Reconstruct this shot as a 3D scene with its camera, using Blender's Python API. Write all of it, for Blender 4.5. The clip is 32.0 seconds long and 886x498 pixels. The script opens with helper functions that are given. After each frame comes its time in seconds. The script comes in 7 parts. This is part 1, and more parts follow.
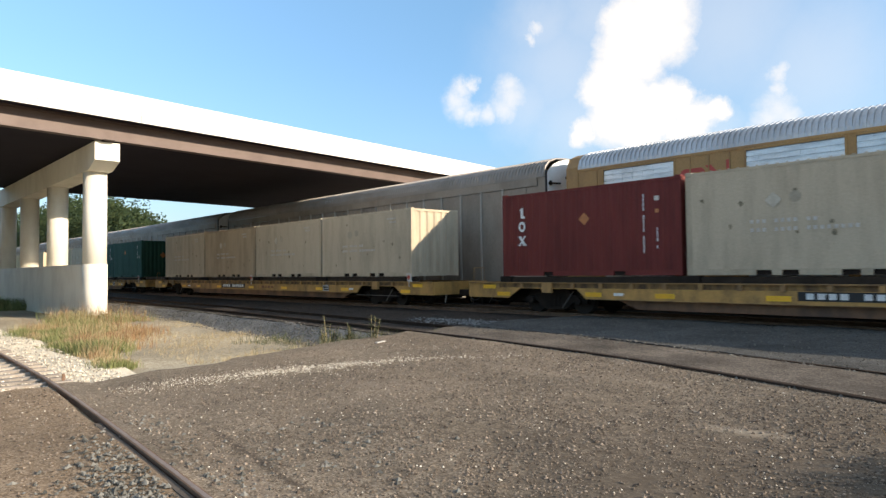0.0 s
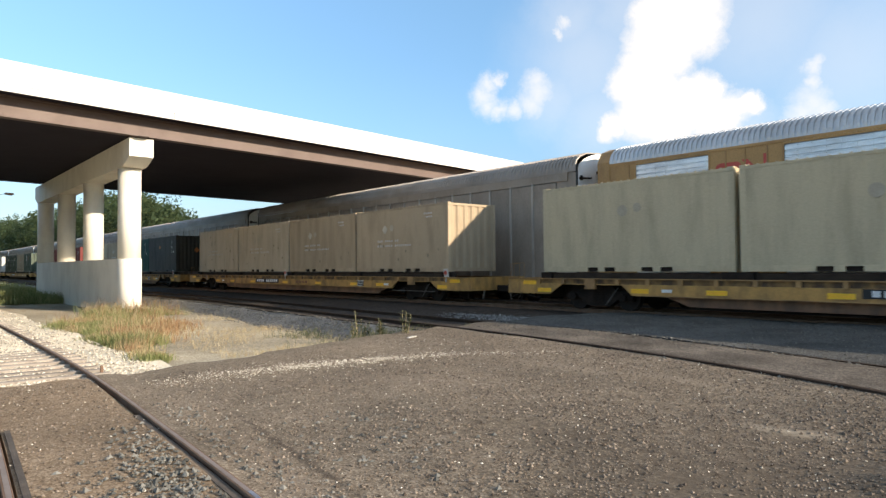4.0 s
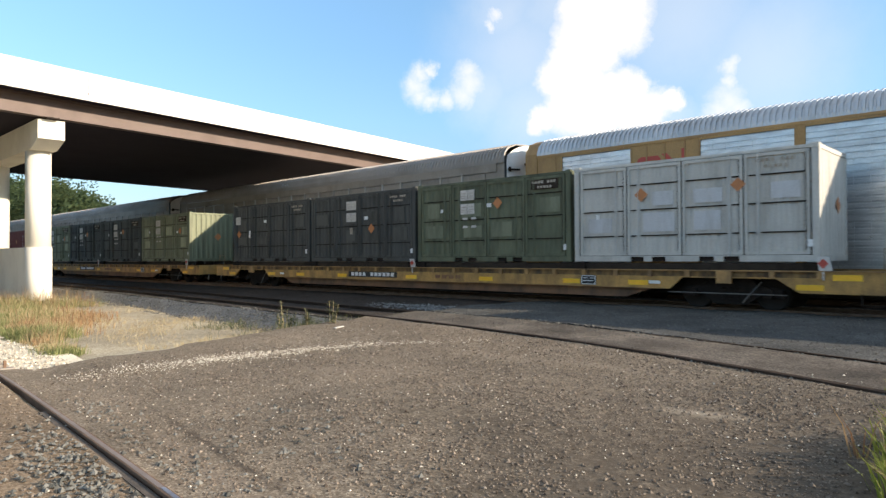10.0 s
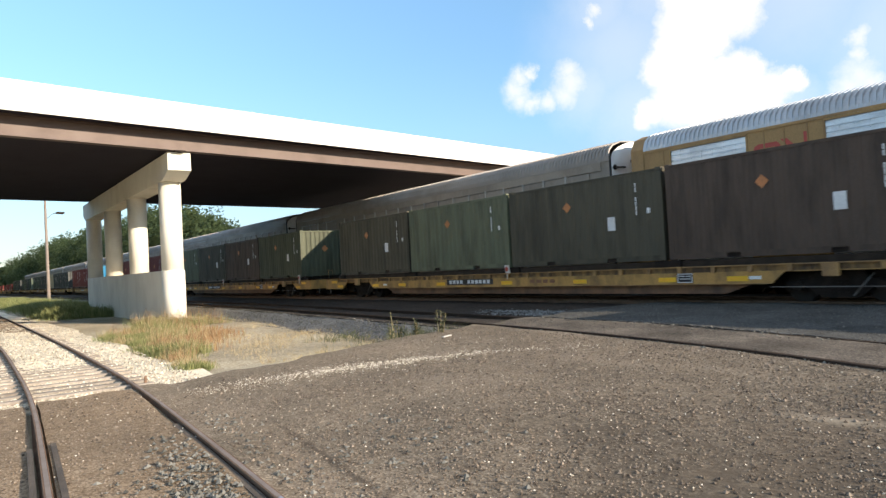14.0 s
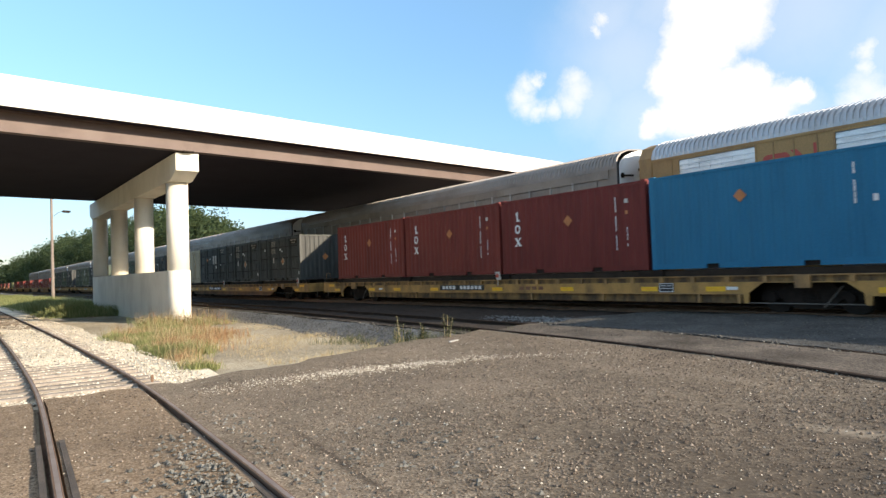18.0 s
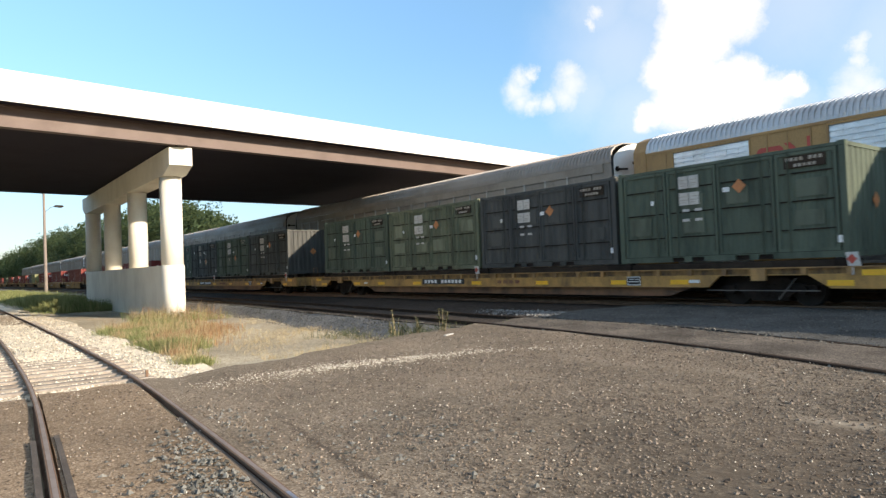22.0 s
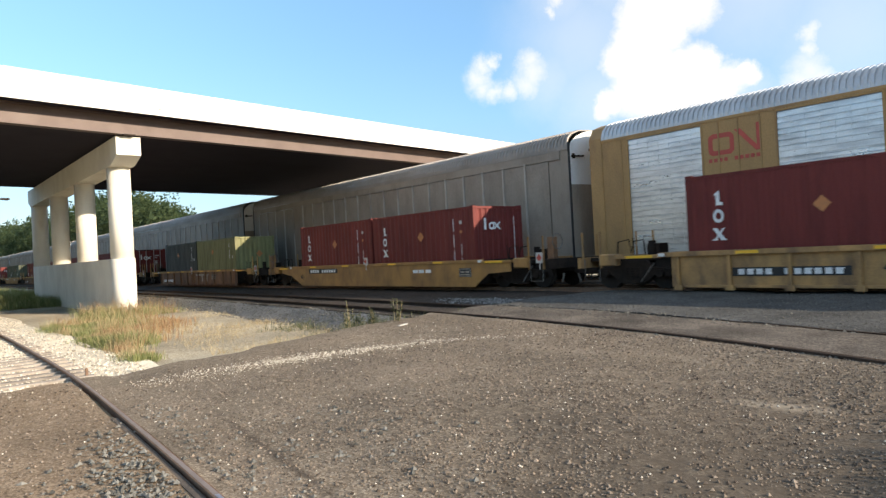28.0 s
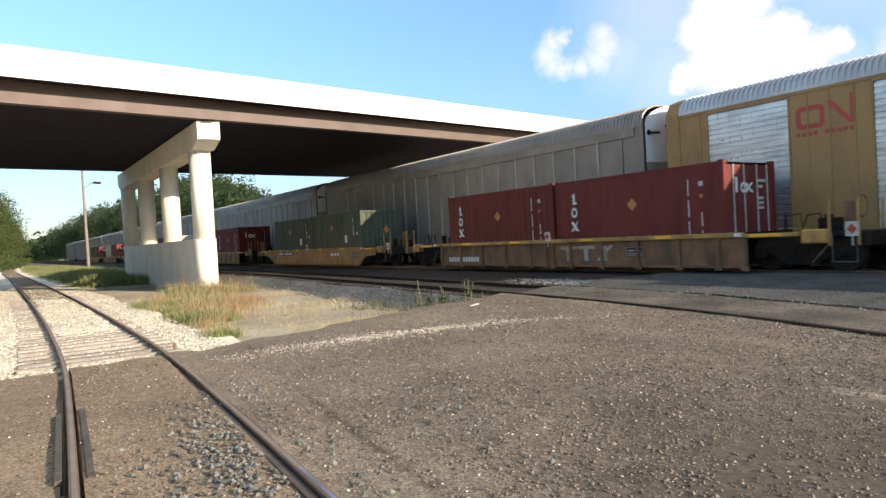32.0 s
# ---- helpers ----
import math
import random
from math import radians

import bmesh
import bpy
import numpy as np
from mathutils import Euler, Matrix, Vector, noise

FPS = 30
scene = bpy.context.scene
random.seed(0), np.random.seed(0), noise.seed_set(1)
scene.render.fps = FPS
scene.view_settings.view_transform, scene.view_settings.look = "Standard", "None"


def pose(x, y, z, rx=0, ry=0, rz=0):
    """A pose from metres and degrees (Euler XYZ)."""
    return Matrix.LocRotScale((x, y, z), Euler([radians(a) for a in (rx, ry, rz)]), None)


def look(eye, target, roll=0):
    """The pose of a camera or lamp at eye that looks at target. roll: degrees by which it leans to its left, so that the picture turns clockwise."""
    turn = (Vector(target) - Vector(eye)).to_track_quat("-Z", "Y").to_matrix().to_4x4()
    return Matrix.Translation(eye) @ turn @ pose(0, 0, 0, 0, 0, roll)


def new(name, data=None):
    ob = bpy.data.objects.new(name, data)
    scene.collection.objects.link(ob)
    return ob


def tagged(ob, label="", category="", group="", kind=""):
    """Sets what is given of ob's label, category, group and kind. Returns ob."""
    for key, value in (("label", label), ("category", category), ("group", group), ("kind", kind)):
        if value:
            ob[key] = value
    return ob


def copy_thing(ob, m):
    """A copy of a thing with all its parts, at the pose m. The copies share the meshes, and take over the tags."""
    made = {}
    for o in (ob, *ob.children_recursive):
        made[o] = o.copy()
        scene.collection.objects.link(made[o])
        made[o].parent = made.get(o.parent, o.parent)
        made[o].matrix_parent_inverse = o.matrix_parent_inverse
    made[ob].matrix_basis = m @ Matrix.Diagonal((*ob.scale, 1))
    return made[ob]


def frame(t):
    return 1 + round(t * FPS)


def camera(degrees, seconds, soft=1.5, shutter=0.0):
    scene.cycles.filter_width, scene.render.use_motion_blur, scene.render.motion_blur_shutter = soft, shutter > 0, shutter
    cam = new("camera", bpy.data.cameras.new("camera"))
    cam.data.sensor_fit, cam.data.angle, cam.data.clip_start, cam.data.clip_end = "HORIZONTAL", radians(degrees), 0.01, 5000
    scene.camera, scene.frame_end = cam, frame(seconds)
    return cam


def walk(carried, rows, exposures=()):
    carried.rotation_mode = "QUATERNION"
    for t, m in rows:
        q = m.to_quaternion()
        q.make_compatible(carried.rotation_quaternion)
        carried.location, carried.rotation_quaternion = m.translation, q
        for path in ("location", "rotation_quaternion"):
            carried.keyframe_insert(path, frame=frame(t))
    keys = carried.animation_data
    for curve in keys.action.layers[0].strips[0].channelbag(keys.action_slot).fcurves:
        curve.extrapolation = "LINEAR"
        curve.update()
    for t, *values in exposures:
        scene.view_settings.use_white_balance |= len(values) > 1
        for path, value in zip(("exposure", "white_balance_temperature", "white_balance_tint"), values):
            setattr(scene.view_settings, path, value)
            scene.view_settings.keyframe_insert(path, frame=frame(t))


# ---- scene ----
cam = camera(68.21, 32.0, soft=1.4, shutter=0.08)
# seconds, eye (x, y, z), yaw, pitch, roll
PATH = [
    (0.0, 0.000, 0.000, 1.500, 47.03, 1.93, 0.65),
    (0.5, 0.004, 0.020, 1.501, 46.41, 2.00, 0.84),
    (1.0, -0.021, 0.016, 1.501, 46.29, 2.27, 1.64),
    (1.5, -0.100, -0.031, 1.480, 47.82, 2.43, 1.60),
    (2.0, -0.121, -0.032, 1.478, 49.53, 2.29, 0.96),
    (2.5, -0.120, -0.032, 1.478, 49.81, 2.03, 0.83),
    (4.5, -0.135, -0.027, 1.483, 49.30, 1.50, 0.32),
    (5.0, -0.135, -0.041, 1.478, 50.40, 1.38, 0.30),
    (5.5, -0.126, -0.044, 1.478, 51.60, 1.17, 0.79),
    (6.0, -0.116, -0.046, 1.477, 52.52, 1.21, 0.78),
    (6.5, -0.117, -0.047, 1.477, 53.15, 1.24, 0.68),
    (7.0, -0.118, -0.049, 1.477, 52.91, 1.26, 1.01),
    (7.5, -0.126, -0.038, 1.477, 50.55, 1.27, 1.48),
    (8.0, -0.132, -0.052, 1.476, 50.52, 1.41, 1.52),
    (8.5, -0.129, -0.054, 1.478, 51.20, 1.54, 1.22),
    (9.0, -0.131, -0.054, 1.478, 51.46, 1.67, 0.82),
    (9.5, -0.120, -0.028, 1.470, 48.88, 1.44, 0.49),
    (10.0, -0.102, 0.033, 1.473, 43.32, 0.68, 0.34),
    (10.5, -0.078, 0.085, 1.475, 41.73, 0.33, 0.07),
    (11.0, -0.086, 0.087, 1.480, 47.07, 0.31, 0.08),
    (11.5, -0.083, 0.094, 1.476, 51.29, 0.05, 0.51),
    (12.0, -0.073, 0.111, 1.487, 54.56, -0.08, 0.79),
    (12.5, -0.072, 0.120, 1.488, 54.80, -0.03, 1.37),
    (13.0, -0.064, 0.132, 1.489, 54.82, 0.10, 1.89),
    (13.5, -0.058, 0.140, 1.489, 53.94, 0.57, 2.62),
    (14.0, -0.055, 0.134, 1.491, 52.86, 1.50, 3.11),
    (14.5, -0.046, 0.145, 1.487, 51.30, 1.96, 3.26),
    (16.5, -0.107, 0.068, 1.475, 46.80, 2.35, 3.40),
    (17.0, -0.117, 0.064, 1.471, 49.68, 2.64, 2.45),
    (17.5, -0.132, 0.062, 1.471, 51.54, 2.46, 1.93),
    (18.0, -0.133, 0.061, 1.471, 53.12, 2.01, 2.05),
    (18.5, -0.141, 0.061, 1.471, 54.13, 1.50, 2.03),
    (19.0, -0.144, 0.060, 1.471, 54.42, 1.06, 1.80),
    (19.5, -0.142, 0.069, 1.471, 52.57, 0.69, 1.88),
    (20.0, -0.142, 0.075, 1.470, 51.55, 0.55, 2.04),
    (20.5, -0.138, 0.059, 1.471, 51.44, 0.61, 1.92),
    (21.0, -0.129, 0.058, 1.470, 51.97, 0.88, 1.76),
    (21.5, -0.128, 0.057, 1.471, 52.43, 1.18, 2.00),
    (22.0, -0.136, 0.057, 1.471, 52.66, 1.46, 2.22),
    (22.5, -0.140, 0.056, 1.471, 53.24, 1.63, 2.00),
    (23.0, -0.148, 0.056, 1.471, 53.69, 1.75, 1.98),
    (23.5, -0.145, 0.055, 1.472, 54.31, 1.83, 2.19),
    (24.0, -0.127, 0.113, 1.483, 54.44, 1.85, 2.35),
    (24.5, -0.109, 0.225, 1.493, 53.81, 2.02, 2.56),
    (25.0, -0.101, 0.270, 1.485, 50.22, 2.08, 3.01),
    (25.5, -0.118, 0.278, 1.485, 48.51, 1.96, 3.41),
    (27.5, -0.128, 0.326, 1.475, 50.79, 1.01, 3.58),
    (28.0, -0.126, 0.334, 1.471, 49.51, 0.32, 3.07),
    (28.5, -0.163, 0.301, 1.469, 51.60, -0.19, 2.54),
    (29.0, -0.179, 0.289, 1.467, 56.31, -0.81, 2.23),
    (29.5, -0.178, 0.298, 1.473, 58.44, -1.15, 2.25),
    (30.0, -0.174, 0.314, 1.472, 58.61, -1.30, 2.53),
    (30.5, -0.178, 0.318, 1.472, 56.79, -1.48, 2.73),
    (31.0, -0.180, 0.324, 1.474, 56.28, -1.50, 3.04),
    (31.5, -0.172, 0.329, 1.474, 55.85, -1.37, 3.55),
    (32.0, -0.180, 0.306, 1.475, 55.51, -1.10, 3.14),
]
# the clip's camera opens up a little as the picture fills with darker cars
EXPOSURES = [(0, 1.03), (3, 1.05), (6, 1.07), (9, 1.10), (12, 1.17), (18, 1.15), (22, 1.14), (24, 1.11), (28, 1.15), (32, 1.14)]
walk(cam, [(t, pose(x, y, z, 90 + pitch, roll, yaw)) for t, x, y, z, yaw, pitch, roll in PATH], EXPOSURES)

# ---- light ----
SUN = Vector((1.0, 0.45, 0.36)).normalized()
sun = new("sun", bpy.data.lights.new("sun", "SUN"))
sun.data.energy, sun.data.angle, sun.data.color = 4.1, radians(0.53), (1.0, 0.845, 0.665)
sun.matrix_world = look(SUN * 100, (0, 0, 0))

# lobes of the clouds: bearing (degrees left of north), height (degrees), radius (degrees)
CLOUDS = [
    (28.5, 20.9, 3.19), (28.1, 18.8, 2.49), (30.8, 20.0, 2.62), (31.3, 17.9, 2.58), (29.7, 16.9, 1.93), (32.2, 16.3, 2.20), (33.2, 15.0, 2.01),
    (30.9, 14.3, 2.55), (28.3, 14.0, 1.80), (27.0, 13.6, 1.53), (28.8, 12.6, 2.26), (31.9, 12.5, 2.68), (25.8, 12.2, 1.89), (24.1, 12.6, 1.0),
    (30.1, 11.3, 2.43), (26.5, 11.2, 1.92), (34.7, 11.6, 1.38), (28.0, 23.7, 3.37), (30.5, 26.9, 3.93), (25.7, 26.8, 3.37),  ]
WISPS = [
    (19.5, 14.8, 0.9), (19.6, 13.7, 0.8), (19.7, 12.1, 1.7), (20.4, 11.5, 1.4), (18.9, 11.5, 1.2), (45.6, 14.7, 1.0), (45.2, 15.5, 0.8), (44.4, 15.9, 0.55), (45.2, 13.9, 0.95), (44.2, 13.6, 0.8), (43.0, 13.4, 0.8), (41.3, 15.7, 1.1), (40.8, 14.8, 1.45), (41.4, 13.9, 1.25), (41.1, 15.0, 1.0), (38.6, 20.4, 0.7), (38.9, 19.5, 0.55),
]
VEILS = [
    (36.4, 17.1, 5.40), (37.7, 20.3, 3.54), (35.6, 12.5, 4.14), (39.3, 14.1, 3.27), (33.5, 20.7, 3.86), (23.8, 10.9, 2.48), (18.9, 10.3, 2.31), (23.0, 19.0, 6.5), (17.0, 15.0, 6.0),
]


def build_world():
    world = bpy.data.worlds.new("sky")
    scene.world = world
    world.use_nodes = True
    nt = world.node_tree
    nt.nodes.clear()
    node, link = nt.nodes.new, nt.links.new
    sky = node("ShaderNodeTexSky")
    sky.sky_type, sky.sun_disc = "NISHITA", False
    sky.sun_elevation = math.asin(SUN.z)
    sky.sun_rotation = math.atan2(SUN.x, SUN.y)
    sky.air_density, sky.dust_density, sky.ozone_density = 1.0, 0.35, 1.6
    co = node("ShaderNodeTexCoord")
    wob = node("ShaderNodeTexNoise")
    wob.inputs["Scale"].default_value, wob.inputs["Detail"].default_value = 26.0, 7.0
    wob.inputs["Roughness"].default_value = 0.7
    link(co.outputs["Generated"], wob.inputs["Vector"])
    cen = node("ShaderNodeVectorMath")
    cen.operation = "SUBTRACT"
    cen.inputs[1].default_value = (0.5, 0.5, 0.5)
    link(wob.outputs["Color"], cen.inputs[0])
    mul = node("ShaderNodeVectorMath")
    mul.operation = "SCALE"
    mul.inputs["Scale"].default_value = 0.044
    link(cen.outputs[0], mul.inputs[0])
    add = node("ShaderNodeVectorMath")
    link(co.outputs["Generated"], add.inputs[0])
    link(mul.outputs[0], add.inputs[1])
    total = None
    for bearing, height, radius, thick in [(*c, 1.0) for c in CLOUDS] + [(*c, 0.32) for c in VEILS] + [(*c, 0.66) for c in WISPS]:
        a, e = radians(bearing), radians(height)
        c = (-math.sin(a) * math.cos(e), math.cos(a) * math.cos(e), math.sin(e))
        d = node("ShaderNodeVectorMath")
        d.operation = "DISTANCE"
        d.inputs[1].default_value = c
        link(add.outputs[0], d.inputs[0])
        m = node("ShaderNodeMapRange")
        m.interpolation_type = "SMOOTHSTEP"
        r = radians(radius)
        m.inputs["From Min"].default_value, m.inputs["From Max"].default_value = r * (1.5 if thick == 1 else 1.75), r * (0.32 if thick == 1 else 0.0)
        m.inputs["To Max"].default_value = thick
        link(d.outputs["Value"], m.inputs["Value"])
        if total is None:
            total = m.outputs[0]
        else:
            mx = node("ShaderNodeMath")
            mx.operation = "MAXIMUM"
            link(total, mx.inputs[0])
            link(m.outputs[0], mx.inputs[1])
            total = mx.outputs[0]
    # thin veil, denser towards the horizon
    sep = node("ShaderNodeSeparateXYZ")
    link(co.outputs["Generated"], sep.inputs[0])
    low = node("ShaderNodeMapRange")
    low.inputs["From Min"].default_value, low.inputs["From Max"].default_value = 0.30, 0.0
    low.inputs["To Min"].default_value, low.inputs["To Max"].default_value = 0.0, 0.10
    link(sep.outputs["Z"], low.inputs["Value"])
    veil = node("ShaderNodeTexNoise")
    veil.inputs["Scale"].default_value, veil.inputs["Detail"].default_value = 5.0, 5.0
    link(co.outputs["Generated"], veil.inputs["Vector"])
    vr = node("ShaderNodeMapRange")
    vr.inputs["From Min"].default_value, vr.inputs["From Max"].default_value = 0.35, 0.75
    vr.inputs["To Min"].default_value, vr.inputs["To Max"].default_value = 0.35, 1.0
    link(veil.outputs["Fac"], vr.inputs["Value"])
    vm = node("ShaderNodeMath")
    vm.operation = "MULTIPLY"
    link(low.outputs[0], vm.inputs[0])
    link(vr.outputs[0], vm.inputs[1])
    mx = node("ShaderNodeMath")
    mx.operation = "MAXIMUM"
    link(total, mx.inputs[0])
    link(vm.outputs[0], mx.inputs[1])
    # unseen pale layer above the view, added to whiten the fill light
    high = node("ShaderNodeMapRange")
    high.inputs["From Min"].default_value, high.inputs["From Max"].default_value = 0.42, 0.75
    high.inputs["To Min"].default_value, high.inputs["To Max"].default_value = 0.0, 0.46
    link(sep.outputs["Z"], high.inputs["Value"])
    hm = node("ShaderNodeMath")
    hm.operation = "MULTIPLY"
    link(high.outputs[0], hm.inputs[0])
    link(vr.outputs[0], hm.inputs[1])
    mh = node("ShaderNodeMath")
    mh.operation = "MAXIMUM"
    link(mx.outputs[0], mh.inputs[0])
    link(hm.outputs[0], mh.inputs[1])
    mx = mh
    mix = node("ShaderNodeMix")
    mix.data_type = "RGBA"
    link(mx.outputs[0], mix.inputs["Factor"])
    tint = node("ShaderNodeMix")
    tint.data_type, tint.blend_type = "RGBA", "MULTIPLY"
    tint.inputs["Factor"].default_value = 1.0
    ramp = node("ShaderNodeValToRGB")
    ramp.color_ramp.elements[0].color = (0.40, 0.40, 0.51, 1)
    ramp.color_ramp.elements[1].position = 0.5
    ramp.color_ramp.elements[1].color = (1.08, 1.25, 1.25, 1)
    middle = ramp.color_ramp.elements.new(0.2)
    middle.color = (0.72, 0.86, 0.96, 1)
    # zenith lies out of view; its warm tint is added for the fill light
    zenith = ramp.color_ramp.elements.new(0.78)
    zenith.color = (1.18, 1.15, 1.02, 1)
    link(sep.outputs["Z"], ramp.inputs[0])
    link(ramp.outputs[0], tint.inputs["B"])
    link(sky.outputs[0], tint.inputs["A"])
    link(tint.outputs["Result"], mix.inputs["A"])
    mix.inputs["B"].default_value = (4.85, 4.5, 4.15, 1)
    bg = node("ShaderNodeBackground")
    bg.inputs["Strength"].default_value = 0.12
    link(mix.outputs["Result"], bg.inputs["Color"])
    out = node("ShaderNodeOutputWorld")
    link(bg.outputs[0], out.inputs[0])


build_world()

# ---- materials ----
def mat(name, color, rough=0.6, metal=0.0, second=None, scale=3.0, amount=0.5, fine=60.0, bump=0.15, grain=0.12,
        spread=0.06, streak=0.0, lo=0.45, hi=0.65, spec=0.5):
    """A surface: base colour, a second colour in stains, a fine grain, and relief; streak stretches the stains downwards."""
    m = bpy.data.materials.new(name)
    m.use_nodes = True
    nt = m.node_tree
    node, link = nt.nodes.new, nt.links.new
    bsdf = nt.nodes["Principled BSDF"]
    co = node("ShaderNodeTexCoord")
    info = node("ShaderNodeObjectInfo")
    shift = node("ShaderNodeVectorMath")
    shift.operation = "MULTIPLY_ADD"
    shift.inputs[1].default_value = (1, 1, 1.0 - streak)
    link(co.outputs["Object"], shift.inputs[0])
    off = node("ShaderNodeVectorMath")
    off.operation = "SCALE"
    off.inputs[0].default_value = (37, 17, 29)
    link(info.outputs["Random"], off.inputs["Scale"])
    link(off.outputs[0], shift.inputs[2])
    big = node("ShaderNodeTexNoise")
    big.inputs["Scale"].default_value, big.inputs["Detail"].default_value, big.inputs["Roughness"].default_value = scale, 6, 0.62
    link(shift.outputs[0], big.inputs["Vector"])
    ramp = node("ShaderNodeMapRange")
    ramp.inputs["From Min"].default_value, ramp.inputs["From Max"].default_value = lo, hi
    ramp.inputs["To Max"].default_value = amount
    link(big.outputs["Fac"], ramp.inputs["Value"])
    mix = node("ShaderNodeMix")
    mix.data_type = "RGBA"
    mix.inputs["A"].default_value = (*color, 1)
    mix.inputs["B"].default_value = (*(second or [c * 0.6 for c in color]), 1)
    link(ramp.outputs[0], mix.inputs["Factor"])
    tiny = node("ShaderNodeTexNoise")
    tiny.inputs["Scale"].default_value, tiny.inputs["Detail"].default_value = fine, 4
    link(co.outputs["Object"], tiny.inputs["Vector"])
    val = node("ShaderNodeMapRange")
    val.inputs["From Min"].default_value, val.inputs["From Max"].default_value = 0.3, 0.7
    val.inputs["To Min"].default_value, val.inputs["To Max"].default_value = 1 - grain, 1 + grain
    link(tiny.outputs["Fac"], val.inputs["Value"])
    vary = node("ShaderNodeMapRange")
    vary.inputs["To Min"].default_value, vary.inputs["To Max"].default_value = 1 - spread, 1 + spread
    link(info.outputs["Random"], vary.inputs["Value"])
    mul = node("ShaderNodeMath")
    mul.operation = "MULTIPLY"
    link(val.outputs[0], mul.inputs[0])
    link(vary.outputs[0], mul.inputs[1])
    hsv = node("ShaderNodeHueSaturation")
    link(mix.outputs["Result"], hsv.inputs["Color"])
    link(mul.outputs[0], hsv.inputs["Value"])
    link(hsv.outputs[0], bsdf.inputs["Base Color"])
    rr = node("ShaderNodeMapRange")
    rr.inputs["To Min"].default_value, rr.inputs["To Max"].default_value = max(0.05, rough - 0.1), min(1, rough + 0.12)
    link(big.outputs["Fac"], rr.inputs["Value"])
    link(rr.outputs[0], bsdf.inputs["Roughness"])
    bsdf.inputs["Metallic"].default_value = metal
    bsdf.inputs["Specular IOR Level"].default_value = spec
    if bump:
        bp = node("ShaderNodeBump")
        bp.inputs["Strength"].default_value, bp.inputs["Distance"].default_value = bump, 0.02
        link(tiny.outputs["Fac"], bp.inputs["Height"])
        link(bp.outputs[0], bsdf.inputs["Normal"])
    return m


def ground_mat(name, stops, scale, fine, bump=0.6, rough=0.95, big=0.35, mottle=0.35, patches=(), tone=1.0):
    """Loose ground: a ramp of colours over fine grains, with slow mottling; patches: x, y, half sizes, turn, colour, amount."""
    m = bpy.data.materials.new(name)
    m.use_nodes = True
    nt = m.node_tree
    node, link = nt.nodes.new, nt.links.new
    bsdf = nt.nodes["Principled BSDF"]
    co = node("ShaderNodeTexCoord")
    vor = node("ShaderNodeTexVoronoi")
    vor.inputs["Scale"].default_value = fine
    link(co.outputs["Object"], vor.inputs["Vector"])
    sep = node("ShaderNodeSeparateColor")
    link(vor.outputs["Color"], sep.inputs[0])
    noise_a = node("ShaderNodeTexNoise")
    noise_a.inputs["Scale"].default_value, noise_a.inputs["Detail"].default_value = scale, 8
    noise_a.inputs["Roughness"].default_value = 0.7
    link(co.outputs["Object"], noise_a.inputs["Vector"])
    mixf = node("ShaderNodeMath")
    mixf.operation = "MULTIPLY_ADD"
    mixf.inputs[1].default_value = 0.45
    link(sep.outputs[0], mixf.inputs[0])
    half = node("ShaderNodeMath")
    half.operation = "MULTIPLY"
    half.inputs[1].default_value = 0.6
    link(noise_a.outputs["Fac"], half.inputs[0])
    link(half.outputs[0], mixf.inputs[2])
    ramp = node("ShaderNodeValToRGB")
    el = ramp.color_ramp.elements
    while len(el) < len(stops):
        el.new(0.5)
    for e, (p, c) in zip(el, stops):
        e.position, e.color = p, (*[v * tone for v in c], 1)
    link(mixf.outputs[0], ramp.inputs[0])
    slow = node("ShaderNodeTexNoise")
    slow.inputs["Scale"].default_value, slow.inputs["Detail"].default_value = big, 5
    link(co.outputs["Object"], slow.inputs["Vector"])
    val = node("ShaderNodeMapRange")
    val.inputs["From Min"].default_value, val.inputs["From Max"].default_value = 0.3, 0.7
    val.inputs["To Min"].default_value, val.inputs["To Max"].default_value = 1 - mottle, 1 + mottle
    link(slow.outputs["Fac"], val.inputs["Value"])
    hsv = node("ShaderNodeHueSaturation")
    link(ramp.outputs[0], hsv.inputs["Color"])
    link(val.outputs[0], hsv.inputs["Value"])
    colour = hsv.outputs[0]
    for px, py, sx, sy, turn, patch_tone, amount in patches:
        mp = node("ShaderNodeMapping")
        mp.vector_type = "TEXTURE"
        mp.inputs["Location"].default_value = (px, py, 0)
        mp.inputs["Rotation"].default_value = (0, 0, radians(turn))
        mp.inputs["Scale"].default_value = (sx, sy, 20)
        link(co.outputs["Object"], mp.inputs["Vector"])
        ln = node("ShaderNodeVectorMath")
        ln.operation = "LENGTH"
        link(mp.outputs[0], ln.inputs[0])
        ad = node("ShaderNodeMath")
        ad.operation = "MULTIPLY_ADD"
        ad.inputs[1].default_value = 1.6
        link(noise_a.outputs["Fac"], ad.inputs[0])
        link(ln.outputs["Value"], ad.inputs[2])
        fade = node("ShaderNodeMapRange")
        fade.interpolation_type = "SMOOTHSTEP"
        fade.inputs["From Min"].default_value, fade.inputs["From Max"].default_value = 2.0, 0.9
        fade.inputs["To Max"].default_value = amount
        link(ad.outputs[0], fade.inputs["Value"])
        blend = node("ShaderNodeMix")
        blend.data_type = "RGBA"
        blend.inputs["B"].default_value = (*[v * tone for v in patch_tone], 1)
        link(fade.outputs[0], blend.inputs["Factor"])
        link(colour, blend.inputs["A"])
        colour = blend.outputs["Result"]
    link(colour, bsdf.inputs["Base Color"])
    bsdf.inputs["Roughness"].default_value = rough
    bsdf.inputs["Specular IOR Level"].default_value = 0.2
    bp = node("ShaderNodeBump")
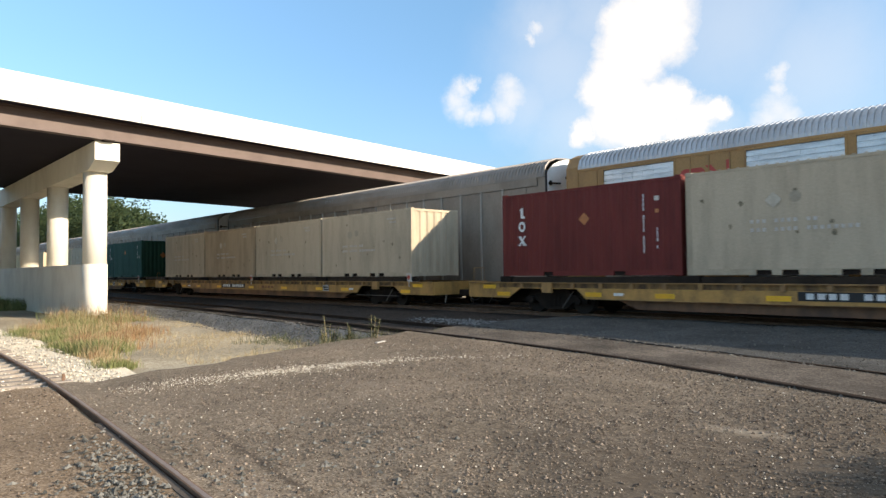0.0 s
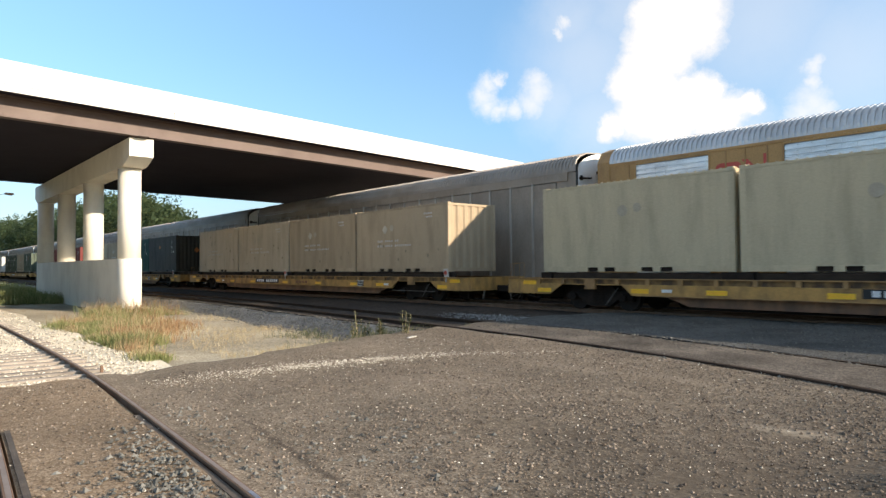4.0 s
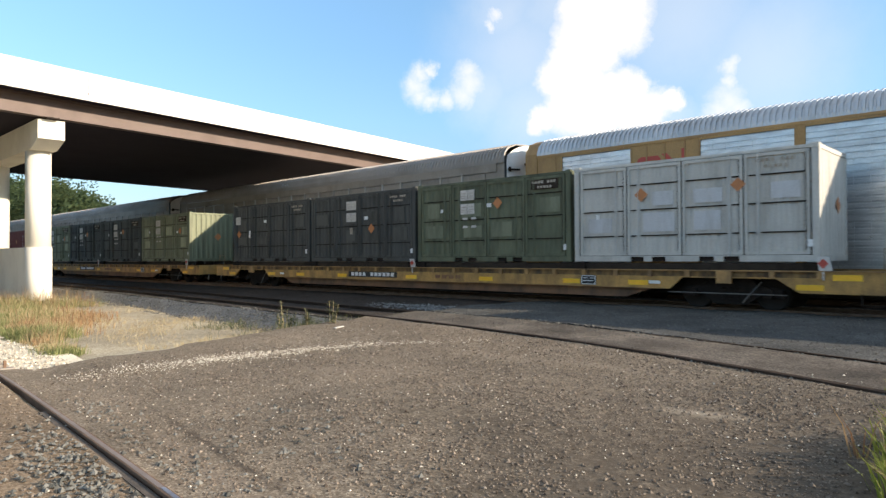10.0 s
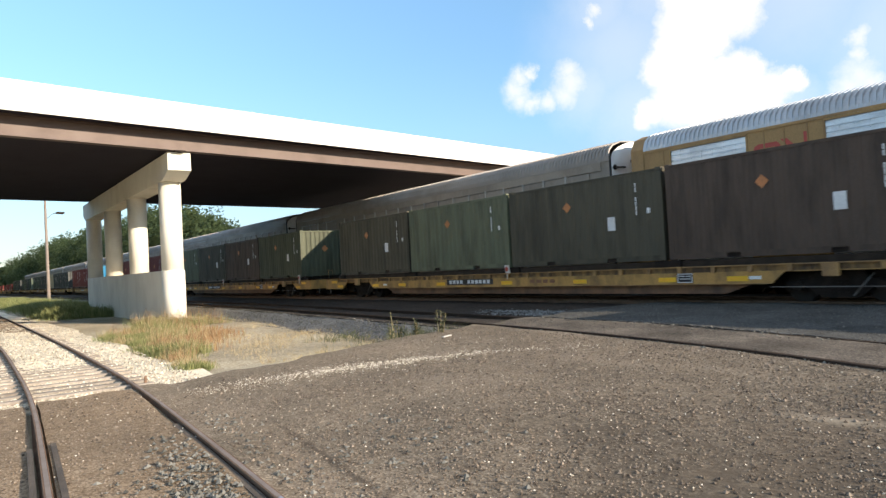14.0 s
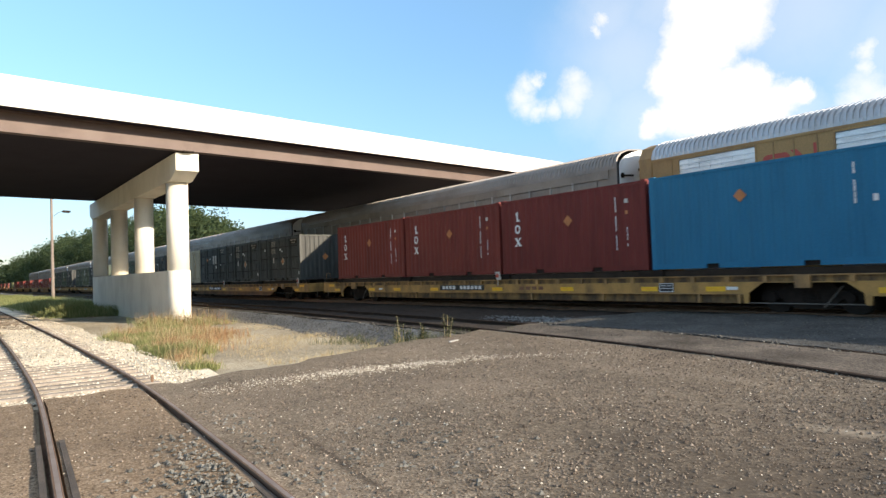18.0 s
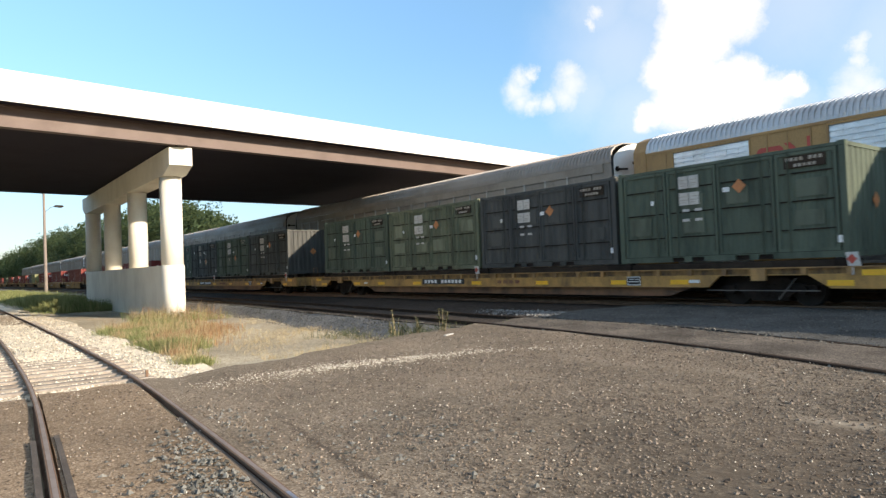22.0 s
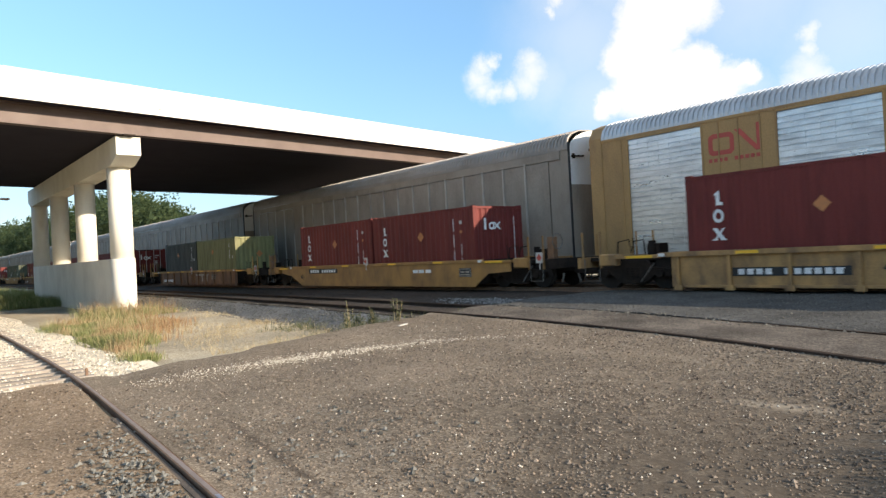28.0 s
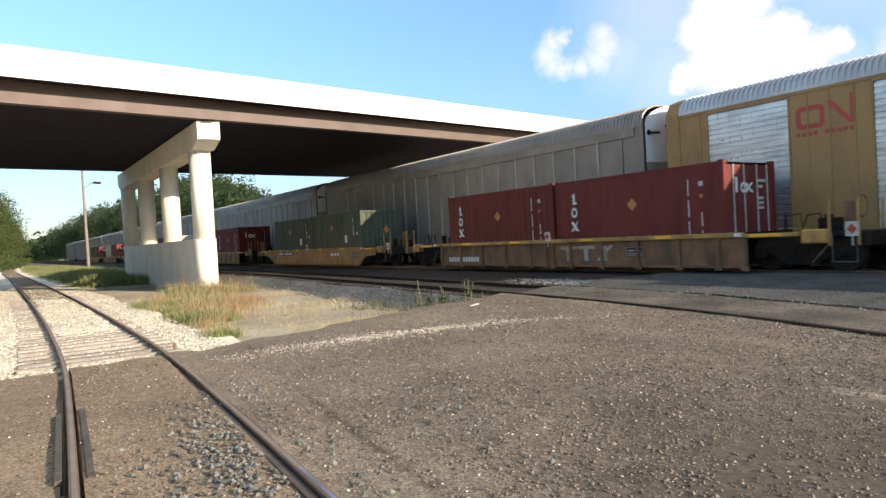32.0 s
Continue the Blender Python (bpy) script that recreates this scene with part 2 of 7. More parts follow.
    bp.inputs["Strength"].default_value, bp.inputs["Distance"].default_value = bump, 0.03
    link(mixf.outputs[0], bp.inputs["Height"])
    link(bp.outputs[0], bsdf.inputs["Normal"])
    return m


def leaf_mat(name, a, b, rough=0.7, through_light=0.25, tone=1.0):
    """Leaves and blades: the colour varies from piece to piece."""
    m = bpy.data.materials.new(name)
    m.use_nodes = True
    nt = m.node_tree
    node, link = nt.nodes.new, nt.links.new
    bsdf = nt.nodes["Principled BSDF"]
    geo = node("ShaderNodeNewGeometry")
    mix = node("ShaderNodeMix")
    mix.data_type = "RGBA"
    mix.inputs["A"].default_value, mix.inputs["B"].default_value = (*[v * tone for v in a], 1), (*[v * tone for v in b], 1)
    link(geo.outputs["Random Per Island"], mix.inputs["Factor"])
    link(mix.outputs["Result"], bsdf.inputs["Base Color"])
    bsdf.inputs["Roughness"].default_value = rough
    bsdf.inputs["Specular IOR Level"].default_value = 0.2
    tr = node("ShaderNodeBsdfTranslucent")
    link(mix.outputs["Result"], tr.inputs["Color"])
    ms = node("ShaderNodeMixShader")
    ms.inputs[0].default_value = through_light
    link(bsdf.outputs[0], ms.inputs[1])
    link(tr.outputs[0], ms.inputs[2])
    link(ms.outputs[0], nt.nodes["Material Output"].inputs["Surface"])
    return m


CONCRETE = mat("painted_concrete", (0.80, 0.755, 0.65), 0.75, second=(0.60, 0.55, 0.46), scale=0.7, amount=0.55, fine=40, bump=0.1, grain=0.05, streak=0.4)
PARAPET = mat("pale_concrete", (0.78, 0.75, 0.70), 0.8, second=(0.6, 0.57, 0.52), scale=0.5, amount=0.4, fine=30, grain=0.05)
# near-black: the shade under the bridge is put into this concrete's colour
SOFFIT = mat("shade_dark_concrete", (0.029, 0.026, 0.035), 0.95, second=(0.025, 0.022, 0.030), scale=0.6, fine=20, spec=0.1)
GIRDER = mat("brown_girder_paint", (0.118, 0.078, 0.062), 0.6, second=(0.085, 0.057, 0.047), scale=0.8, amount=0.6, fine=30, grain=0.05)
# dark copy of the girder paint, standing for shade under the deck
GIRDER_SHADED = mat("shaded_girder_paint", (0.045, 0.036, 0.039), 0.95, second=(0.052, 0.042, 0.045), scale=0.8, amount=0.6, spec=0.05)
RUST = mat("rusty_steel", (0.19, 0.12, 0.08), 0.9, second=(0.13, 0.082, 0.055), scale=4, amount=0.8, spec=0.2)
RAIL_SHINE = mat("polished_rail_top", (0.32, 0.32, 0.36), 0.34, metal=0.7, second=(0.19, 0.165, 0.155), scale=2, amount=0.85, fine=80, grain=0.08, bump=0.05)
RAIL_DARK = mat("dark_rail_steel", (0.05, 0.036, 0.027), 0.9, second=(0.085, 0.058, 0.042), scale=4, amount=0.7, spec=0.1)
RAILHEAD = mat("worn_rail_steel", (0.22, 0.178, 0.155), 0.6, second=(0.14, 0.108, 0.09), scale=3, fine=80, grain=0.08, bump=0.05, spec=0.3)
TIE = mat("weathered_tie", (0.29, 0.25, 0.205), 0.95, second=(0.16, 0.13, 0.105), scale=4, amount=0.7, fine=30, bump=0.5, spread=0.2)
PLANK = mat("tarred_plank", (0.07, 0.055, 0.043), 0.9, second=(0.14, 0.11, 0.085), scale=5, amount=0.6, bump=0.5)
YELLOW = mat("railcar_yellow", (0.50, 0.277, 0.076), 0.65, second=(0.15, 0.092, 0.045), scale=2.4, amount=0.85, lo=0.42, hi=0.70, fine=25, streak=0.5)
YELLOW_BRIGHT = mat("reflective_yellow", (0.90, 0.50, 0.025), 0.45, second=(0.66, 0.36, 0.035), scale=6, amount=0.4)
YELLOW_PALE = mat("faded_yellow", (0.46, 0.258, 0.088), 0.65, second=(0.15, 0.092, 0.05), scale=1.9, amount=0.9, lo=0.38, hi=0.66, fine=25, streak=0.5)
ORANGE_WELL = mat("ochre_well_paint", (0.39, 0.20, 0.055), 0.6, second=(0.18, 0.095, 0.042), scale=1.5, amount=0.85, lo=0.4, hi=0.68, streak=0.4)
BROWN_WELL = mat("brown_well_paint", (0.25, 0.125, 0.058), 0.65, second=(0.085, 0.053, 0.036), scale=1.7, amount=0.85, lo=0.4, hi=0.66, streak=0.4)
UNDER = mat("grimy_black_steel", (0.022, 0.017, 0.014), 0.95, second=(0.046, 0.034, 0.026), scale=3, amount=0.6, spec=0.12)
WHEEL = mat("wheel_steel", (0.035, 0.028, 0.023), 0.85, metal=0.0, spec=0.2, second=(0.02, 0.017, 0.015), scale=4)
BOARD = mat("dusty_white_board", (0.58, 0.55, 0.50), 0.6, second=(0.40, 0.37, 0.33), scale=6, amount=0.6)
RUST_MARK = mat("faded_rust_mark", (0.20, 0.085, 0.05), 0.7, second=(0.28, 0.17, 0.07), scale=8, amount=0.8)
BAR = mat("dull_bare_steel", (0.16, 0.145, 0.125), 0.6, metal=0.3, second=(0.07, 0.055, 0.045), scale=4, amount=0.6)
FADED = mat("faded_white_paint", (0.42, 0.37, 0.30), 0.7, second=(0.22, 0.17, 0.12), scale=5, amount=0.7)
WHITE = mat("white_marking", (0.78, 0.78, 0.76), 0.6, scale=5, amount=0.25)
BLACK = mat("black_marking", (0.02, 0.02, 0.02), 0.6, scale=5)
ORANGE = mat("orange_placard", (0.52, 0.20, 0.065), 0.55, second=(0.34, 0.15, 0.07), scale=8, amount=0.5)
RED = mat("red_marking", (0.48, 0.07, 0.045), 0.5, scale=5, amount=0.3)
ZINC = mat("galvanised_panel", (0.62, 0.63, 0.63), 0.30, metal=0.8, second=(0.34, 0.345, 0.35), scale=0.9, amount=0.7, lo=0.42, hi=0.64, fine=30, grain=0.08, bump=0.02, streak=-3.0)
POST = mat("dusty_grey_post", (0.46, 0.41, 0.345), 0.6, second=(0.22, 0.185, 0.15), scale=1.2, amount=0.7, streak=0.6)
ZINC_ROOF = mat("galvanised_roof", (0.50, 0.51, 0.52), 0.4, metal=0.5, second=(0.36, 0.355, 0.35), scale=0.5, amount=0.5, fine=20, grain=0.05, bump=0.05)
RACK_YELLOW = mat("rack_yellow", (0.42, 0.245, 0.088), 0.62, second=(0.27, 0.155, 0.066), scale=0.9, amount=0.7, fine=25, streak=0.6)
RACK_GREY = mat("dull_grey_panel", (0.305, 0.252, 0.198), 0.62, second=(0.195, 0.155, 0.12), scale=0.8, amount=0.75, fine=25, streak=0.6)
ROOF_GREY = mat("dull_grey_roof", (0.31, 0.272, 0.235), 0.55, metal=0.2, second=(0.21, 0.18, 0.15), scale=0.5, amount=0.6, grain=0.06)
DOOR_WHITE = mat("white_door_paint", (0.74, 0.74, 0.72), 0.5, second=(0.5, 0.48, 0.45), scale=1.2, amount=0.5, streak=0.5)
# darker railcar yellow: grime plus the shade of recessed parts in one colour
YELLOW_GRIME_SHADE = mat("grime_and_shade_yellow", (0.33, 0.185, 0.058), 0.75, second=(0.075, 0.048, 0.028), scale=3.4, amount=0.95, lo=0.34, hi=0.60, fine=25, streak=0.6)
DARK_BROWN = mat("dark_brown_tone", (0.050, 0.037, 0.027), 0.9, second=(0.026, 0.02, 0.016), scale=3, amount=0.8, spec=0.15)
POLE = mat("weathered_pole", (0.22, 0.18, 0.15), 0.9, scale=2, amount=0.5)
BARK = mat("bark", (0.12, 0.09, 0.07), 0.95, scale=3, bump=0.5)
# the long thin dark patch paints a wheel rut's shade by colour alone
ASPHALT = ground_mat("worn_asphalt", [(0.2, (0.10, 0.076, 0.054)), (0.42, (0.20, 0.157, 0.112)), (0.6, (0.262, 0.208, 0.151)), (0.85, (0.44, 0.365, 0.27))], 7.0, 52, bump=0.75, big=0.6, mottle=0.22, patches=[(-6.2, 7.68, 1.3, 0.26, 0, (0.37, 0.30, 0.22), 0.6), (-4.6, 7.9, 0.9, 0.2, -4, (0.36, 0.30, 0.225), 0.5), (-5.7, 2.95, 2.6, 0.07, -7.8, (0.075, 0.058, 0.044), 0.7), (-5.2, 2.62, 2.6, 0.10, -7.8, (0.30, 0.235, 0.175), 0.5), (-4.2, 5.0, 1.6, 0.5, 10, (0.115, 0.091, 0.064), 0.4), (-2.2, 4.3, 2.2, 1.3, 15, (0.10, 0.08, 0.058), 0.6), (-1.6, 7.4, 1.6, 0.7, 0, (0.12, 0.096, 0.07), 0.5), (-2.5, 9.2, 3.2, 1.3, -10, (0.11, 0.089, 0.066), 0.5), (-1.6, 5.6, 3.8, 2.7, 0, (0.12, 0.093, 0.067), 0.72), (-2.7, 6.45, 0.65, 0.15, 4, (0.46, 0.38, 0.28), 0.7), (-7.6, 5.7, 1.5, 0.3, 20, (0.30, 0.24, 0.18), 0.4)], tone=0.8)
DIRT = ground_mat("brown_gravel", [(0.22, (0.13, 0.088, 0.053)), (0.5, (0.262, 0.187, 0.119)), (0.8, (0.42, 0.32, 0.22))], 6.0, 56, bump=0.7, mottle=0.22, tone=0.82)
CHALK = ground_mat("pale_crushed_stone", [(0.2, (0.60, 0.50, 0.36)), (0.45, (0.84, 0.725, 0.545)), (0.8, (0.90, 0.82, 0.66))], 3.0, 30, bump=0.75, mottle=0.22, tone=0.86)
BALLAST = ground_mat("oily_ballast", [(0.25, (0.026, 0.020, 0.016)), (0.5, (0.056, 0.044, 0.035)), (0.8, (0.12, 0.098, 0.078))], 4.0, 24, bump=0.8, mottle=0.25, tone=0.62)
SHOULDER = ground_mat("grey_ballast", [(0.25, (0.14, 0.13, 0.118)), (0.5, (0.22, 0.208, 0.188)), (0.8, (0.33, 0.312, 0.283))], 4.0, 24, bump=0.8, mottle=0.2, tone=0.88)
OLD_ASPHALT = ground_mat("smooth_old_asphalt", [(0.25, (0.105, 0.102, 0.094)), (0.5, (0.183, 0.180, 0.168)), (0.8, (0.31, 0.306, 0.286))], 5.0, 50, bump=0.7, mottle=0.3, big=0.8, tone=0.39)
# darker asphalt for the strip between the siding's rails
SIDE_ASPHALT = ground_mat("dark_side_asphalt", [(0.25, (0.122, 0.100, 0.079)), (0.5, (0.212, 0.177, 0.142)), (0.8, (0.36, 0.302, 0.243))], 5.0, 50, bump=0.7, mottle=0.5, big=0.8, tone=0.50)
SOIL = ground_mat("dry_soil", [(0.25, (0.30, 0.245, 0.165)), (0.5, (0.46, 0.39, 0.275)), (0.8, (0.58, 0.51, 0.38))], 2.2, 26, bump=0.6, mottle=0.3, big=0.25, tone=0.84)
FIELD = ground_mat("rough_grassland", [(0.25, (0.06, 0.075, 0.025)), (0.5, (0.14, 0.14, 0.055)), (0.8, (0.26, 0.23, 0.11))], 0.5, 4, bump=0.8, mottle=0.3, tone=0.9)
STONE_DARK = leaf_mat("blue_grey_stone", (0.062, 0.06, 0.052), (0.21, 0.20, 0.175), 0.9, 0.0, tone=0.85)
STONE_BROWN = leaf_mat("mixed_gravel_stone", (0.07, 0.053, 0.041), (0.35, 0.283, 0.218), 0.9, 0.0, tone=0.85)
STONE_WHITE = leaf_mat("white_stone", (0.56, 0.49, 0.38), (0.90, 0.83, 0.70), 0.9, 0.0, tone=0.82)
STONE_MID = leaf_mat("dull_grey_stone", (0.068, 0.067, 0.059), (0.235, 0.228, 0.203), 0.9, 0.0, tone=0.88)
STONE_GREY = leaf_mat("clean_grey_stone", (0.10, 0.098, 0.093), (0.34, 0.33, 0.31), 0.9, 0.0, tone=0.85)
STONE_PALE = leaf_mat("pale_mixed_stone", (0.25, 0.21, 0.155), (0.90, 0.815, 0.67), 0.9, 0.0, tone=0.84)
GRASS_DRY = leaf_mat("dry_grass", (0.38, 0.27, 0.14), (0.50, 0.43, 0.25), tone=0.86)
GRASS_BRIGHT = leaf_mat("bright_grass", (0.17, 0.21, 0.03), (0.42, 0.44, 0.10), tone=0.9)
GRASS_GREEN = leaf_mat("green_grass", (0.13, 0.16, 0.05), (0.36, 0.36, 0.16), tone=0.88)
LEAF = leaf_mat("tree_leaf", (0.055, 0.085, 0.030), (0.17, 0.205, 0.075), tone=0.9)
WEED_LEAF = leaf_mat("dusty_weed_leaf", (0.075, 0.09, 0.04), (0.20, 0.20, 0.11), tone=0.85)
GRASS_RED = leaf_mat("red_brown_grass", (0.30, 0.16, 0.085), (0.46, 0.32, 0.17), tone=0.86)
STRAW = leaf_mat("bleached_straw", (0.50, 0.40, 0.24), (0.62, 0.53, 0.36), tone=0.86)
LEAF_FAR = leaf_mat("far_tree_leaf", (0.040, 0.066, 0.030), (0.105, 0.140, 0.062), tone=0.9)

# ---- mesh tools ----
class Shape:
    """Collects solid pieces of one part."""

    def __init__(self):
        self.v, self.f = [], []

    def add(self, verts, faces):
        n = len(self.v)
        self.v += [tuple(p) for p in verts]
        self.f += [tuple(n + i for i in f) for f in faces]
        return self

    def box(self, x0, x1, y0, y1, z0, z1, c=0.0):
        """A block; c chamfers its edges."""
        if c <= 0:
            v = [(x, y, z) for x in (x0, x1) for y in (y0, y1) for z in (z0, z1)]
            return self.add(v, [(0, 1, 3, 2), (4, 6, 7, 5), (0, 4, 5, 1), (2, 3, 7, 6), (0, 2, 6, 4), (1, 5, 7, 3)])
        bm = bmesh.new()
        bmesh.ops.create_cube(bm, size=1.0)
        bmesh.ops.transform(bm, verts=bm.verts, matrix=Matrix.Translation(((x0 + x1) / 2, (y0 + y1) / 2, (z0 + z1) / 2)) @ Matrix.Diagonal((x1 - x0, y1 - y0, z1 - z0, 1)))
        bmesh.ops.bevel(bm, geom=list(bm.edges), offset=c, segments=1, affect="EDGES")
        bm.verts.index_update()
        self.add([v.co for v in bm.verts], [[v.index for v in f.verts] for f in bm.faces])
        bm.free()
        return self

    def prism(self, outline, a0, a1, axis="y"):
        """Extrudes a closed outline of (p, q) between a0 and a1 along an axis; x: (y, z), y: (x, z), z: (x, y)."""
        n = len(outline)
        at = {"x": lambda p, q, a: (a, p, q), "y": lambda p, q, a: (p, a, q), "z": lambda p, q, a: (p, q, a)}[axis]
        v = [at(p, q, a) for a in (a0, a1) for p, q in outline]
        f = [(i, (i + 1) % n, n + (i + 1) % n, n + i) for i in range(n)]
        return self.add(v, f + [tuple(range(n - 1, -1, -1)), tuple(range(n, 2 * n))])

    def tube(self, p, q, r0, r1=None, n=10):
        """A round bar from p to q."""
        p, q = Vector(p), Vector(q)
        r1 = r0 if r1 is None else r1
        turn = (q - p).to_track_quat("Z", "Y").to_matrix()
        v = [c + turn @ Vector((r * math.cos(i * math.tau / n), r * math.sin(i * math.tau / n), 0)) for c, r in ((p, r0), (q, r1)) for i in range(n)]
        f = [(i, (i + 1) % n, n + (i + 1) % n, n + i) for i in range(n)]
        return self.add(v, f + [tuple(range(n - 1, -1, -1)), tuple(range(n, 2 * n))])

    def path(self, points, r, n=8):
        """One bent round bar through the points."""
        pts = [Vector(p) for p in points]
        closed = (pts[0] - pts[-1]).length < 1e-6
        v = []
        for i, p in enumerate(pts):
            a = pts[i - 1] if i else (pts[-2] if closed else p)
            b = pts[i + 1] if i + 1 < len(pts) else (pts[1] if closed else p)
            turn = ((p - a).normalized() + (b - p).normalized()).to_track_quat("Z", "Y").to_matrix()
            v += [p + turn @ Vector((r * math.cos(k * math.tau / n), r * math.sin(k * math.tau / n), 0)) for k in range(n)]
        m = len(pts)
        f = [(i * n + k, i * n + (k + 1) % n, (i + 1) * n + (k + 1) % n, (i + 1) * n + k) for i in range(m - 1) for k in range(n)]
        return self.add(v, f + [tuple(range(n - 1, -1, -1)), tuple(range((m - 1) * n, m * n))])

    def sheet(self, rows):
        """A surface through rows of points."""
        w = len(rows[0])
        return self.add([p for row in rows for p in row],
                        [(i * w + j, i * w + j + 1, (i + 1) * w + j + 1, (i + 1) * w + j) for i in range(len(rows) - 1) for j in range(w - 1)])


def part(name, shape, material, parent=None, label="", kind="", smooth=False, at=None):
    """Links a shape as ONE mesh object under a thing or a part."""
    if isinstance(shape, Shape):
        me = bpy.data.meshes.new(name)
        me.from_pydata(shape.v, [], shape.f)
        me.materials.append(material)
        me.update()
        if not smooth:
            bm = bmesh.new()
            bm.from_mesh(me)
            bmesh.ops.recalc_face_normals(bm, faces=bm.faces)
            bm.to_mesh(me)
            bm.free()
        else:
            me.polygons.foreach_set("use_smooth", [True] * len(me.polygons))
    else:
        me = shape
    ob = new(name, me)
    ob.parent = parent
    if at is not None:
        ob.matrix_basis = at
    return tagged(ob, label, kind=kind)


def thing(name, label, category, m=None, group="", kind=""):
    ob = new(name)
    ob.empty_display_size = 0.3
    if m is not None:
        ob.matrix_basis = m
    return tagged(ob, label, category, group, kind)


def lerp(table, x):
    return float(np.interp(x, [p[0] for p in table], [p[1] for p in table]))


def ridged(length, period, depth, flat=0.32):
    """Stations of a trapezoid corrugation along a length: (along, depth)."""
    n = max(1, round(length / period))
    p = length / n
    out = []
    for i in range(n):
        a = i * p
        out += [(a, 0), (a + p * flat, 0), (a + p * 0.5, -depth), (a + p * (0.5 + flat), -depth)]
    return out + [(length, 0)]


# ---- lie of the land ----
GROUND_Z = [(-5, -0.30), (3.2, -0.28), (11, 0.14), (13, 0.14), (30, 0.14)]
RAIL_Z = 0.20
MAIN_Y, RACK_Y = 16.95, 21.27
SPUR = [(-400, 14.0), (-200, 4.2), (-130, 2.1), (-100, 1.85), (-50, 2.1), (-30, 2.1), (-20, 2.03), (-12, 1.86), (-7, 1.52), (-4.2, 1.31), (0, 0.95), (6, 0.3), (20, -1.6), (60, -9)]
SIDING = [(-400, 12.5), (-60, 12.4), (-30, 11.9), (-21.6, 11.45), (-14, 11.0), (-10, 10.62), (-7, 10.35), (-4.7, 9.92), (-2, 9.25), (3, 7.6), (12, 4.0), (40, -8)]


def ground(y):
    return lerp(GROUND_Z, y)


def smooth_line(table, x):
    """The table's line, rounded off."""
    return sum(lerp(table, x + d) * w for d, w in ((-2.4, 0.15), (-1.2, 0.22), (0, 0.26), (1.2, 0.22), (2.4, 0.15)))


def stations(x0, x1, near=0.6, far=12.0):
    xs, x = [], x0
    while x < x1:
        xs.append(x)
        x += min(far, max(near, abs(x) * 0.06))
    return xs + [x1]


def wobble(x, y, s):
    return noise.noise((x * s, y * s, 3.7))


def land(x, y):
    """Height of the natural ground: it drops beside the crossing's bank."""
    f = min(1.0, max(0.0, (-11.9 - x) / 1.7))
    f = f * f * (3 - 2 * f)
    low = -0.30 + 0.12 * min(1, max(0, (y - 8.5) / 3))
    return ground(y) * (1 - f) + min(low, ground(y)) * f


def crossing_z(x, y):
    """Top of the crossing's surface; it is filled up against the spur's rails."""
    d = y - smooth_line(SPUR, x)
    return ground(y) + 0.02 + 0.03 * wobble(x, y, 0.5) + 0.008 * wobble(x, y, 3.0) + 0.014 * wobble(x * 0.6, y * 1.5, 1.1) + 0.022 * max(0, 1 - max(0, d - 0.8) / 0.5) * (1 if d > -0.7 else 0)

# ---- ground and tracks ----
def build_ground():
    xs = [-1500, -700, -400, -250, -150, -100] + [-80 + 4 * i for i in range(15)] + [-20 + i for i in range(6)] + [-14.2 + 0.35 * i for i in range(9)] + [-11 + i for i in range(22)] + [14, 20, 30, 60, 120, 300, 800, 1500]
    ys = [-1500, -700, -300, -150, -80, -40, -20, -12, -8, -5] + [-3 + i * 0.8 for i in range(28)] + [21, 24, 27, 30, 40, 60, 100, 200, 400, 800, 1500]
    s = Shape()
    s.sheet([[(x, y, land(x, y) - 0.05 + (0.05 * wobble(x, y, 0.35) if -80 < x < 20 and -20 < y < 12 else 0) - (0.12 if y > 10.5 else 0)) for y in ys] for x in xs])
    g = part("ground", s, SOIL, kind="structure", smooth=True)
    tagged(g, "dry sandy ground with thin straw", "ground")
    # rougher grassland left of the crossing and far away
    s = Shape()
    rows = []
    for x in [-1400, -600, -300, -200] + [-150 + 5 * i for i in range(23)]:
        rows.append([(x, smooth_line(SPUR, x) + d + 0.5 * wobble(x, d, 0.2), -0.315 + (0.06 * min(1, max(0, (d - 2) / 3)) if d > 0 else 0) + 0.05 * wobble(x, d, 0.3) - 0.035 * max(0, x + 46)) for d in (2.3, 3.0, 4.0, 5.0, 6.2, 7.4)])
    f = part("grass_strip", s.sheet(rows), FIELD, kind="structure", smooth=True)
    tagged(f, "rough grass verge beside the spur track", "grass")
    rows_l = []
    for x in [-1400, -600, -300, -200] + [-150 + 5 * i for i in range(24)]:
        rows_l.append([(x, smooth_line(SPUR, x) + d + 0.5 * wobble(x, d, 0.2), -0.30 + 0.03 * min(3, -d / 3 - 1) + 0.05 * wobble(x, d, 0.3)) for d in (-60, -30, -15, -9, -6.5, -5.0, -4.4)])
    g2 = Shape().sheet(rows_l)
    tagged(part("grass_bank", g2, FIELD, kind="structure", smooth=True), "rough grass bank in front of the wood", "grass")


def strip(s, x0, x1, lo, hi, z, n=6, step=0.5, edge=0.0):
    """A band of surface between two lines of y over x, with a rolled lower rim."""
    rows = []
    for x in stations(x0, x1, step, 10):
        a, b = lo(x), hi(x)
        rows.append([(x, a + (b - a) * i / n, z(x, a + (b - a) * i / n)) for i in range(n + 1)])
    s.sheet(rows)
    rim = lambda row: s.sheet([row, [(p[0], p[1], p[2] - 0.22) for p in row]])
    rim([r[0] for r in rows])
    rim([r[-1] for r in rows])
    rim(rows[0])
    rim(rows[-1])


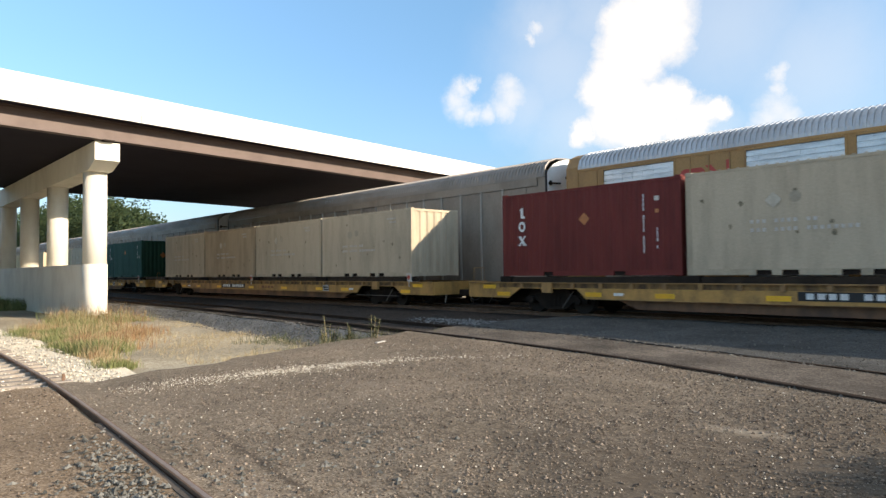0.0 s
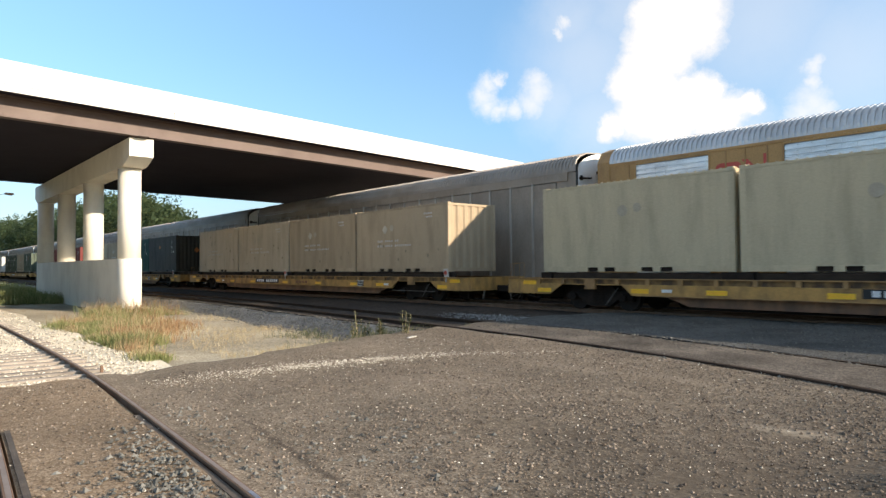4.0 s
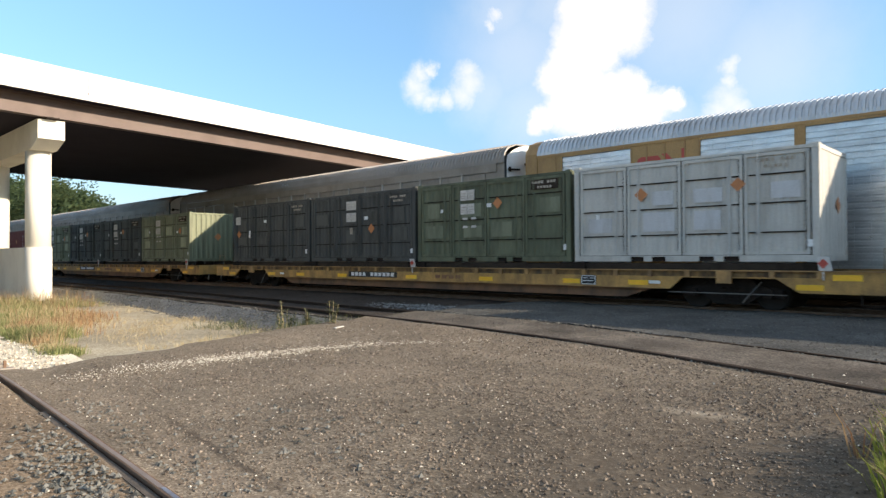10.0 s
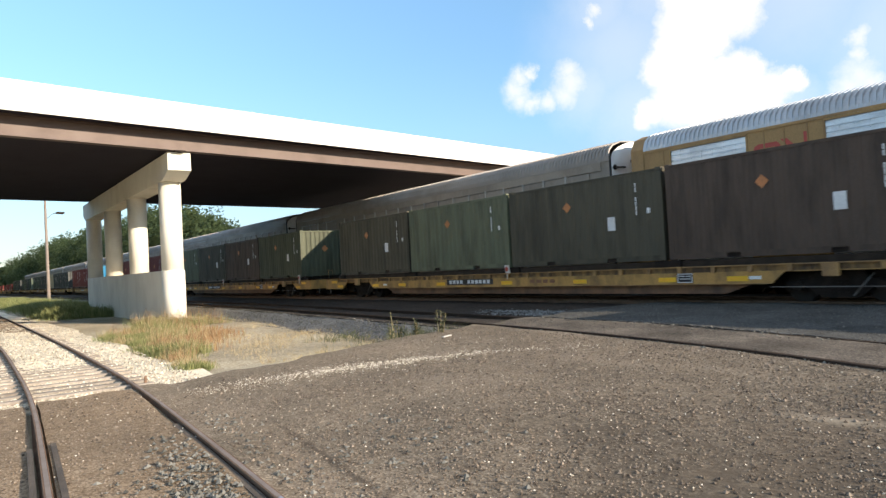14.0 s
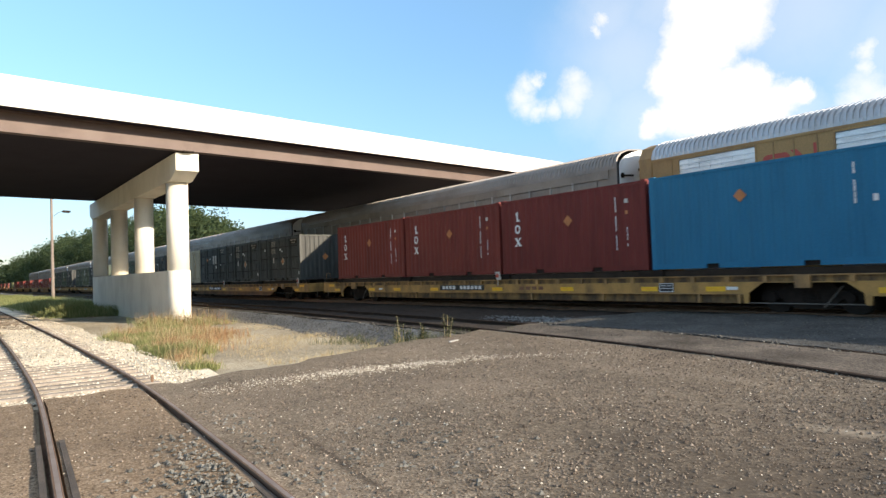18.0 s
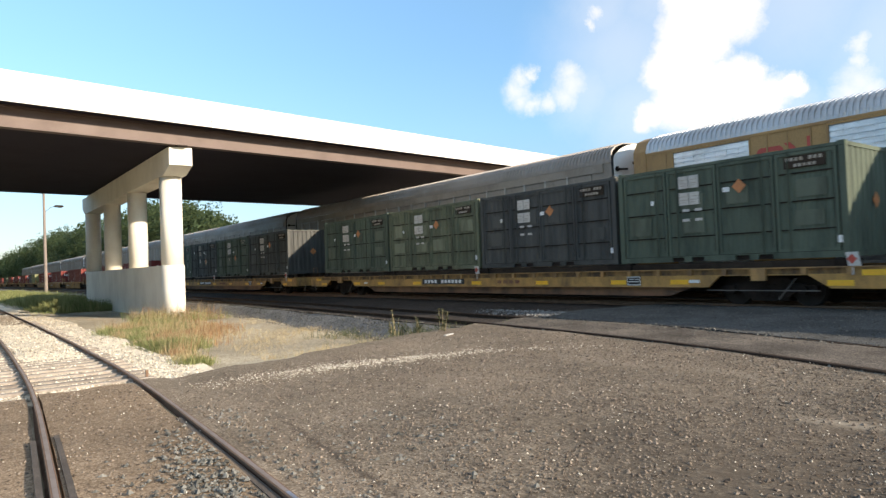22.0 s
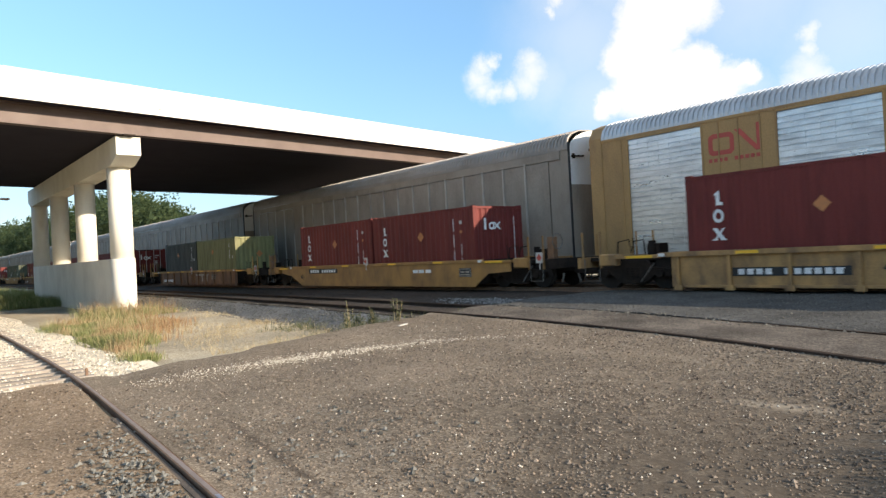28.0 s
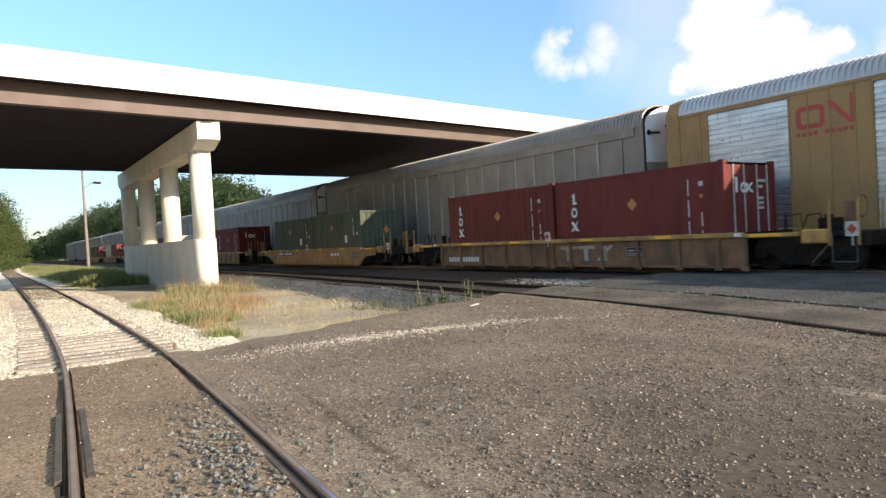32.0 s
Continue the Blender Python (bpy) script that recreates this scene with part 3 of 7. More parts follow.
def between_rails(x, d):
    """Stone heaped between the spur's rails beyond the first ties."""
    return 0.055 * min(1.0, max(0.0, (-16.0 - x) / 2.5)) * min(1.0, max(0.0, (0.68 - abs(d)) / 0.1))


def build_surfaces():
    # crossing: asphalt in five bands between the rails
    spur, side = (lambda x: smooth_line(SPUR, x)), (lambda x: smooth_line(SIDING, x))
    bands = [
        ("asphalt_apron", -11.7, 9.0, lambda x: -9.0, lambda x: spur(x) - 0.82, 10, DIRT),
        ("crossing_infill", -11.8, 9.0, lambda x: spur(x) - 0.66, lambda x: spur(x) + 0.66, 5, DIRT),
        ("crossing_asphalt", -12.0, 9.0, lambda x: spur(x) + 0.815, lambda x: min(side(x) - 0.90 + 0.06 * wobble(x, 1, 1.7) + 0.05 * wobble(x, 8, 4.3), 5.2 if x > -0.9 else 99), 44, ASPHALT),
        ("siding_infill", -11.5, -0.9, lambda x: side(x) - 0.755 + 0.04 * wobble(x, 2, 1.9) + 0.03 * wobble(x, 6, 4.7), lambda x: side(x) + 0.57, 5, SIDE_ASPHALT),
        ("track_asphalt", -11.4, -0.6, lambda x: side(x) + 0.71 + 0.05 * wobble(x, 5, 1.5) + 0.04 * wobble(x, 3, 4.1), lambda x: 16.12, 14, OLD_ASPHALT),
    ]
    for name, x0, x1, lo, hi, n, m in bands:
        s = Shape()
        strip(s, x0, x1, lo, hi, crossing_z, n, 0.2)
        # ragged ends
        s.v = [(px + (0.45 * wobble(px, py, 0.9) + 0.2 * wobble(px, py, 3.1) if px < -11.0 else 0), py, pz) for px, py, pz in s.v]
        ob = part(name, s, m, kind="structure", smooth=True)
        tagged(ob, "worn grey-brown asphalt and gravel of the crossing", "road")
    # pale stone bed of the spur
    s = Shape()
    zc = lambda x, y: -0.30 + 0.018 * wobble(x, y, 0.8) + 0.012 * wobble(x, y, 2.5) + 0.05 * min(1, max(0, (spur(x) - 1.6 - y) / 1.5)) + between_rails(x, y - spur(x))
    strip(s, -160, -11.3, lambda x: spur(x) - 6.5 + 0.5 * wobble(x, 9, 0.3) + min(4.8, max(0, (-x - 26) * 0.3)), lambda x: spur(x) + 2.05 + 0.45 * wobble(x, 4, 0.25) - (0.5 if x < -40 else 0), zc, 44, 0.4)
    tagged(part("pale_stone_bed", s, CHALK, kind="structure", smooth=True), "pale crushed stone bed of the spur track", "ballast")
    s = Shape()
    strip(s, -150, -26, lambda x: spur(x) - 0.62, lambda x: spur(x) + 0.62, lambda x, y: -0.232 - 0.05 * max(0, (x + 34) / 7) + 0.015 * wobble(x, y, 1.5), 4, 0.6)
    tagged(part("track_dirt", s, DIRT, kind="structure", smooth=True), "brown dirt between the rails of the spur", "ground")
    # grey ballast of the main tracks
    s = Shape()

    def zb(x, y):
        return min(0.08, 0.08 - 0.26 * max(0, 14.4 - y) / 2.2) + 0.03 * wobble(x, y, 1.1)
    strip(s, -500, -11.2, lambda x: 13.9, lambda x: 25.0, zb, 14, 0.5)
    strip(s, -300, -11.35, lambda x: side(x) - 1.35, lambda x: 14.0, lambda x, y: 0.035 + 0.025 * wobble(x, y, 1.3) + 0.012 * wobble(x, y, 4.0), 8, 0.5)
    strip(s, -0.8, 300, lambda x: 12.2, lambda x: 25.0, zb, 10, 0.8)
    strip(s, -11.3, -0.7, lambda x: 16.0, lambda x: 25.0, zb, 8, 0.8)
    b = Shape()
    strip(b, -300, -11.3, lambda x: side(x) - 2.2 - 0.3 * wobble(x, 3, 0.4), lambda x: side(x) - 1.3, lambda x, y: 0.03 - 0.36 * min(1, max(0, side(x) - 1.35 - y) / 0.75) + 0.03 * wobble(x, y, 1.5), 8, 0.4)
    tagged(part("ballast_shoulder", b, SHOULDER, kind="structure", smooth=True), "blue-grey ballast shoulder sloping from the siding", "ballast")
    tagged(part("main_ballast", s, BALLAST, kind="structure", smooth=True), "oily dark ballast under the tracks", "ballast")


RAIL = [(-0.07, -0.16), (0.07, -0.16), (0.07, -0.15), (0.012, -0.125), (0.012, -0.045), (0.036, -0.03), (0.036, -0.004), (0.03, 0), (-0.03, 0), (-0.036, -0.004), (-0.036, -0.03), (-0.012, -0.045), (-0.012, -0.125), (-0.07, -0.15)]


def rail_part(track, line, offset, z, x0, x1, material, name="rail"):
    s = Shape()
    xs = stations(x0, x1, 0.5, 12)
    n = len(RAIL)
    for x in xs:
        slope = (smooth_line(line, x + 0.2) - smooth_line(line, x - 0.2)) / 0.4
        k = 1 / math.hypot(1, slope)
        y = smooth_line(line, x) + offset / k * 1.0
        zz = min(z, ground(y) + 0.05) if line is SIDING and x > -11 else z
        s.v += [(x - q * slope * k, y + q * k, zz + r) for q, r in RAIL]
    m = len(xs)
    s.f = [(i * n + j, i * n + (j + 1) % n, (i + 1) * n + (j + 1) % n, (i + 1) * n + j) for i in range(m - 1) for j in range(n)]
    s.f += [tuple(range(n)), tuple(range((m - 1) * n, m * n))]
    return part(name, s, material, track)


def build_tracks():
    for name, label, line, z, x0, x1, m in (
        ("spur_track", "rusty spur track with half-buried ties in pale stone", SPUR, -0.205, -250, 30, RUST),
        ("siding_track", "dark siding track sunk in the crossing", SIDING, 0.125, -300, 18, RAIL_DARK),
        ("main_track", "main track under the passing freight cars", [(-500, MAIN_Y), (300, MAIN_Y)], RAIL_Z, -480, 280, RUST),
        ("rack_track", "second main track under the standing rack cars", [(-500, RACK_Y), (300, RACK_Y)], RAIL_Z, -480, 280, RUST),
    ):
        t = thing(name, label, "railway track", kind="structure")
        for off in {"spur_track": (-0.725, 0.755), "siding_track": (-0.825, 0.63)}.get(name, (-0.755, 0.755)):
            r = rail_part(t, line, off, z, x0, x1, m)
            s = Shape()
            xs = stations(x0, min(x1, 60), 0.6, 12)
            top = lambda x: min(z, ground(smooth_line(line, x) + off) + 0.05) if name == "siding_track" and x > -11 else z
            rows = [[(x, smooth_line(line, x) + off + q, top(x) + 0.002) for q in (-0.018, 0.022)] for x in xs]
            s.sheet(rows)
            s.sheet([[(p[0], p[1], p[2] - 0.004) for p in row] for row in rows])
            part("running_band", s, RAIL_DARK if name == "siding_track" else RAILHEAD, r, "worn brown band along the rail top")
            if name == "spur_track" and off > 0:
                s = Shape()
                for a, b in ((-4.9, 0.5), (0.5, 6)):
                    s.sheet([[(x, smooth_line(line, x) + off + q, z + 0.004) for q in (-0.012, 0.02)] for x in np.linspace(a, b, 12)])
                part("polished_band", s, RAIL_SHINE, r, "bright polished stretch of the rail top")
        if name in ("spur_track", "siding_track"):
            base = Shape().box(-0.085, 0.085, -1.35, 1.12, -0.18, 0, 0.02)
            me = None
            lo, hi, step = (-58, -12.3, 0.52) if name == "spur_track" else (-50, -12.2, 0.54)
            i, x = 0, hi
            while x > lo:
                slope = (smooth_line(line, x + 0.5) - smooth_line(line, x - 0.5))
                m4 = pose(x + 0.05 * wobble(x, 1, 2), smooth_line(line, x) + 0.06 * wobble(x, 7, 3), z - (0.046 if name == "spur_track" and x > -16 else 0.062 if name == "spur_track" and x > -34 else 0.105 if name == "spur_track" else 0.115) + 0.0 + 0.012 * wobble(x, 5, 2), 0, 0, math.degrees(math.atan(slope)) + 1.5 * wobble(x, 2, 4))
                if me is None:
                    ob = part("tie", base, TIE, t, at=m4)
                    me = ob.data
                else:
                    part("tie", me, TIE, t, at=m4)
                x -= step
        if name == "spur_track":
            for side, x0_, x1_ in ((-0.83, -8.45, -6.0), (-0.605, -8.55, -5.95)):
                s = Shape()
                xs = [x0_ + (x1_ - x0_) * i / 8 for i in range(9)]
                a = [(x, smooth_line(line, x) + side - 0.027) for x in xs]
                b = [(x, smooth_line(line, x) + side + 0.027) for x in reversed(xs)]
                s.prism(a + b, -0.40, -0.232, "z")
                part("crossing_plank", s, PLANK, t, "tarred timber plank beside the rail")
            s = Shape()
            xs = [-8.42 + 10.4 * i / 26 for i in range(27)]
            s.prism([(x, smooth_line(line, x) + 0.640) for x in xs] + [(x, smooth_line(line, x) + 0.706) for x in reversed(xs)], -0.40, -0.236, "z")
            part("guard_strip", s, PLANK, t, "worn dark strip along the inside of the rail")
            s = Shape().box(-0.02, 0.02, -0.02, 0.02, 0, 0.2)
            part("rail_marker", s, RUST, t, "small stake at the rail", at=pose(-12.3, 2.82, -0.33))


# ---- bridge ----
SKEW = -0.137


def build_bridge():
    b = thing("overpass", "white-sided highway overpass on brown steel girders", "bridge", kind="structure")
    y0, y1 = -70.0, 70.0
    ed = lambda x, y: x + SKEW * (y - 8.0)

    def beam(name, xa, xb, za, zb, m, label="", step=70.0):
        s = Shape()
        s.add([(ed(x, y), y, z) for y in (y0, y1) for x, z in ((xa, za), (xb, za), (xb, zb), (xa, zb))],
              [(0, 1, 5, 4), (1, 2, 6, 5), (2, 3, 7, 6), (3, 0, 4, 7), (3, 2, 1, 0), (4, 5, 6, 7)])
        return part(name, s, m, b, label)
    # slab and soffit carry the underside's shade in their colour
    beam("deck_slab", -49.6, -27.85, 7.785, 7.95, SOFFIT, "concrete deck slab, underside shade put into its colour")
    beam("soffit", -48.0, -28.95, 7.0, 7.78, SOFFIT, "plain underside between the outer girders, shade in its colour")
    # parapet with a sloped inner face and a thin joint line
    for name, x, sgn in (("parapet", -27.85, 1), ("far_parapet", -49.6, -1)):
        s = Shape()
        outline = [(0.02, 7.735), (0.02, 8.02), (0.02, 8.80), (0.0, 8.84), (-0.22, 8.84), (-0.26, 8.75), (-0.34, 8.25), (-0.5, 8.1), (-0.5, 7.955), (-0.004, 7.955), (-0.004, 7.735)]
        s.v = [(ed(x + sgn * p, y), y, z) for y in (y0, y1) for p, z in outline]
        n = len(outline)
        s.f = [(i, (i + 1) % n, n + (i + 1) % n, n + i) for i in range(n)] + [tuple(range(n)), tuple(range(n, 2 * n))]
        p = part(name, s, PARAPET, b, "bright white concrete parapet")
        for i in range(22):
            yy = -64 + i * 6.1
            j = Shape().add([(ed(x + sgn * q, yy + d), yy + d, z) for q, d, z in ((0.023, 0, 7.75), (0.023, 0.02, 7.75), (0.023, 0.02, 8.8), (0.023, 0, 8.8), (0.01, 0, 7.7), (0.01, 0.02, 7.7), (0.01, 0.02, 8.8), (0.01, 0, 8.8))],
                            [(0, 1, 2, 3), (4, 5, 6, 7), (0, 1, 5, 4), (1, 2, 6, 5), (2, 3, 7, 6), (3, 0, 4, 7)])
            if i % 2 == 0 and sgn > 0:
                part("joint", j, SOFFIT, p)
        s = Shape()
        s.v = [(ed(x + sgn * q, y), y, z) for y in (y0, y1) for q, z in ((0.021, 7.98), (0.026, 7.98), (0.026, 7.995), (0.021, 7.995))]
        s.f = [(0, 1, 5, 4), (1, 2, 6, 5), (2, 3, 7, 6), (3, 0, 4, 7)]
        part("pour_line", s, SOFFIT, p)
    # the far girder takes the paint with the shade mixed in
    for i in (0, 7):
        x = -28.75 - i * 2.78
        g = beam("girder_web", x - 0.012, x + 0.012, 7.03, 7.74, GIRDER if i == 0 else GIRDER_SHADED, "brown painted steel girder")
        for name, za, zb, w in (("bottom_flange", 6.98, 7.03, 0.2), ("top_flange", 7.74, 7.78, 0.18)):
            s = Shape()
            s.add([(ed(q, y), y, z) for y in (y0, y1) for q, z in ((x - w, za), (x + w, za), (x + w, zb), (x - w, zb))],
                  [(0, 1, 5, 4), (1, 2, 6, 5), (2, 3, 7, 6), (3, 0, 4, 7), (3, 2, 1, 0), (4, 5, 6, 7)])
            part(name, s, GIRDER if i == 0 else GIRDER_SHADED, g)
    # piers
    for yc in (8.14, 34.0):
        dx = SKEW * (yc - 8.14)
        p = thing("bridge_pier", "cream concrete pier with four round columns on a solid wall", "bridge pier", pose(dx, yc, 0), kind="structure")
        # the cap's underside rises towards both ends
        s = Shape().prism([(-50.4, 6.20), (-49.6, 5.86), (-29.75, 5.86), (-28.8, 6.17), (-28.8, 6.93), (-50.4, 6.93)], -0.475, 0.475, "y")
        part("pier_cap", s, CONCRETE, p)
        for i in range(4):
            s = Shape().tube((0, 0, 1.9), (0, 0, 5.87), 0.465, n=36)
            c = part("column", s, CONCRETE, p, at=pose(-30.5 - 6.33 * i, 0, 0))
            c.data.polygons.foreach_set("use_smooth", [len(f.vertices) == 4 for f in c.data.polygons])
        # both ends of the wall are full half rounds
        out = [(-30.47 + 0.49 * math.cos(radians(a)), 0.49 * math.sin(radians(a))) for a in range(-90, 91, 10)]
        out += [(-49.5 + 0.49 * math.cos(radians(a)), 0.49 * math.sin(radians(a))) for a in range(90, 271, 15)]
        s = Shape().prism(out, -0.6, 1.95, "z")
        w = part("crash_wall", s, CONCRETE, p)
        w.data.polygons.foreach_set("use_smooth", [len(f.vertices) == 4 and f.area < 0.6 for f in w.data.polygons])
        for i in range(8):
            x = -28.75 - i * 2.78 - 0.0
            s = Shape().box(x - 0.22, x + 0.22, -0.22, 0.22, 6.93, 6.985)
            part("bearing_pad", s, UNDER, p)


def build_pole():
    p = thing("utility_pole", "weathered wooden utility pole with a street lamp arm", "utility pole", pose(-97, 10.4, -0.3, 0, -1.6, 0))
    part("pole", Shape().tube((0, 0, -0.3), (0, 0, 14.5), 0.21, 0.13, 12), POLE, p)
    arm = part("arm", Shape().path([(0, 0.1, 10.6), (0.1, 0.7, 11.2), (0.2, 1.4, 11.4)], 0.035), BAR, p)
    s = Shape()
    s.prism([(0, 0), (0.16, 0.09), (0.95, 0.06), (1.05, -0.08), (0.8, -0.22), (0.1, -0.14)], -0.22, 0.22, "y")
    part("lamp_head", s, UNDER, arm, "dark street lamp head", at=pose(0.2, 1.1, 11.4, 0, 0, 90))


build_ground()
build_surfaces()
build_tracks()
build_bridge()
build_pole()

# ---- containers ----
L, W, H = 6.058, 1.219, 2.591


PAINT_TONE = {"slate": (0.046, 0.047, 0.041), "green": (0.064, 0.075, 0.050), "sage": (0.125, 0.135, 0.085), "reed": (0.205, 0.218, 0.140), "moss": (0.075, 0.082, 0.052), "tan": (0.40, 0.325, 0.235), "cream": (0.44, 0.38, 0.26), "white": (0.52, 0.51, 0.48)}


def paint(name, color, second=None, amount=0.4):
    return mat(name + "_container_paint", color, 0.55, second=tuple(c * 0.7 for c in second) if second else tuple(c * 0.5 for c in color), scale=2.3, amount=amount + 0.15, fine=30, grain=0.08, streak=0.8, bump=0.08, spread=0.08, lo=0.44, hi=0.7, spec=0.22)


PAINT = {
    "maroon": paint("maroon", (0.165, 0.032, 0.027), (0.11, 0.027, 0.023)),
    "red": paint("red", (0.185, 0.037, 0.029), (0.12, 0.031, 0.026)),
    "cream": paint("cream", (0.54, 0.455, 0.30), (0.46, 0.38, 0.25), 0.4),
    "pale": paint("pale_grey", (0.52, 0.435, 0.315), (0.45, 0.37, 0.26), 0.4),
    "tan": paint("tan", (0.42, 0.325, 0.215), (0.35, 0.27, 0.18), 0.45),
    "white": paint("white", (0.55, 0.53, 0.48), (0.42, 0.40, 0.35)),
    "teal": paint("teal_green", (0.022, 0.088, 0.070), (0.018, 0.06, 0.05)),
    "green": paint("green", (0.098, 0.122, 0.088), (0.066, 0.083, 0.062), 0.7),
    "sage": paint("sage_green", (0.142, 0.154, 0.097), (0.093, 0.100, 0.066), 0.7),
    "reed": paint("pale_reed_green", (0.205, 0.218, 0.140), (0.15, 0.158, 0.105), 0.6),
    "olive": paint("olive", (0.089, 0.080, 0.055), (0.057, 0.051, 0.038), 0.7),
    "moss": paint("moss_green", (0.085, 0.093, 0.059), (0.057, 0.063, 0.043), 0.7),
    "slate": paint("slate", (0.080, 0.082, 0.076), (0.056, 0.057, 0.055), 0.7),
    "brown": paint("brown", (0.097, 0.068, 0.050), (0.063, 0.046, 0.035), 0.7),
    "blue": paint("dark_blue", (0.018, 0.035, 0.125), (0.016, 0.028, 0.08)),
    "cyan": paint("cyan_blue", (0.026, 0.178, 0.315), (0.036, 0.205, 0.36), 0.5),
    "khaki": paint("khaki_green", (0.235, 0.235, 0.11), (0.16, 0.155, 0.08), 0.7),
}
DUSTY = {k: paint("dusty_" + k, tuple(min(0.6, 1.1 * v + 0.005) for v in PAINT_TONE[k]), None, 0.6) for k in ("slate", "green", "sage", "reed", "moss", "tan", "cream", "white")}
PALER_PAINT = {k: paint("weathered_" + k, tuple(min(0.55, 1.55 * v + 0.022) for v in PAINT_TONE[k]), tuple(1.0 * v + 0.01 for v in PAINT_TONE[k]), 0.8) for k in ("slate", "green", "sage", "reed", "moss", "white")}
SCUFF = mat("dark_scuff", (0.20, 0.165, 0.105), 0.8, second=(0.32, 0.26, 0.18), scale=9, amount=0.9)
FAINT = mat("faded_lettering", (0.58, 0.53, 0.43), 0.7, second=(0.44, 0.385, 0.29), scale=5, amount=0.8)
FAINT_DISC = mat("faded_disc", (0.40, 0.34, 0.25), 0.7, second=(0.46, 0.40, 0.30), scale=5, amount=0.8)
WORDS = {
    "maroon": "dark maroon", "red": "brick red", "cream": "cream", "pale": "pale grey-cream", "tan": "tan", "white": "white", "teal": "teal green",
    "green": "green", "sage": "sage green", "reed": "pale reed green", "olive": "olive drab", "moss": "moss green", "slate": "dark slate", "brown": "brown", "blue": "navy blue", "cyan": "bright cyan-blue", "khaki": "khaki green",
}


def quad_plate(s, x0, x1, z0, z1, y, d=0.006):
    s.box(x0, x1, y - d, y, z0, z1)


def glyph_column(c, x, y):
    """The white mark on a side: three plain shapes, one under another."""
    z = 2.16
    s = Shape().prism([(x - 0.045, z - 0.36), (x + 0.12, z - 0.36), (x + 0.12, z - 0.30), (x + 0.045, z - 0.28), (x + 0.04, z), (x - 0.10, z - 0.10), (x - 0.045, z - 0.12)], y - 0.008, y, "y")
    part("logo_piece", s, WHITE, c, "white painted mark")
    n, zc = 16, z - 0.62
    ring = [[(x + r * 0.82 * math.cos(i * math.tau / n), y - 0.008, zc + r * math.sin(i * math.tau / n)) for i in range(n + 1)] for r in (0.165, 0.085)]
    part("logo_piece", Shape().sheet(ring), WHITE, c, "white painted mark")
    zc = z - 1.06
    s = Shape().prism([(x - 0.165, zc + 0.15), (x - 0.05, zc + 0.15), (x + 0.165, zc - 0.15), (x + 0.05, zc - 0.15)], y - 0.008, y, "y")
    s.prism([(x - 0.15, zc - 0.15), (x - 0.09, zc - 0.15), (x + 0.15, zc + 0.15), (x + 0.09, zc + 0.15)], y - 0.009, y, "y")
    s.box(x - 0.17, x - 0.04, y - 0.007, y, zc - 0.15, zc - 0.115)
    s.box(x + 0.03, x + 0.18, y - 0.007, y, zc - 0.15, zc - 0.115)
    part("logo_piece", s, WHITE, c, "white painted mark")


def diamond(c, x, y, z, r=0.15, axis="y", name="hazard_placard"):
    s = Shape()
    if axis == "y":
        s.prism([(x, z - r), (x + r, z), (x, z + r), (x - r, z)], y - 0.012, y - 0.004, "y")
    else:
        s.prism([(x, z - r), (x + r, z), (x, z + r), (x - r, z)], y + 0.004, y + 0.012, "x")
    part(name, s, ORANGE, c, "orange diamond placard")


def code_bars(c, x, y, z0, z1, n, w=0.038, m=None):
    s = Shape()
    p = (z1 - z0) / n
    for i in range(n):
        if (i * 7 + n) % 5 != 3:
            quad_plate(s, x - w / 2, x + w / 2, z0 + i * p, z0 + i * p + p * 0.9, y, 0.008)
    part("code_mark", s, m or WHITE, c, "small white code marks", "stuff")


def wall_sheet(s, x0, x1, y, z0, z1, period, depth, out):
    """A corrugated wall along x facing y = out."""
    st = ridged(x1 - x0, period, depth)
    s.sheet([[(x0 + a, y + (-out) * -d, z) for a, d in st] for z in (z0, z1)])


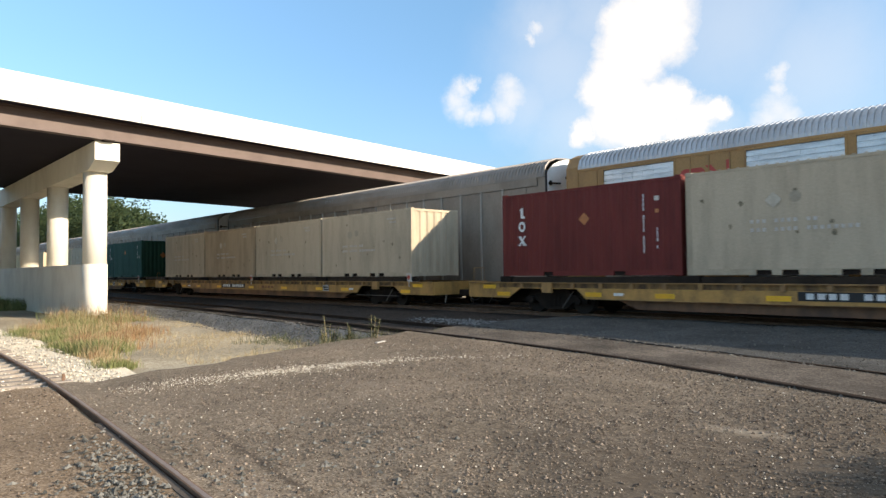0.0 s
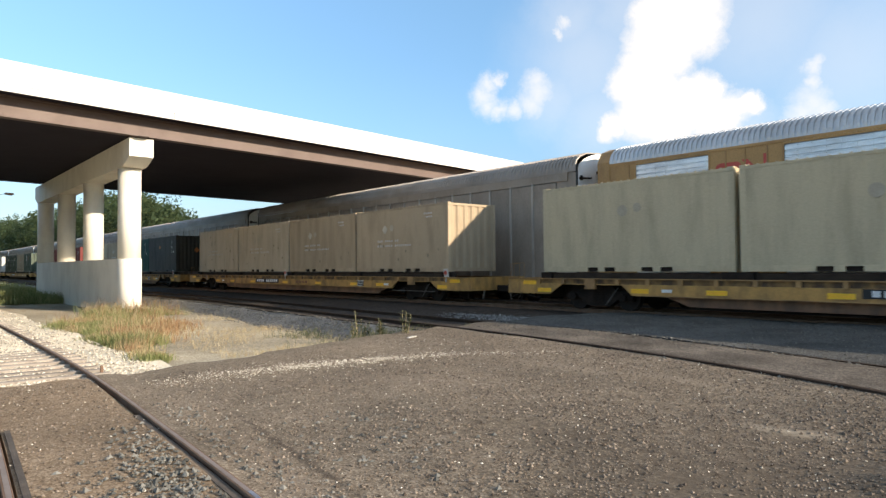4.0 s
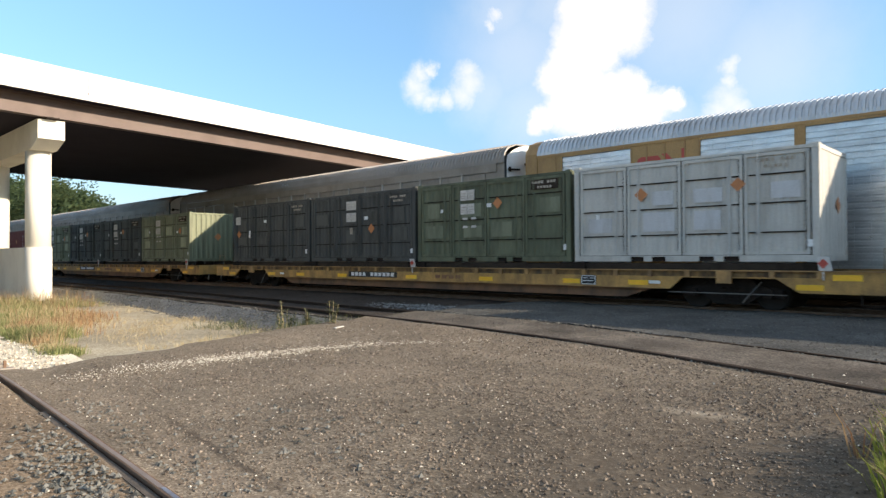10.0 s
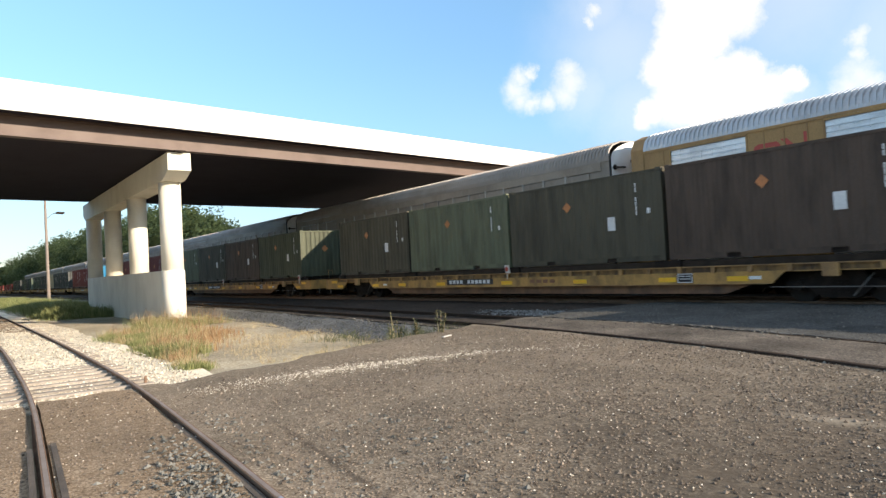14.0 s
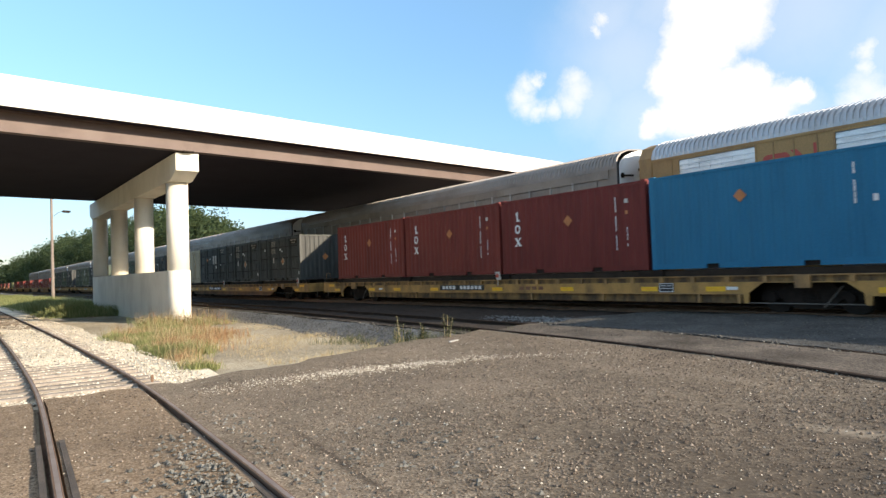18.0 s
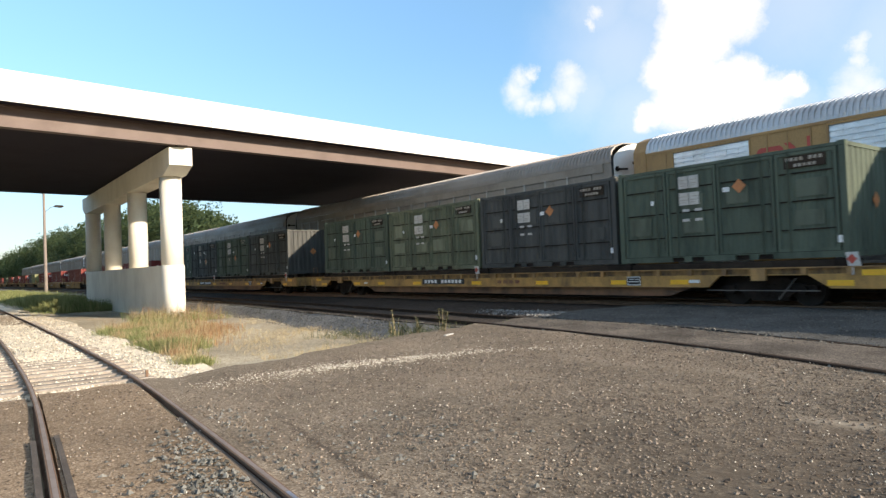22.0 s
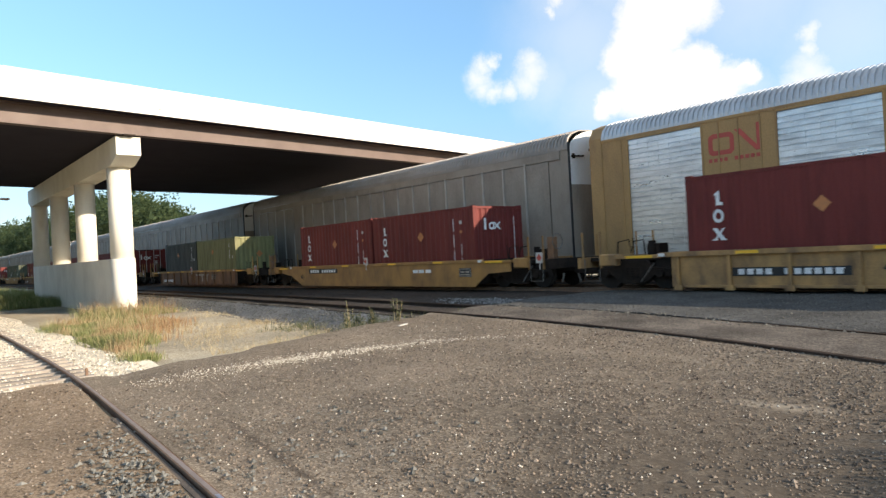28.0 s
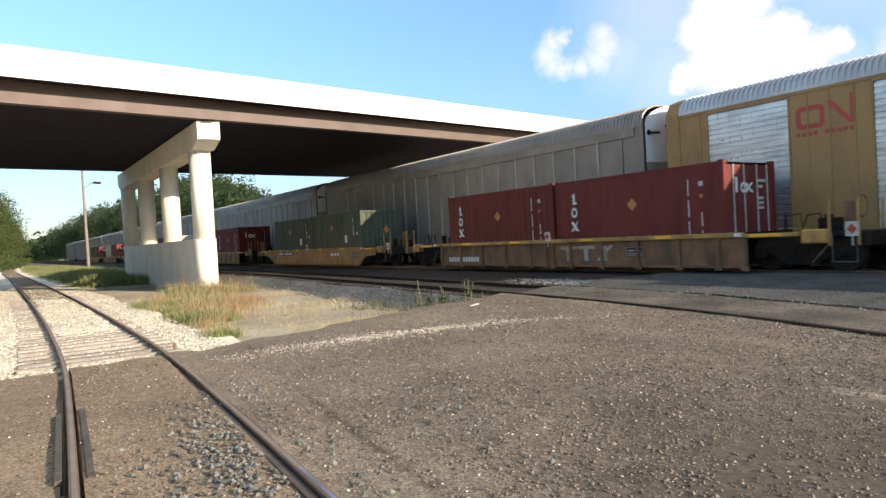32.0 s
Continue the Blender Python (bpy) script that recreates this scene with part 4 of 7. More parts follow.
def frame_parts(c, m, slots):
    for sx in (-1, 1):
        for sy in (-1, 1):
            s = Shape()
            x, y = sx * (L / 2 - 0.075), sy * (W - 0.06)
            s.box(x - 0.075, x + 0.075, y - 0.06, y + 0.06, 0.11, H - 0.115)
            for z in (0.0, H - 0.118):
                x0, x1, y0, y1 = sorted((sx * (L / 2 - 0.172), sx * (L / 2 + 0.004))) + sorted((sy * (W - 0.155), sy * (W + 0.004)))
                s.box(x0, x1, y0, y1, z, z + 0.118, 0.012)
            part("corner_post", s, m, c)
    for sy in (-1, 1):
        y0, y1 = sorted((sy * (W - 0.06), sy * W))
        part("top_rail", Shape().box(-L / 2 + 0.15, L / 2 - 0.15, y0, y1, H - 0.10, H - 0.03), m, c)
        s = Shape()
        y0, y1 = sorted((sy * (W - 0.08), sy * W))
        edges = [-L / 2 + 0.15]
        for a, b in slots:
            edges += [a, b]
        edges.append(L / 2 - 0.15)
        for a, b in zip(edges[::2], edges[1::2]):
            s.box(a, b, y0, y1, 0.015, 0.16)
        for a, b in slots:
            s.box(a, b, y0, y1, 0.135, 0.16)
        rail = part("bottom_rail", s, m, c)
        if sy < 0:
            # a black sheet in each slot paints the shade inside the pocket
            for a, b in slots:
                part("fork_pocket", Shape().box(a, b, -W + 0.05, -W + 0.07, 0.02, 0.134), UNDER, rail, "black sheet for the shaded inside of a forklift pocket")
    part("floor_pan", Shape().box(-L / 2 + 0.1, L / 2 - 0.1, -W + 0.09, W - 0.09, 0.14, 0.17), UNDER, c)
    s = Shape()
    st = ridged(L - 0.3, 0.5, 0.02)
    s.sheet([[(-L / 2 + 0.15 + a, y, H - 0.035 + d) for a, d in st] for y in (-W + 0.06, W - 0.06)])
    part("roof_panel", s, m, c)


def end_frame(s, sx):
    x0, x1 = sorted((sx * (L / 2 - 0.05), sx * L / 2))
    s.box(x0, x1, -W + 0.12, W - 0.12, H - 0.12, H - 0.03)
    s.box(x0, x1, -W + 0.12, W - 0.12, 0.02, 0.15)


def end_wall(c, m, sx, period=0.27, depth=0.04):
    s = Shape()
    st = ridged(2 * W - 0.24, period, depth)
    x = sx * (L / 2 - 0.012)
    s.sheet([[(x + sx * d, -W + 0.12 + a, z) for a, d in st] for z in (0.15, H - 0.11)])
    end_frame(s, sx)
    return part("end_wall", s, m, c)


def door_end(c, m, sx, bright=False):
    """Two leaves with cross battens; the lock rods lie on them."""
    x = sx * (L / 2 - 0.02)
    for sy in (-1, 1):
        s = Shape()
        x0, x1 = sorted((x, x - sx * 0.05))
        y0, y1 = sorted((sy * 0.01, sy * (W - 0.12)))
        s.box(x0, x1, y0, y1, 0.15, H - 0.12)
        for z in (0.62, 1.20, 1.78):
            s.box(min(x, x + sx * 0.02), max(x, x + sx * 0.02), y0 + 0.04, y1 - 0.04, z, z + 0.10)
        rods = Shape() if bright else s
        for yy in (0.3, 0.8):
            rods.tube((x + sx * 0.025, sy * yy, 0.12), (x + sx * 0.025, sy * yy, H - 0.1), 0.019, n=6)
        leaf = part("door_leaf", s, m, c)
        if bright:
            part("lock_rod", rods, BOARD, leaf, "two pale lock rods", "stuff")
            if sy > 0:
                s = Shape()
                for z, w in ((2.02, 0.34), (1.86, 0.18), (1.55, 0.2), (1.42, 0.2), (1.29, 0.2)):
                    s.box(min(x, x + sx * 0.03), max(x, x + sx * 0.03), 0.38, 0.38 + w, z, z + 0.07)
                part("code_mark", s, BOARD, leaf, "small white code marks", "stuff")


def corrugated(color, mark=False, place=0.0, doors=False):
    m = PAINT[color]
    c = thing("shipping_container", WORDS[color] + " corrugated steel shipping container" + (" with white marks" if mark else ", faded"), "shipping container", group="containers on the train")
    frame_parts(c, m, [(-1.4, -1.04), (1.04, 1.4)])
    for sy in (-1, 1):
        s = Shape()
        wall_sheet(s, -L / 2 + 0.15, L / 2 - 0.15, sy * (W - 0.006), 0.15, H - 0.09, 0.278, 0.019, sy)
        part("side_wall", s, m, c)
    if doors:
        end_wall(c, m, -1)
        door_end(c, m, 1, True)
    else:
        end_wall(c, m, 1)
        door_end(c, m, -1)
    y = -W - 0.002
    if mark:
        glyph_column(c, -L / 2 + 0.82, y)
        code_bars(c, L / 2 - 1.05, y, 0.62, 2.30, 15, 0.03)
        code_bars(c, L / 2 - 0.66, y, 0.72, 1.28, 6, 0.026)
        s = Shape()
        quad_plate(s, L / 2 - 0.73, L / 2 - 0.60, 1.98, 2.10, y)
        part("data_plate", s, BOARD, c)
        s = Shape()
        quad_plate(s, L / 2 - 0.71, L / 2 - 0.62, 1.66, 1.76, y)
        part("data_plate", s, ORANGE, c, "small orange data plate")
        diamond(c, 0.10 + place, y, 1.64, 0.185)
        xe = L / 2 + 0.004
        s = Shape()
        s.box(xe, xe + 0.008, -0.72, -0.63, 1.74, 2.14)
        s.sheet([[(xe + 0.008, -0.36 + r * math.cos(i * math.tau / 14), 1.87 + r * math.sin(i * math.tau / 14)) for i in range(15)] for r in (0.14, 0.07)])
        for q in (-1, 1):
            s.prism([(-0.14 - q * 0.15, 1.74), (-0.05 - q * 0.15, 1.74), (-0.05 + q * 0.15, 2.0), (-0.14 + q * 0.15, 2.0)], xe, xe + 0.008, "x")
        part("logo_piece", s, WHITE, c, "white painted mark")
        s = Shape()
        for k in range(0 if doors else 9):
            s.box(xe, xe + 0.008, 0.76, 0.79, 0.62 + k * 0.18, 0.77 + k * 0.18)
        if not doors:
            part("code_mark", s, WHITE, c, "small white code marks", "stuff")
    else:
        code_bars(c, L / 2 - 0.85, y, 1.2, 2.25, 8)
        s = Shape()
        quad_plate(s, L / 2 - 0.5, L / 2 - 0.4, 1.35, 1.5, y)
        part("data_plate", s, WHITE, c)
        diamond(c, -0.4 + place, y, 1.8, 0.17)
        if color == "blue":
            x, z = -L / 2 + 1.1, 1.95
            part("logo_piece", Shape().prism([(x - 0.42, z - 0.2), (x - 0.3, z - 0.2), (x + 0.42, z + 0.2), (x + 0.3, z + 0.2)], y - 0.008, y, "y"), ORANGE, c, "orange painted stroke")
            part("logo_piece", Shape().prism([(x - 0.42, z + 0.2), (x - 0.25, z + 0.2), (x + 0.4, z - 0.2), (x + 0.28, z - 0.2)], y - 0.010, y - 0.001, "y"), ORANGE, c, "orange painted stroke")
            for k in range(5):
                part("logo_piece", Shape().box(x - 0.45 + k * 0.19, x - 0.32 + k * 0.19, y - 0.008, y, 1.42, 1.58), WHITE, c, "plain white painted bar")
        if color in ("brown", "olive", "moss"):
            s = Shape()
            quad_plate(s, 1.15, 1.42, 0.95, 1.35, y)
            part("paper_label", s, WHITE, c, "white paper label")
        diamond(c, 0.25, L / 2, 1.55, 0.2, "x")
    return c


def smooth_side(color, words=False, place=0.0):
    m = PAINT[color]
    c = thing("shipping_container", WORDS[color] + " flat-sided steel shipping container with forklift pockets", "shipping container", group="containers on the train")
    frame_parts(c, m, [(-1.36, -1.0), (-0.78, -0.42), (0.42, 0.78), (1.0, 1.36)])
    for sy in (-1, 1):
        s = Shape()
        wall_sheet(s, -L / 2 + 0.15, L / 2 - 0.15, sy * (W - 0.004), 0.30, H - 0.09, 0.55, 0.010, sy)
        s.box(-L / 2 + 0.15, L / 2 - 0.15, sy * (W - 0.008) - 0.006, sy * (W - 0.008) + 0.006, 0.155, 0.30)
        part("side_wall", s, m, c)
        s = Shape()
        i = -L / 2 + 0.2
        while i < L / 2 - 0.2:
            s.box(i, i + 0.05, sy * W - 0.008, sy * W + 0.008, H - 0.03, H - 0.005)
            i += 0.22
        if sy < 0:
            part("roof_flange", s, m, c, kind="stuff")
    end_wall(c, m, 1, 0.34, 0.045)
    door_end(c, m, -1)
    y = -W - 0.002
    n = 16
    left = -0.78 if words or color == "pale" else 0.0
    for dx, r, k in ((-0.15, 0.16, 0), (0.32, 0.13, 1)):
        s = Shape().prism([(dx + left + place + r * math.cos(i * math.tau / n), 1.72 + 0.06 * k + r * math.sin(i * math.tau / n)) for i in range(n)], y - 0.004, y, "y")
        part("faded_disc", s, FAINT_DISC, c, "faded round patch")
    if words or color == "pale":
        s = Shape()
        for zz, cnt in ((1.22, 11), (1.02, 17)):
            for i in range(cnt):
                if i not in (8, 3):
                    quad_plate(s, -1.45 + i * 0.135, -1.38 + i * 0.135, zz, zz + 0.085, y)
        for i in range(4):
            quad_plate(s, 1.62 + i * 0.13, 1.70 + i * 0.13, 2.20, 2.27, y)
            quad_plate(s, 1.75 + i * 0.10, 1.81 + i * 0.10, 2.07, 2.13, y)
        part("code_mark", s, BOARD, c, "rows of small white marks", "stuff")
        rnd, s = random.Random(color + str(words)), Shape()
        for _ in range(9):
            x, z, r = rnd.uniform(-2.6, 2.6), rnd.choice((rnd.uniform(0.3, 1.2), rnd.uniform(0.4, 2.2))), rnd.uniform(0.025, 0.075)
            s.prism([(x + r * rnd.uniform(0.5, 1.2) * math.cos(i * math.tau / 7), z + 1.3 * r * rnd.uniform(0.5, 1.2) * math.sin(i * math.tau / 7)) for i in range(7)], y - 0.003, y, "y")
        part("scuff", s, SCUFF, c, "small dark scuffs", "stuff")
    if words:
        s = Shape().prism([(-0.93, 1.56), (-0.75, 1.74), (-0.93, 1.92), (-1.11, 1.74)], y - 0.010, y - 0.005, "y")
        part("faded_placard", s, FAINT, c, "faded pale diamond placard")
    return c


def side_door(color, sheets="six", spot=(0.45, 1.80)):
    """A container whose long side opens in four leaves; sheets names the set of papers on it."""
    m = PAINT[color]
    plain = sheets == ""
    c = thing("shipping_container", WORDS[color] + " side-opening steel container with latched doors and white placards", "shipping container", group="containers on the train")
    frame_parts(c, m, [(-1.36, -1.0), (-0.78, -0.42), (0.42, 0.78), (1.0, 1.36)])
    y = -W
    xs = [-L / 2 + 0.17, -1.46, 0.0, 1.46, L / 2 - 0.17]
    # black backing paints the shade seen between the leaves
    part("door_liner", Shape().box(xs[0] - 0.05, xs[-1] + 0.05, y + 0.066, y + 0.08, 0.16, H - 0.1), UNDER, c, "black backing painted for the shade in the gaps")
    rnd, faded = random.Random(color + sheets), Shape()
    for i, (a, b) in enumerate(zip(xs, xs[1:])):
        s = Shape()
        wall_sheet(s, a + 0.02, b - 0.02, y + 0.036, 0.17, H - 0.11, 0.70 if plain else 0.24, 0.016, -1)
        for q in (a + 0.018, b - 0.088):
            s.box(q, q + 0.07, y + 0.004, y + 0.05, 0.17, H - 0.11)
        s.box(a + 0.088, b - 0.088, y + 0.006, y + 0.05, 0.17, 0.24)
        s.box(a + 0.088, b - 0.088, y + 0.006, y + 0.05, H - 0.19, H - 0.11)
        leaf = part("side_door_leaf", s, m, c)
        # dark strips paint the battens' shadow gaps, broken by the lock rods
        s = Shape()
        q = a + (0.32 if i % 2 else b - a - 0.32)
        if plain:
            for z0, z1 in ((0.42, 1.0), (1.08, 1.6), (1.66, 2.3)):
                s.box(b - 0.052, b - 0.026, y - 0.001, y + 0.03, z0, z1)
            s.box(a + 0.09, b - 0.09, y + 0.004, y + 0.03, 0.315, 0.34)
        else:
            for z in (0.66, 1.32, 1.97):
                s.box(a + 0.11, q - 0.06, y + 0.010, y + 0.04, z, z + 0.030)
                s.box(q + 0.06, b - 0.11, y + 0.010, y + 0.04, z, z + 0.030)
            s.box(b - 0.104, b - 0.088, y + 0.008, y + 0.04, 0.28, H - 0.22)
        part("panel_joint", s, UNDER, leaf, "dark strip painted as a shadow gap")
        # some fields of each leaf get a paler rectangle
        f0, f1 = (q + 0.08, b - 0.15) if i % 2 else (a + 0.14, q - 0.08)
        for z0 in () if plain else (0.74, 1.40):
            if rnd.random() < 0.7:
                w = rnd.uniform(0.55, 0.95) * (f1 - f0)
                g = f0 + rnd.random() * (f1 - f0 - w)
                h = rnd.uniform(0.34, 0.5)
                faded.box(g, g + w, y + 0.014, y + 0.04, z0 + 0.03, z0 + 0.03 + h)
        part("lock_rod", Shape().tube((q, y - 0.004, 0.14), (q, y - 0.004, H - 0.08), 0.017, n=6), DUSTY[color] if not plain else m, leaf)
    s = Shape()
    wall_sheet(s, -L / 2 + 0.15, L / 2 - 0.15, W - 0.006, 0.15, H - 0.09, 0.278, 0.036, 1)
    part("side_wall", s, m, c)
    if not plain:
        part("weathered_panel", faded, PALER_PAINT[color], c, "paler fields of the leaves", "stuff")
    end_wall(c, m, 1)
    door_end(c, m, -1)

    def label(name, x, z, w, h, m, words):
        part(name, Shape().box(x - w / 2, x + w / 2, y - 0.008, y - 0.002, z - h / 2, z + h / 2), m, c, words)

    def labels(*rows):
        for x, z, w, h in rows:
            label("paper_label", x, z, w, h, WHITE, "small white label")

    def four_sheets(x0, m=BOARD):
        for x in (x0 - 0.15, x0 + 0.15):
            for z in (2.12, 1.68):
                label("paper_placard", x, z, 0.28, 0.33, m, "white paper placard")
        s = Shape()
        for x in (x0 - 0.15, x0 + 0.15):
            for z in (2.02, 2.08, 2.17, 1.58, 1.64, 1.73):
                quad_plate(s, x - 0.10, x + 0.10 - 0.06 * (round(z * 50) % 2), z, z + 0.018, y - 0.009, 0.002)
        part("faint_print", s, FADED, c, "rows of plain grey bars", "stuff")

    if sheets == "six":
        four_sheets(-0.78)
        s = Shape()
        for x in (-0.98, -0.62):
            for z in (1.34, 1.08):
                quad_plate(s, x, x + 0.20, z, z + 0.07, y - 0.002, 0.006)
        part("label_strip", s, BOARD, c, "two rows of small pale labels", "stuff")
        labels((spot[0] - 0.34, spot[1] - 0.05, 0.18, 0.12), (-1.9, 1.66, 0.10, 0.12), (2.84, 0.42, 0.09, 0.16))
    elif sheets == "square":
        four_sheets(-0.45)
        label("paper_label", -0.45, 1.16, 0.17, 0.24, FADED, "faded paper label")
        labels((0.42, 1.62, 0.20, 0.12), (2.84, 0.38, 0.11, 0.16))
    elif sheets == "left":
        for x in (-2.74, -2.52):
            label("paper_placard", x, 1.88, 0.21, 0.36, BOARD, "white paper placard")
        labels((-1.62, 1.24, 0.14, 0.32), (-0.30, 1.78, 0.20, 0.12), (2.80, 0.42, 0.11, 0.18))
    elif sheets == "two":
        for x in (0.22, 0.72):
            label("paper_placard", x, 1.66, 0.33, 0.62, BOARD, "tall white paper placard")
            s = Shape()
            for k in range(6):
                quad_plate(s, x - 0.13, x + 0.13 - 0.05 * (k % 3), 1.42 + k * 0.085, 1.45 + k * 0.085, y - 0.009, 0.002)
            part("faint_print", s, FADED, c, "rows of plain grey bars", "stuff")
        labels((-0.60, 1.76, 0.20, 0.10), (0.84, 1.12, 0.20, 0.20), (1.86, 1.26, 0.13, 0.14))
    elif sheets == "faint":
        s = Shape()
        for x in (-1.02, -0.70):
            for k in range(9):
                if k != 4:
                    quad_plate(s, x, x + 0.25 - 0.05 * (k % 2), 1.62 + k * 0.085, 1.675 + k * 0.085, y - 0.002, 0.003)
        part("code_mark", s, FADED, c, "block of small faded marks", "stuff")
        labels((-2.07, 1.90, 0.11, 0.15), (0.28, 1.84, 0.22, 0.13), (0.55, 1.74, 0.09, 0.13), (2.84, 0.42, 0.10, 0.18))
        label("paper_label", -0.72, 1.22, 0.17, 0.30, BOARD, "pale paper label")
    elif sheets == "pair":
        diamond(c, 1.35, y - 0.004, 1.80, 0.17)
        labels((-2.3, 1.2, 0.10, 0.12), (2.84, 0.42, 0.10, 0.16))
    elif sheets == "dark":
        labels((-0.85, 1.60, 0.20, 0.12), (-0.90, 1.12, 0.19, 0.22), (0.12, 1.26, 0.22, 0.12), (2.70, 1.24, 0.12, 0.20), (2.80, 0.34, 0.12, 0.20), (0.15, 0.22, 0.26, 0.06))
    else:
        labels((-2.1, 1.95, 0.10, 0.15), (0.3, 1.3, 0.16, 0.09), (1.6, 1.5, 0.14, 0.13))
    if sheets in ("six", "faint"):
        # stencilled codes on their dark ground
        part("code_ground", Shape().box(1.70, 2.62, y - 0.005, y + 0.02, 2.10, 2.38), DARK_BROWN, c, "dark painted ground of the codes")
    if sheets == "dark":
        part("code_ground", Shape().box(0.12, 0.86, y - 0.005, y + 0.02, 1.96, 2.34), DUSTY["green"], c, "greenish ground of the codes")
    s = Shape()
    for i in range(6 if sheets == "dark" else 0):
        for x0, z0 in ((0.18, 2.18), (0.18, 2.03), (-2.72, 2.10), (-2.72, 1.96)):
            if i * 7 % 5 != 3:
                quad_plate(s, x0 + i * 0.105, x0 + i * 0.105 + 0.07, z0, z0 + 0.08, y - 0.0055)
    for i in range(0 if sheets == "dark" else 8):
        if i != 4:
            quad_plate(s, 1.74 + i * 0.105, 1.74 + i * 0.105 + 0.07, 2.27, 2.35, y - 0.0055)
        if i < 5:
            quad_plate(s, 1.92 + i * 0.105, 1.92 + i * 0.105 + 0.07, 2.13, 2.20, y - 0.0055)
    part("code_mark", s, FADED, c, "row of small faded marks", "stuff")
    if sheets in ("faint", "dark"):
        part("placard_backing", Shape().prism([(spot[0], spot[1] - 0.25), (spot[0] + 0.25, spot[1]), (spot[0], spot[1] + 0.25), (spot[0] - 0.25, spot[1])], y - 0.007, y - 0.002, "y"), FAINT, c, "pale torn edge round the placard")
    diamond(c, spot[0], y - 0.004, spot[1], 0.18)
    diamond(c, 0.35, L / 2, 1.3, 0.2, "x")
    return c


MODELS = {
    "tex": lambda: corrugated("maroon", True), "texd": lambda: corrugated("maroon", True, 0.0, True), "texr": lambda: corrugated("red", True), "navy": lambda: corrugated("blue"), "cyan": lambda: corrugated("cyan"),
    "teal": lambda: corrugated("teal"), "rust": lambda: corrugated("brown"), "olive": lambda: corrugated("olive"), "sage": lambda: corrugated("sage"), "drab": lambda: corrugated("slate"),
    "khaki": lambda: corrugated("khaki"), "moss": lambda: corrugated("moss"),
    "cream": lambda: smooth_side("cream"), "pale": lambda: smooth_side("pale"), "palew": lambda: smooth_side("pale", True), "tan": lambda: smooth_side("tan", True), "white": lambda: smooth_side("white"),
    "pslate": lambda: side_door("slate", "six", (0.42, 1.80)), "qslate": lambda: side_door("slate", "square", (0.72, 1.22)), "lslate": lambda: side_door("slate", "left", (-2.55, 1.26)), "pslateb": lambda: side_door("slate", "dark", (0.43, 1.02)), "psage": lambda: side_door("sage"), "preed": lambda: side_door("reed", "six", (1.95, 1.62)), "pmoss": lambda: side_door("moss", "faint", (0.75, 1.95)),
    "pgreen": lambda: side_door("green", "six", (0.60, 1.85)), "pgreenb": lambda: side_door("green", "six", (0.45, 1.82)), "qgreen": lambda: side_door("green", "square", (0.72, 1.22)),
    "ptan": lambda: side_door("tan", "", (0.1, 1.75)), "pcream": lambda: side_door("cream", "", (0.1, 1.75)), "pwhite": lambda: side_door("white", "pair", (-1.05, 1.72)),
    "aslate": lambda: side_door("slate", "faint", (0.65, 1.13)), "agreen": lambda: side_door("green", "faint", (0.65, 1.13)), "bslate": lambda: side_door("slate", "two", (-1.2, 1.69)),
}
MADE = {}


def container(kind, m):
    if kind not in MADE:
        MADE[kind] = MODELS[kind]()
        MADE[kind].matrix_basis = m
        return MADE[kind]
    return copy_thing(MADE[kind], m)


# ---- running gear ----
def truck(parent, x, r=0.38):
    """A two-axle truck: side frames with springs, bolster, wheels."""
    for sy in (-1, 1):
        y = sy * 0.99
        s = Shape()
        s.prism([(x - 1.15, r - 0.10), (x - 1.15, r + 0.10), (x - 0.62, r + 0.18), (x - 0.42, r + 0.36), (x + 0.42, r + 0.36), (x + 0.62, r + 0.18), (x + 1.15, r + 0.10), (x + 1.15, r - 0.10),
                 (x + 0.7, r - 0.02), (x + 0.36, r - 0.26), (x - 0.36, r - 0.26), (x - 0.7, r - 0.02)], y - 0.07, y + 0.07, "y")
        for q in (-0.86, 0.86):
            s.tube((x + q, y + sy * 0.06, r), (x + q, y + sy * 0.18, r), 0.11, n=12)
        f = part("side_frame", s, UNDER, parent, "grimy cast side frame")
        if sy < 0:
            s = Shape()
            for k in (-0.16, 0, 0.16):
                for j in range(5):
                    s.tube((x + k, y + sy * 0.06, r - 0.16 + j * 0.07), (x + k, y + sy * 0.06, r - 0.13 + j * 0.07), 0.055, n=8)
            part("spring_nest", s, UNDER, f)
            part("brake_lever", Shape().tube((x + 0.3, y + sy * 0.14, r - 0.22), (x + 0.72, y + sy * 0.14, r + 0.28), 0.02, n=6), BAR, f, "pale diagonal brake rod")
    part("bolster", Shape().box(x - 0.2, x + 0.2, -1.05, 1.05, r + 0.02, r + 0.30), UNDER, parent)
    for q in (-0.86, 0.86):
        part("axle", Shape().tube((x + q, -0.9, r), (x + q, 0.9, r), 0.075, n=10), UNDER, parent)
        for sy in (-1, 1):
            s = Shape().tube((x + q, sy * 0.70, r), (x + q, sy * 0.83, r), r, n=28)
            s.tube((x + q, sy * 0.665, r), (x + q, sy * 0.70, r), r + 0.028, n=28)
            s.tube((x + q, sy * 0.83, r), (x + q, sy * 0.85, r), r * 0.45, n=14)
            part("wheel", s, WHEEL, parent, "worn steel wheel")


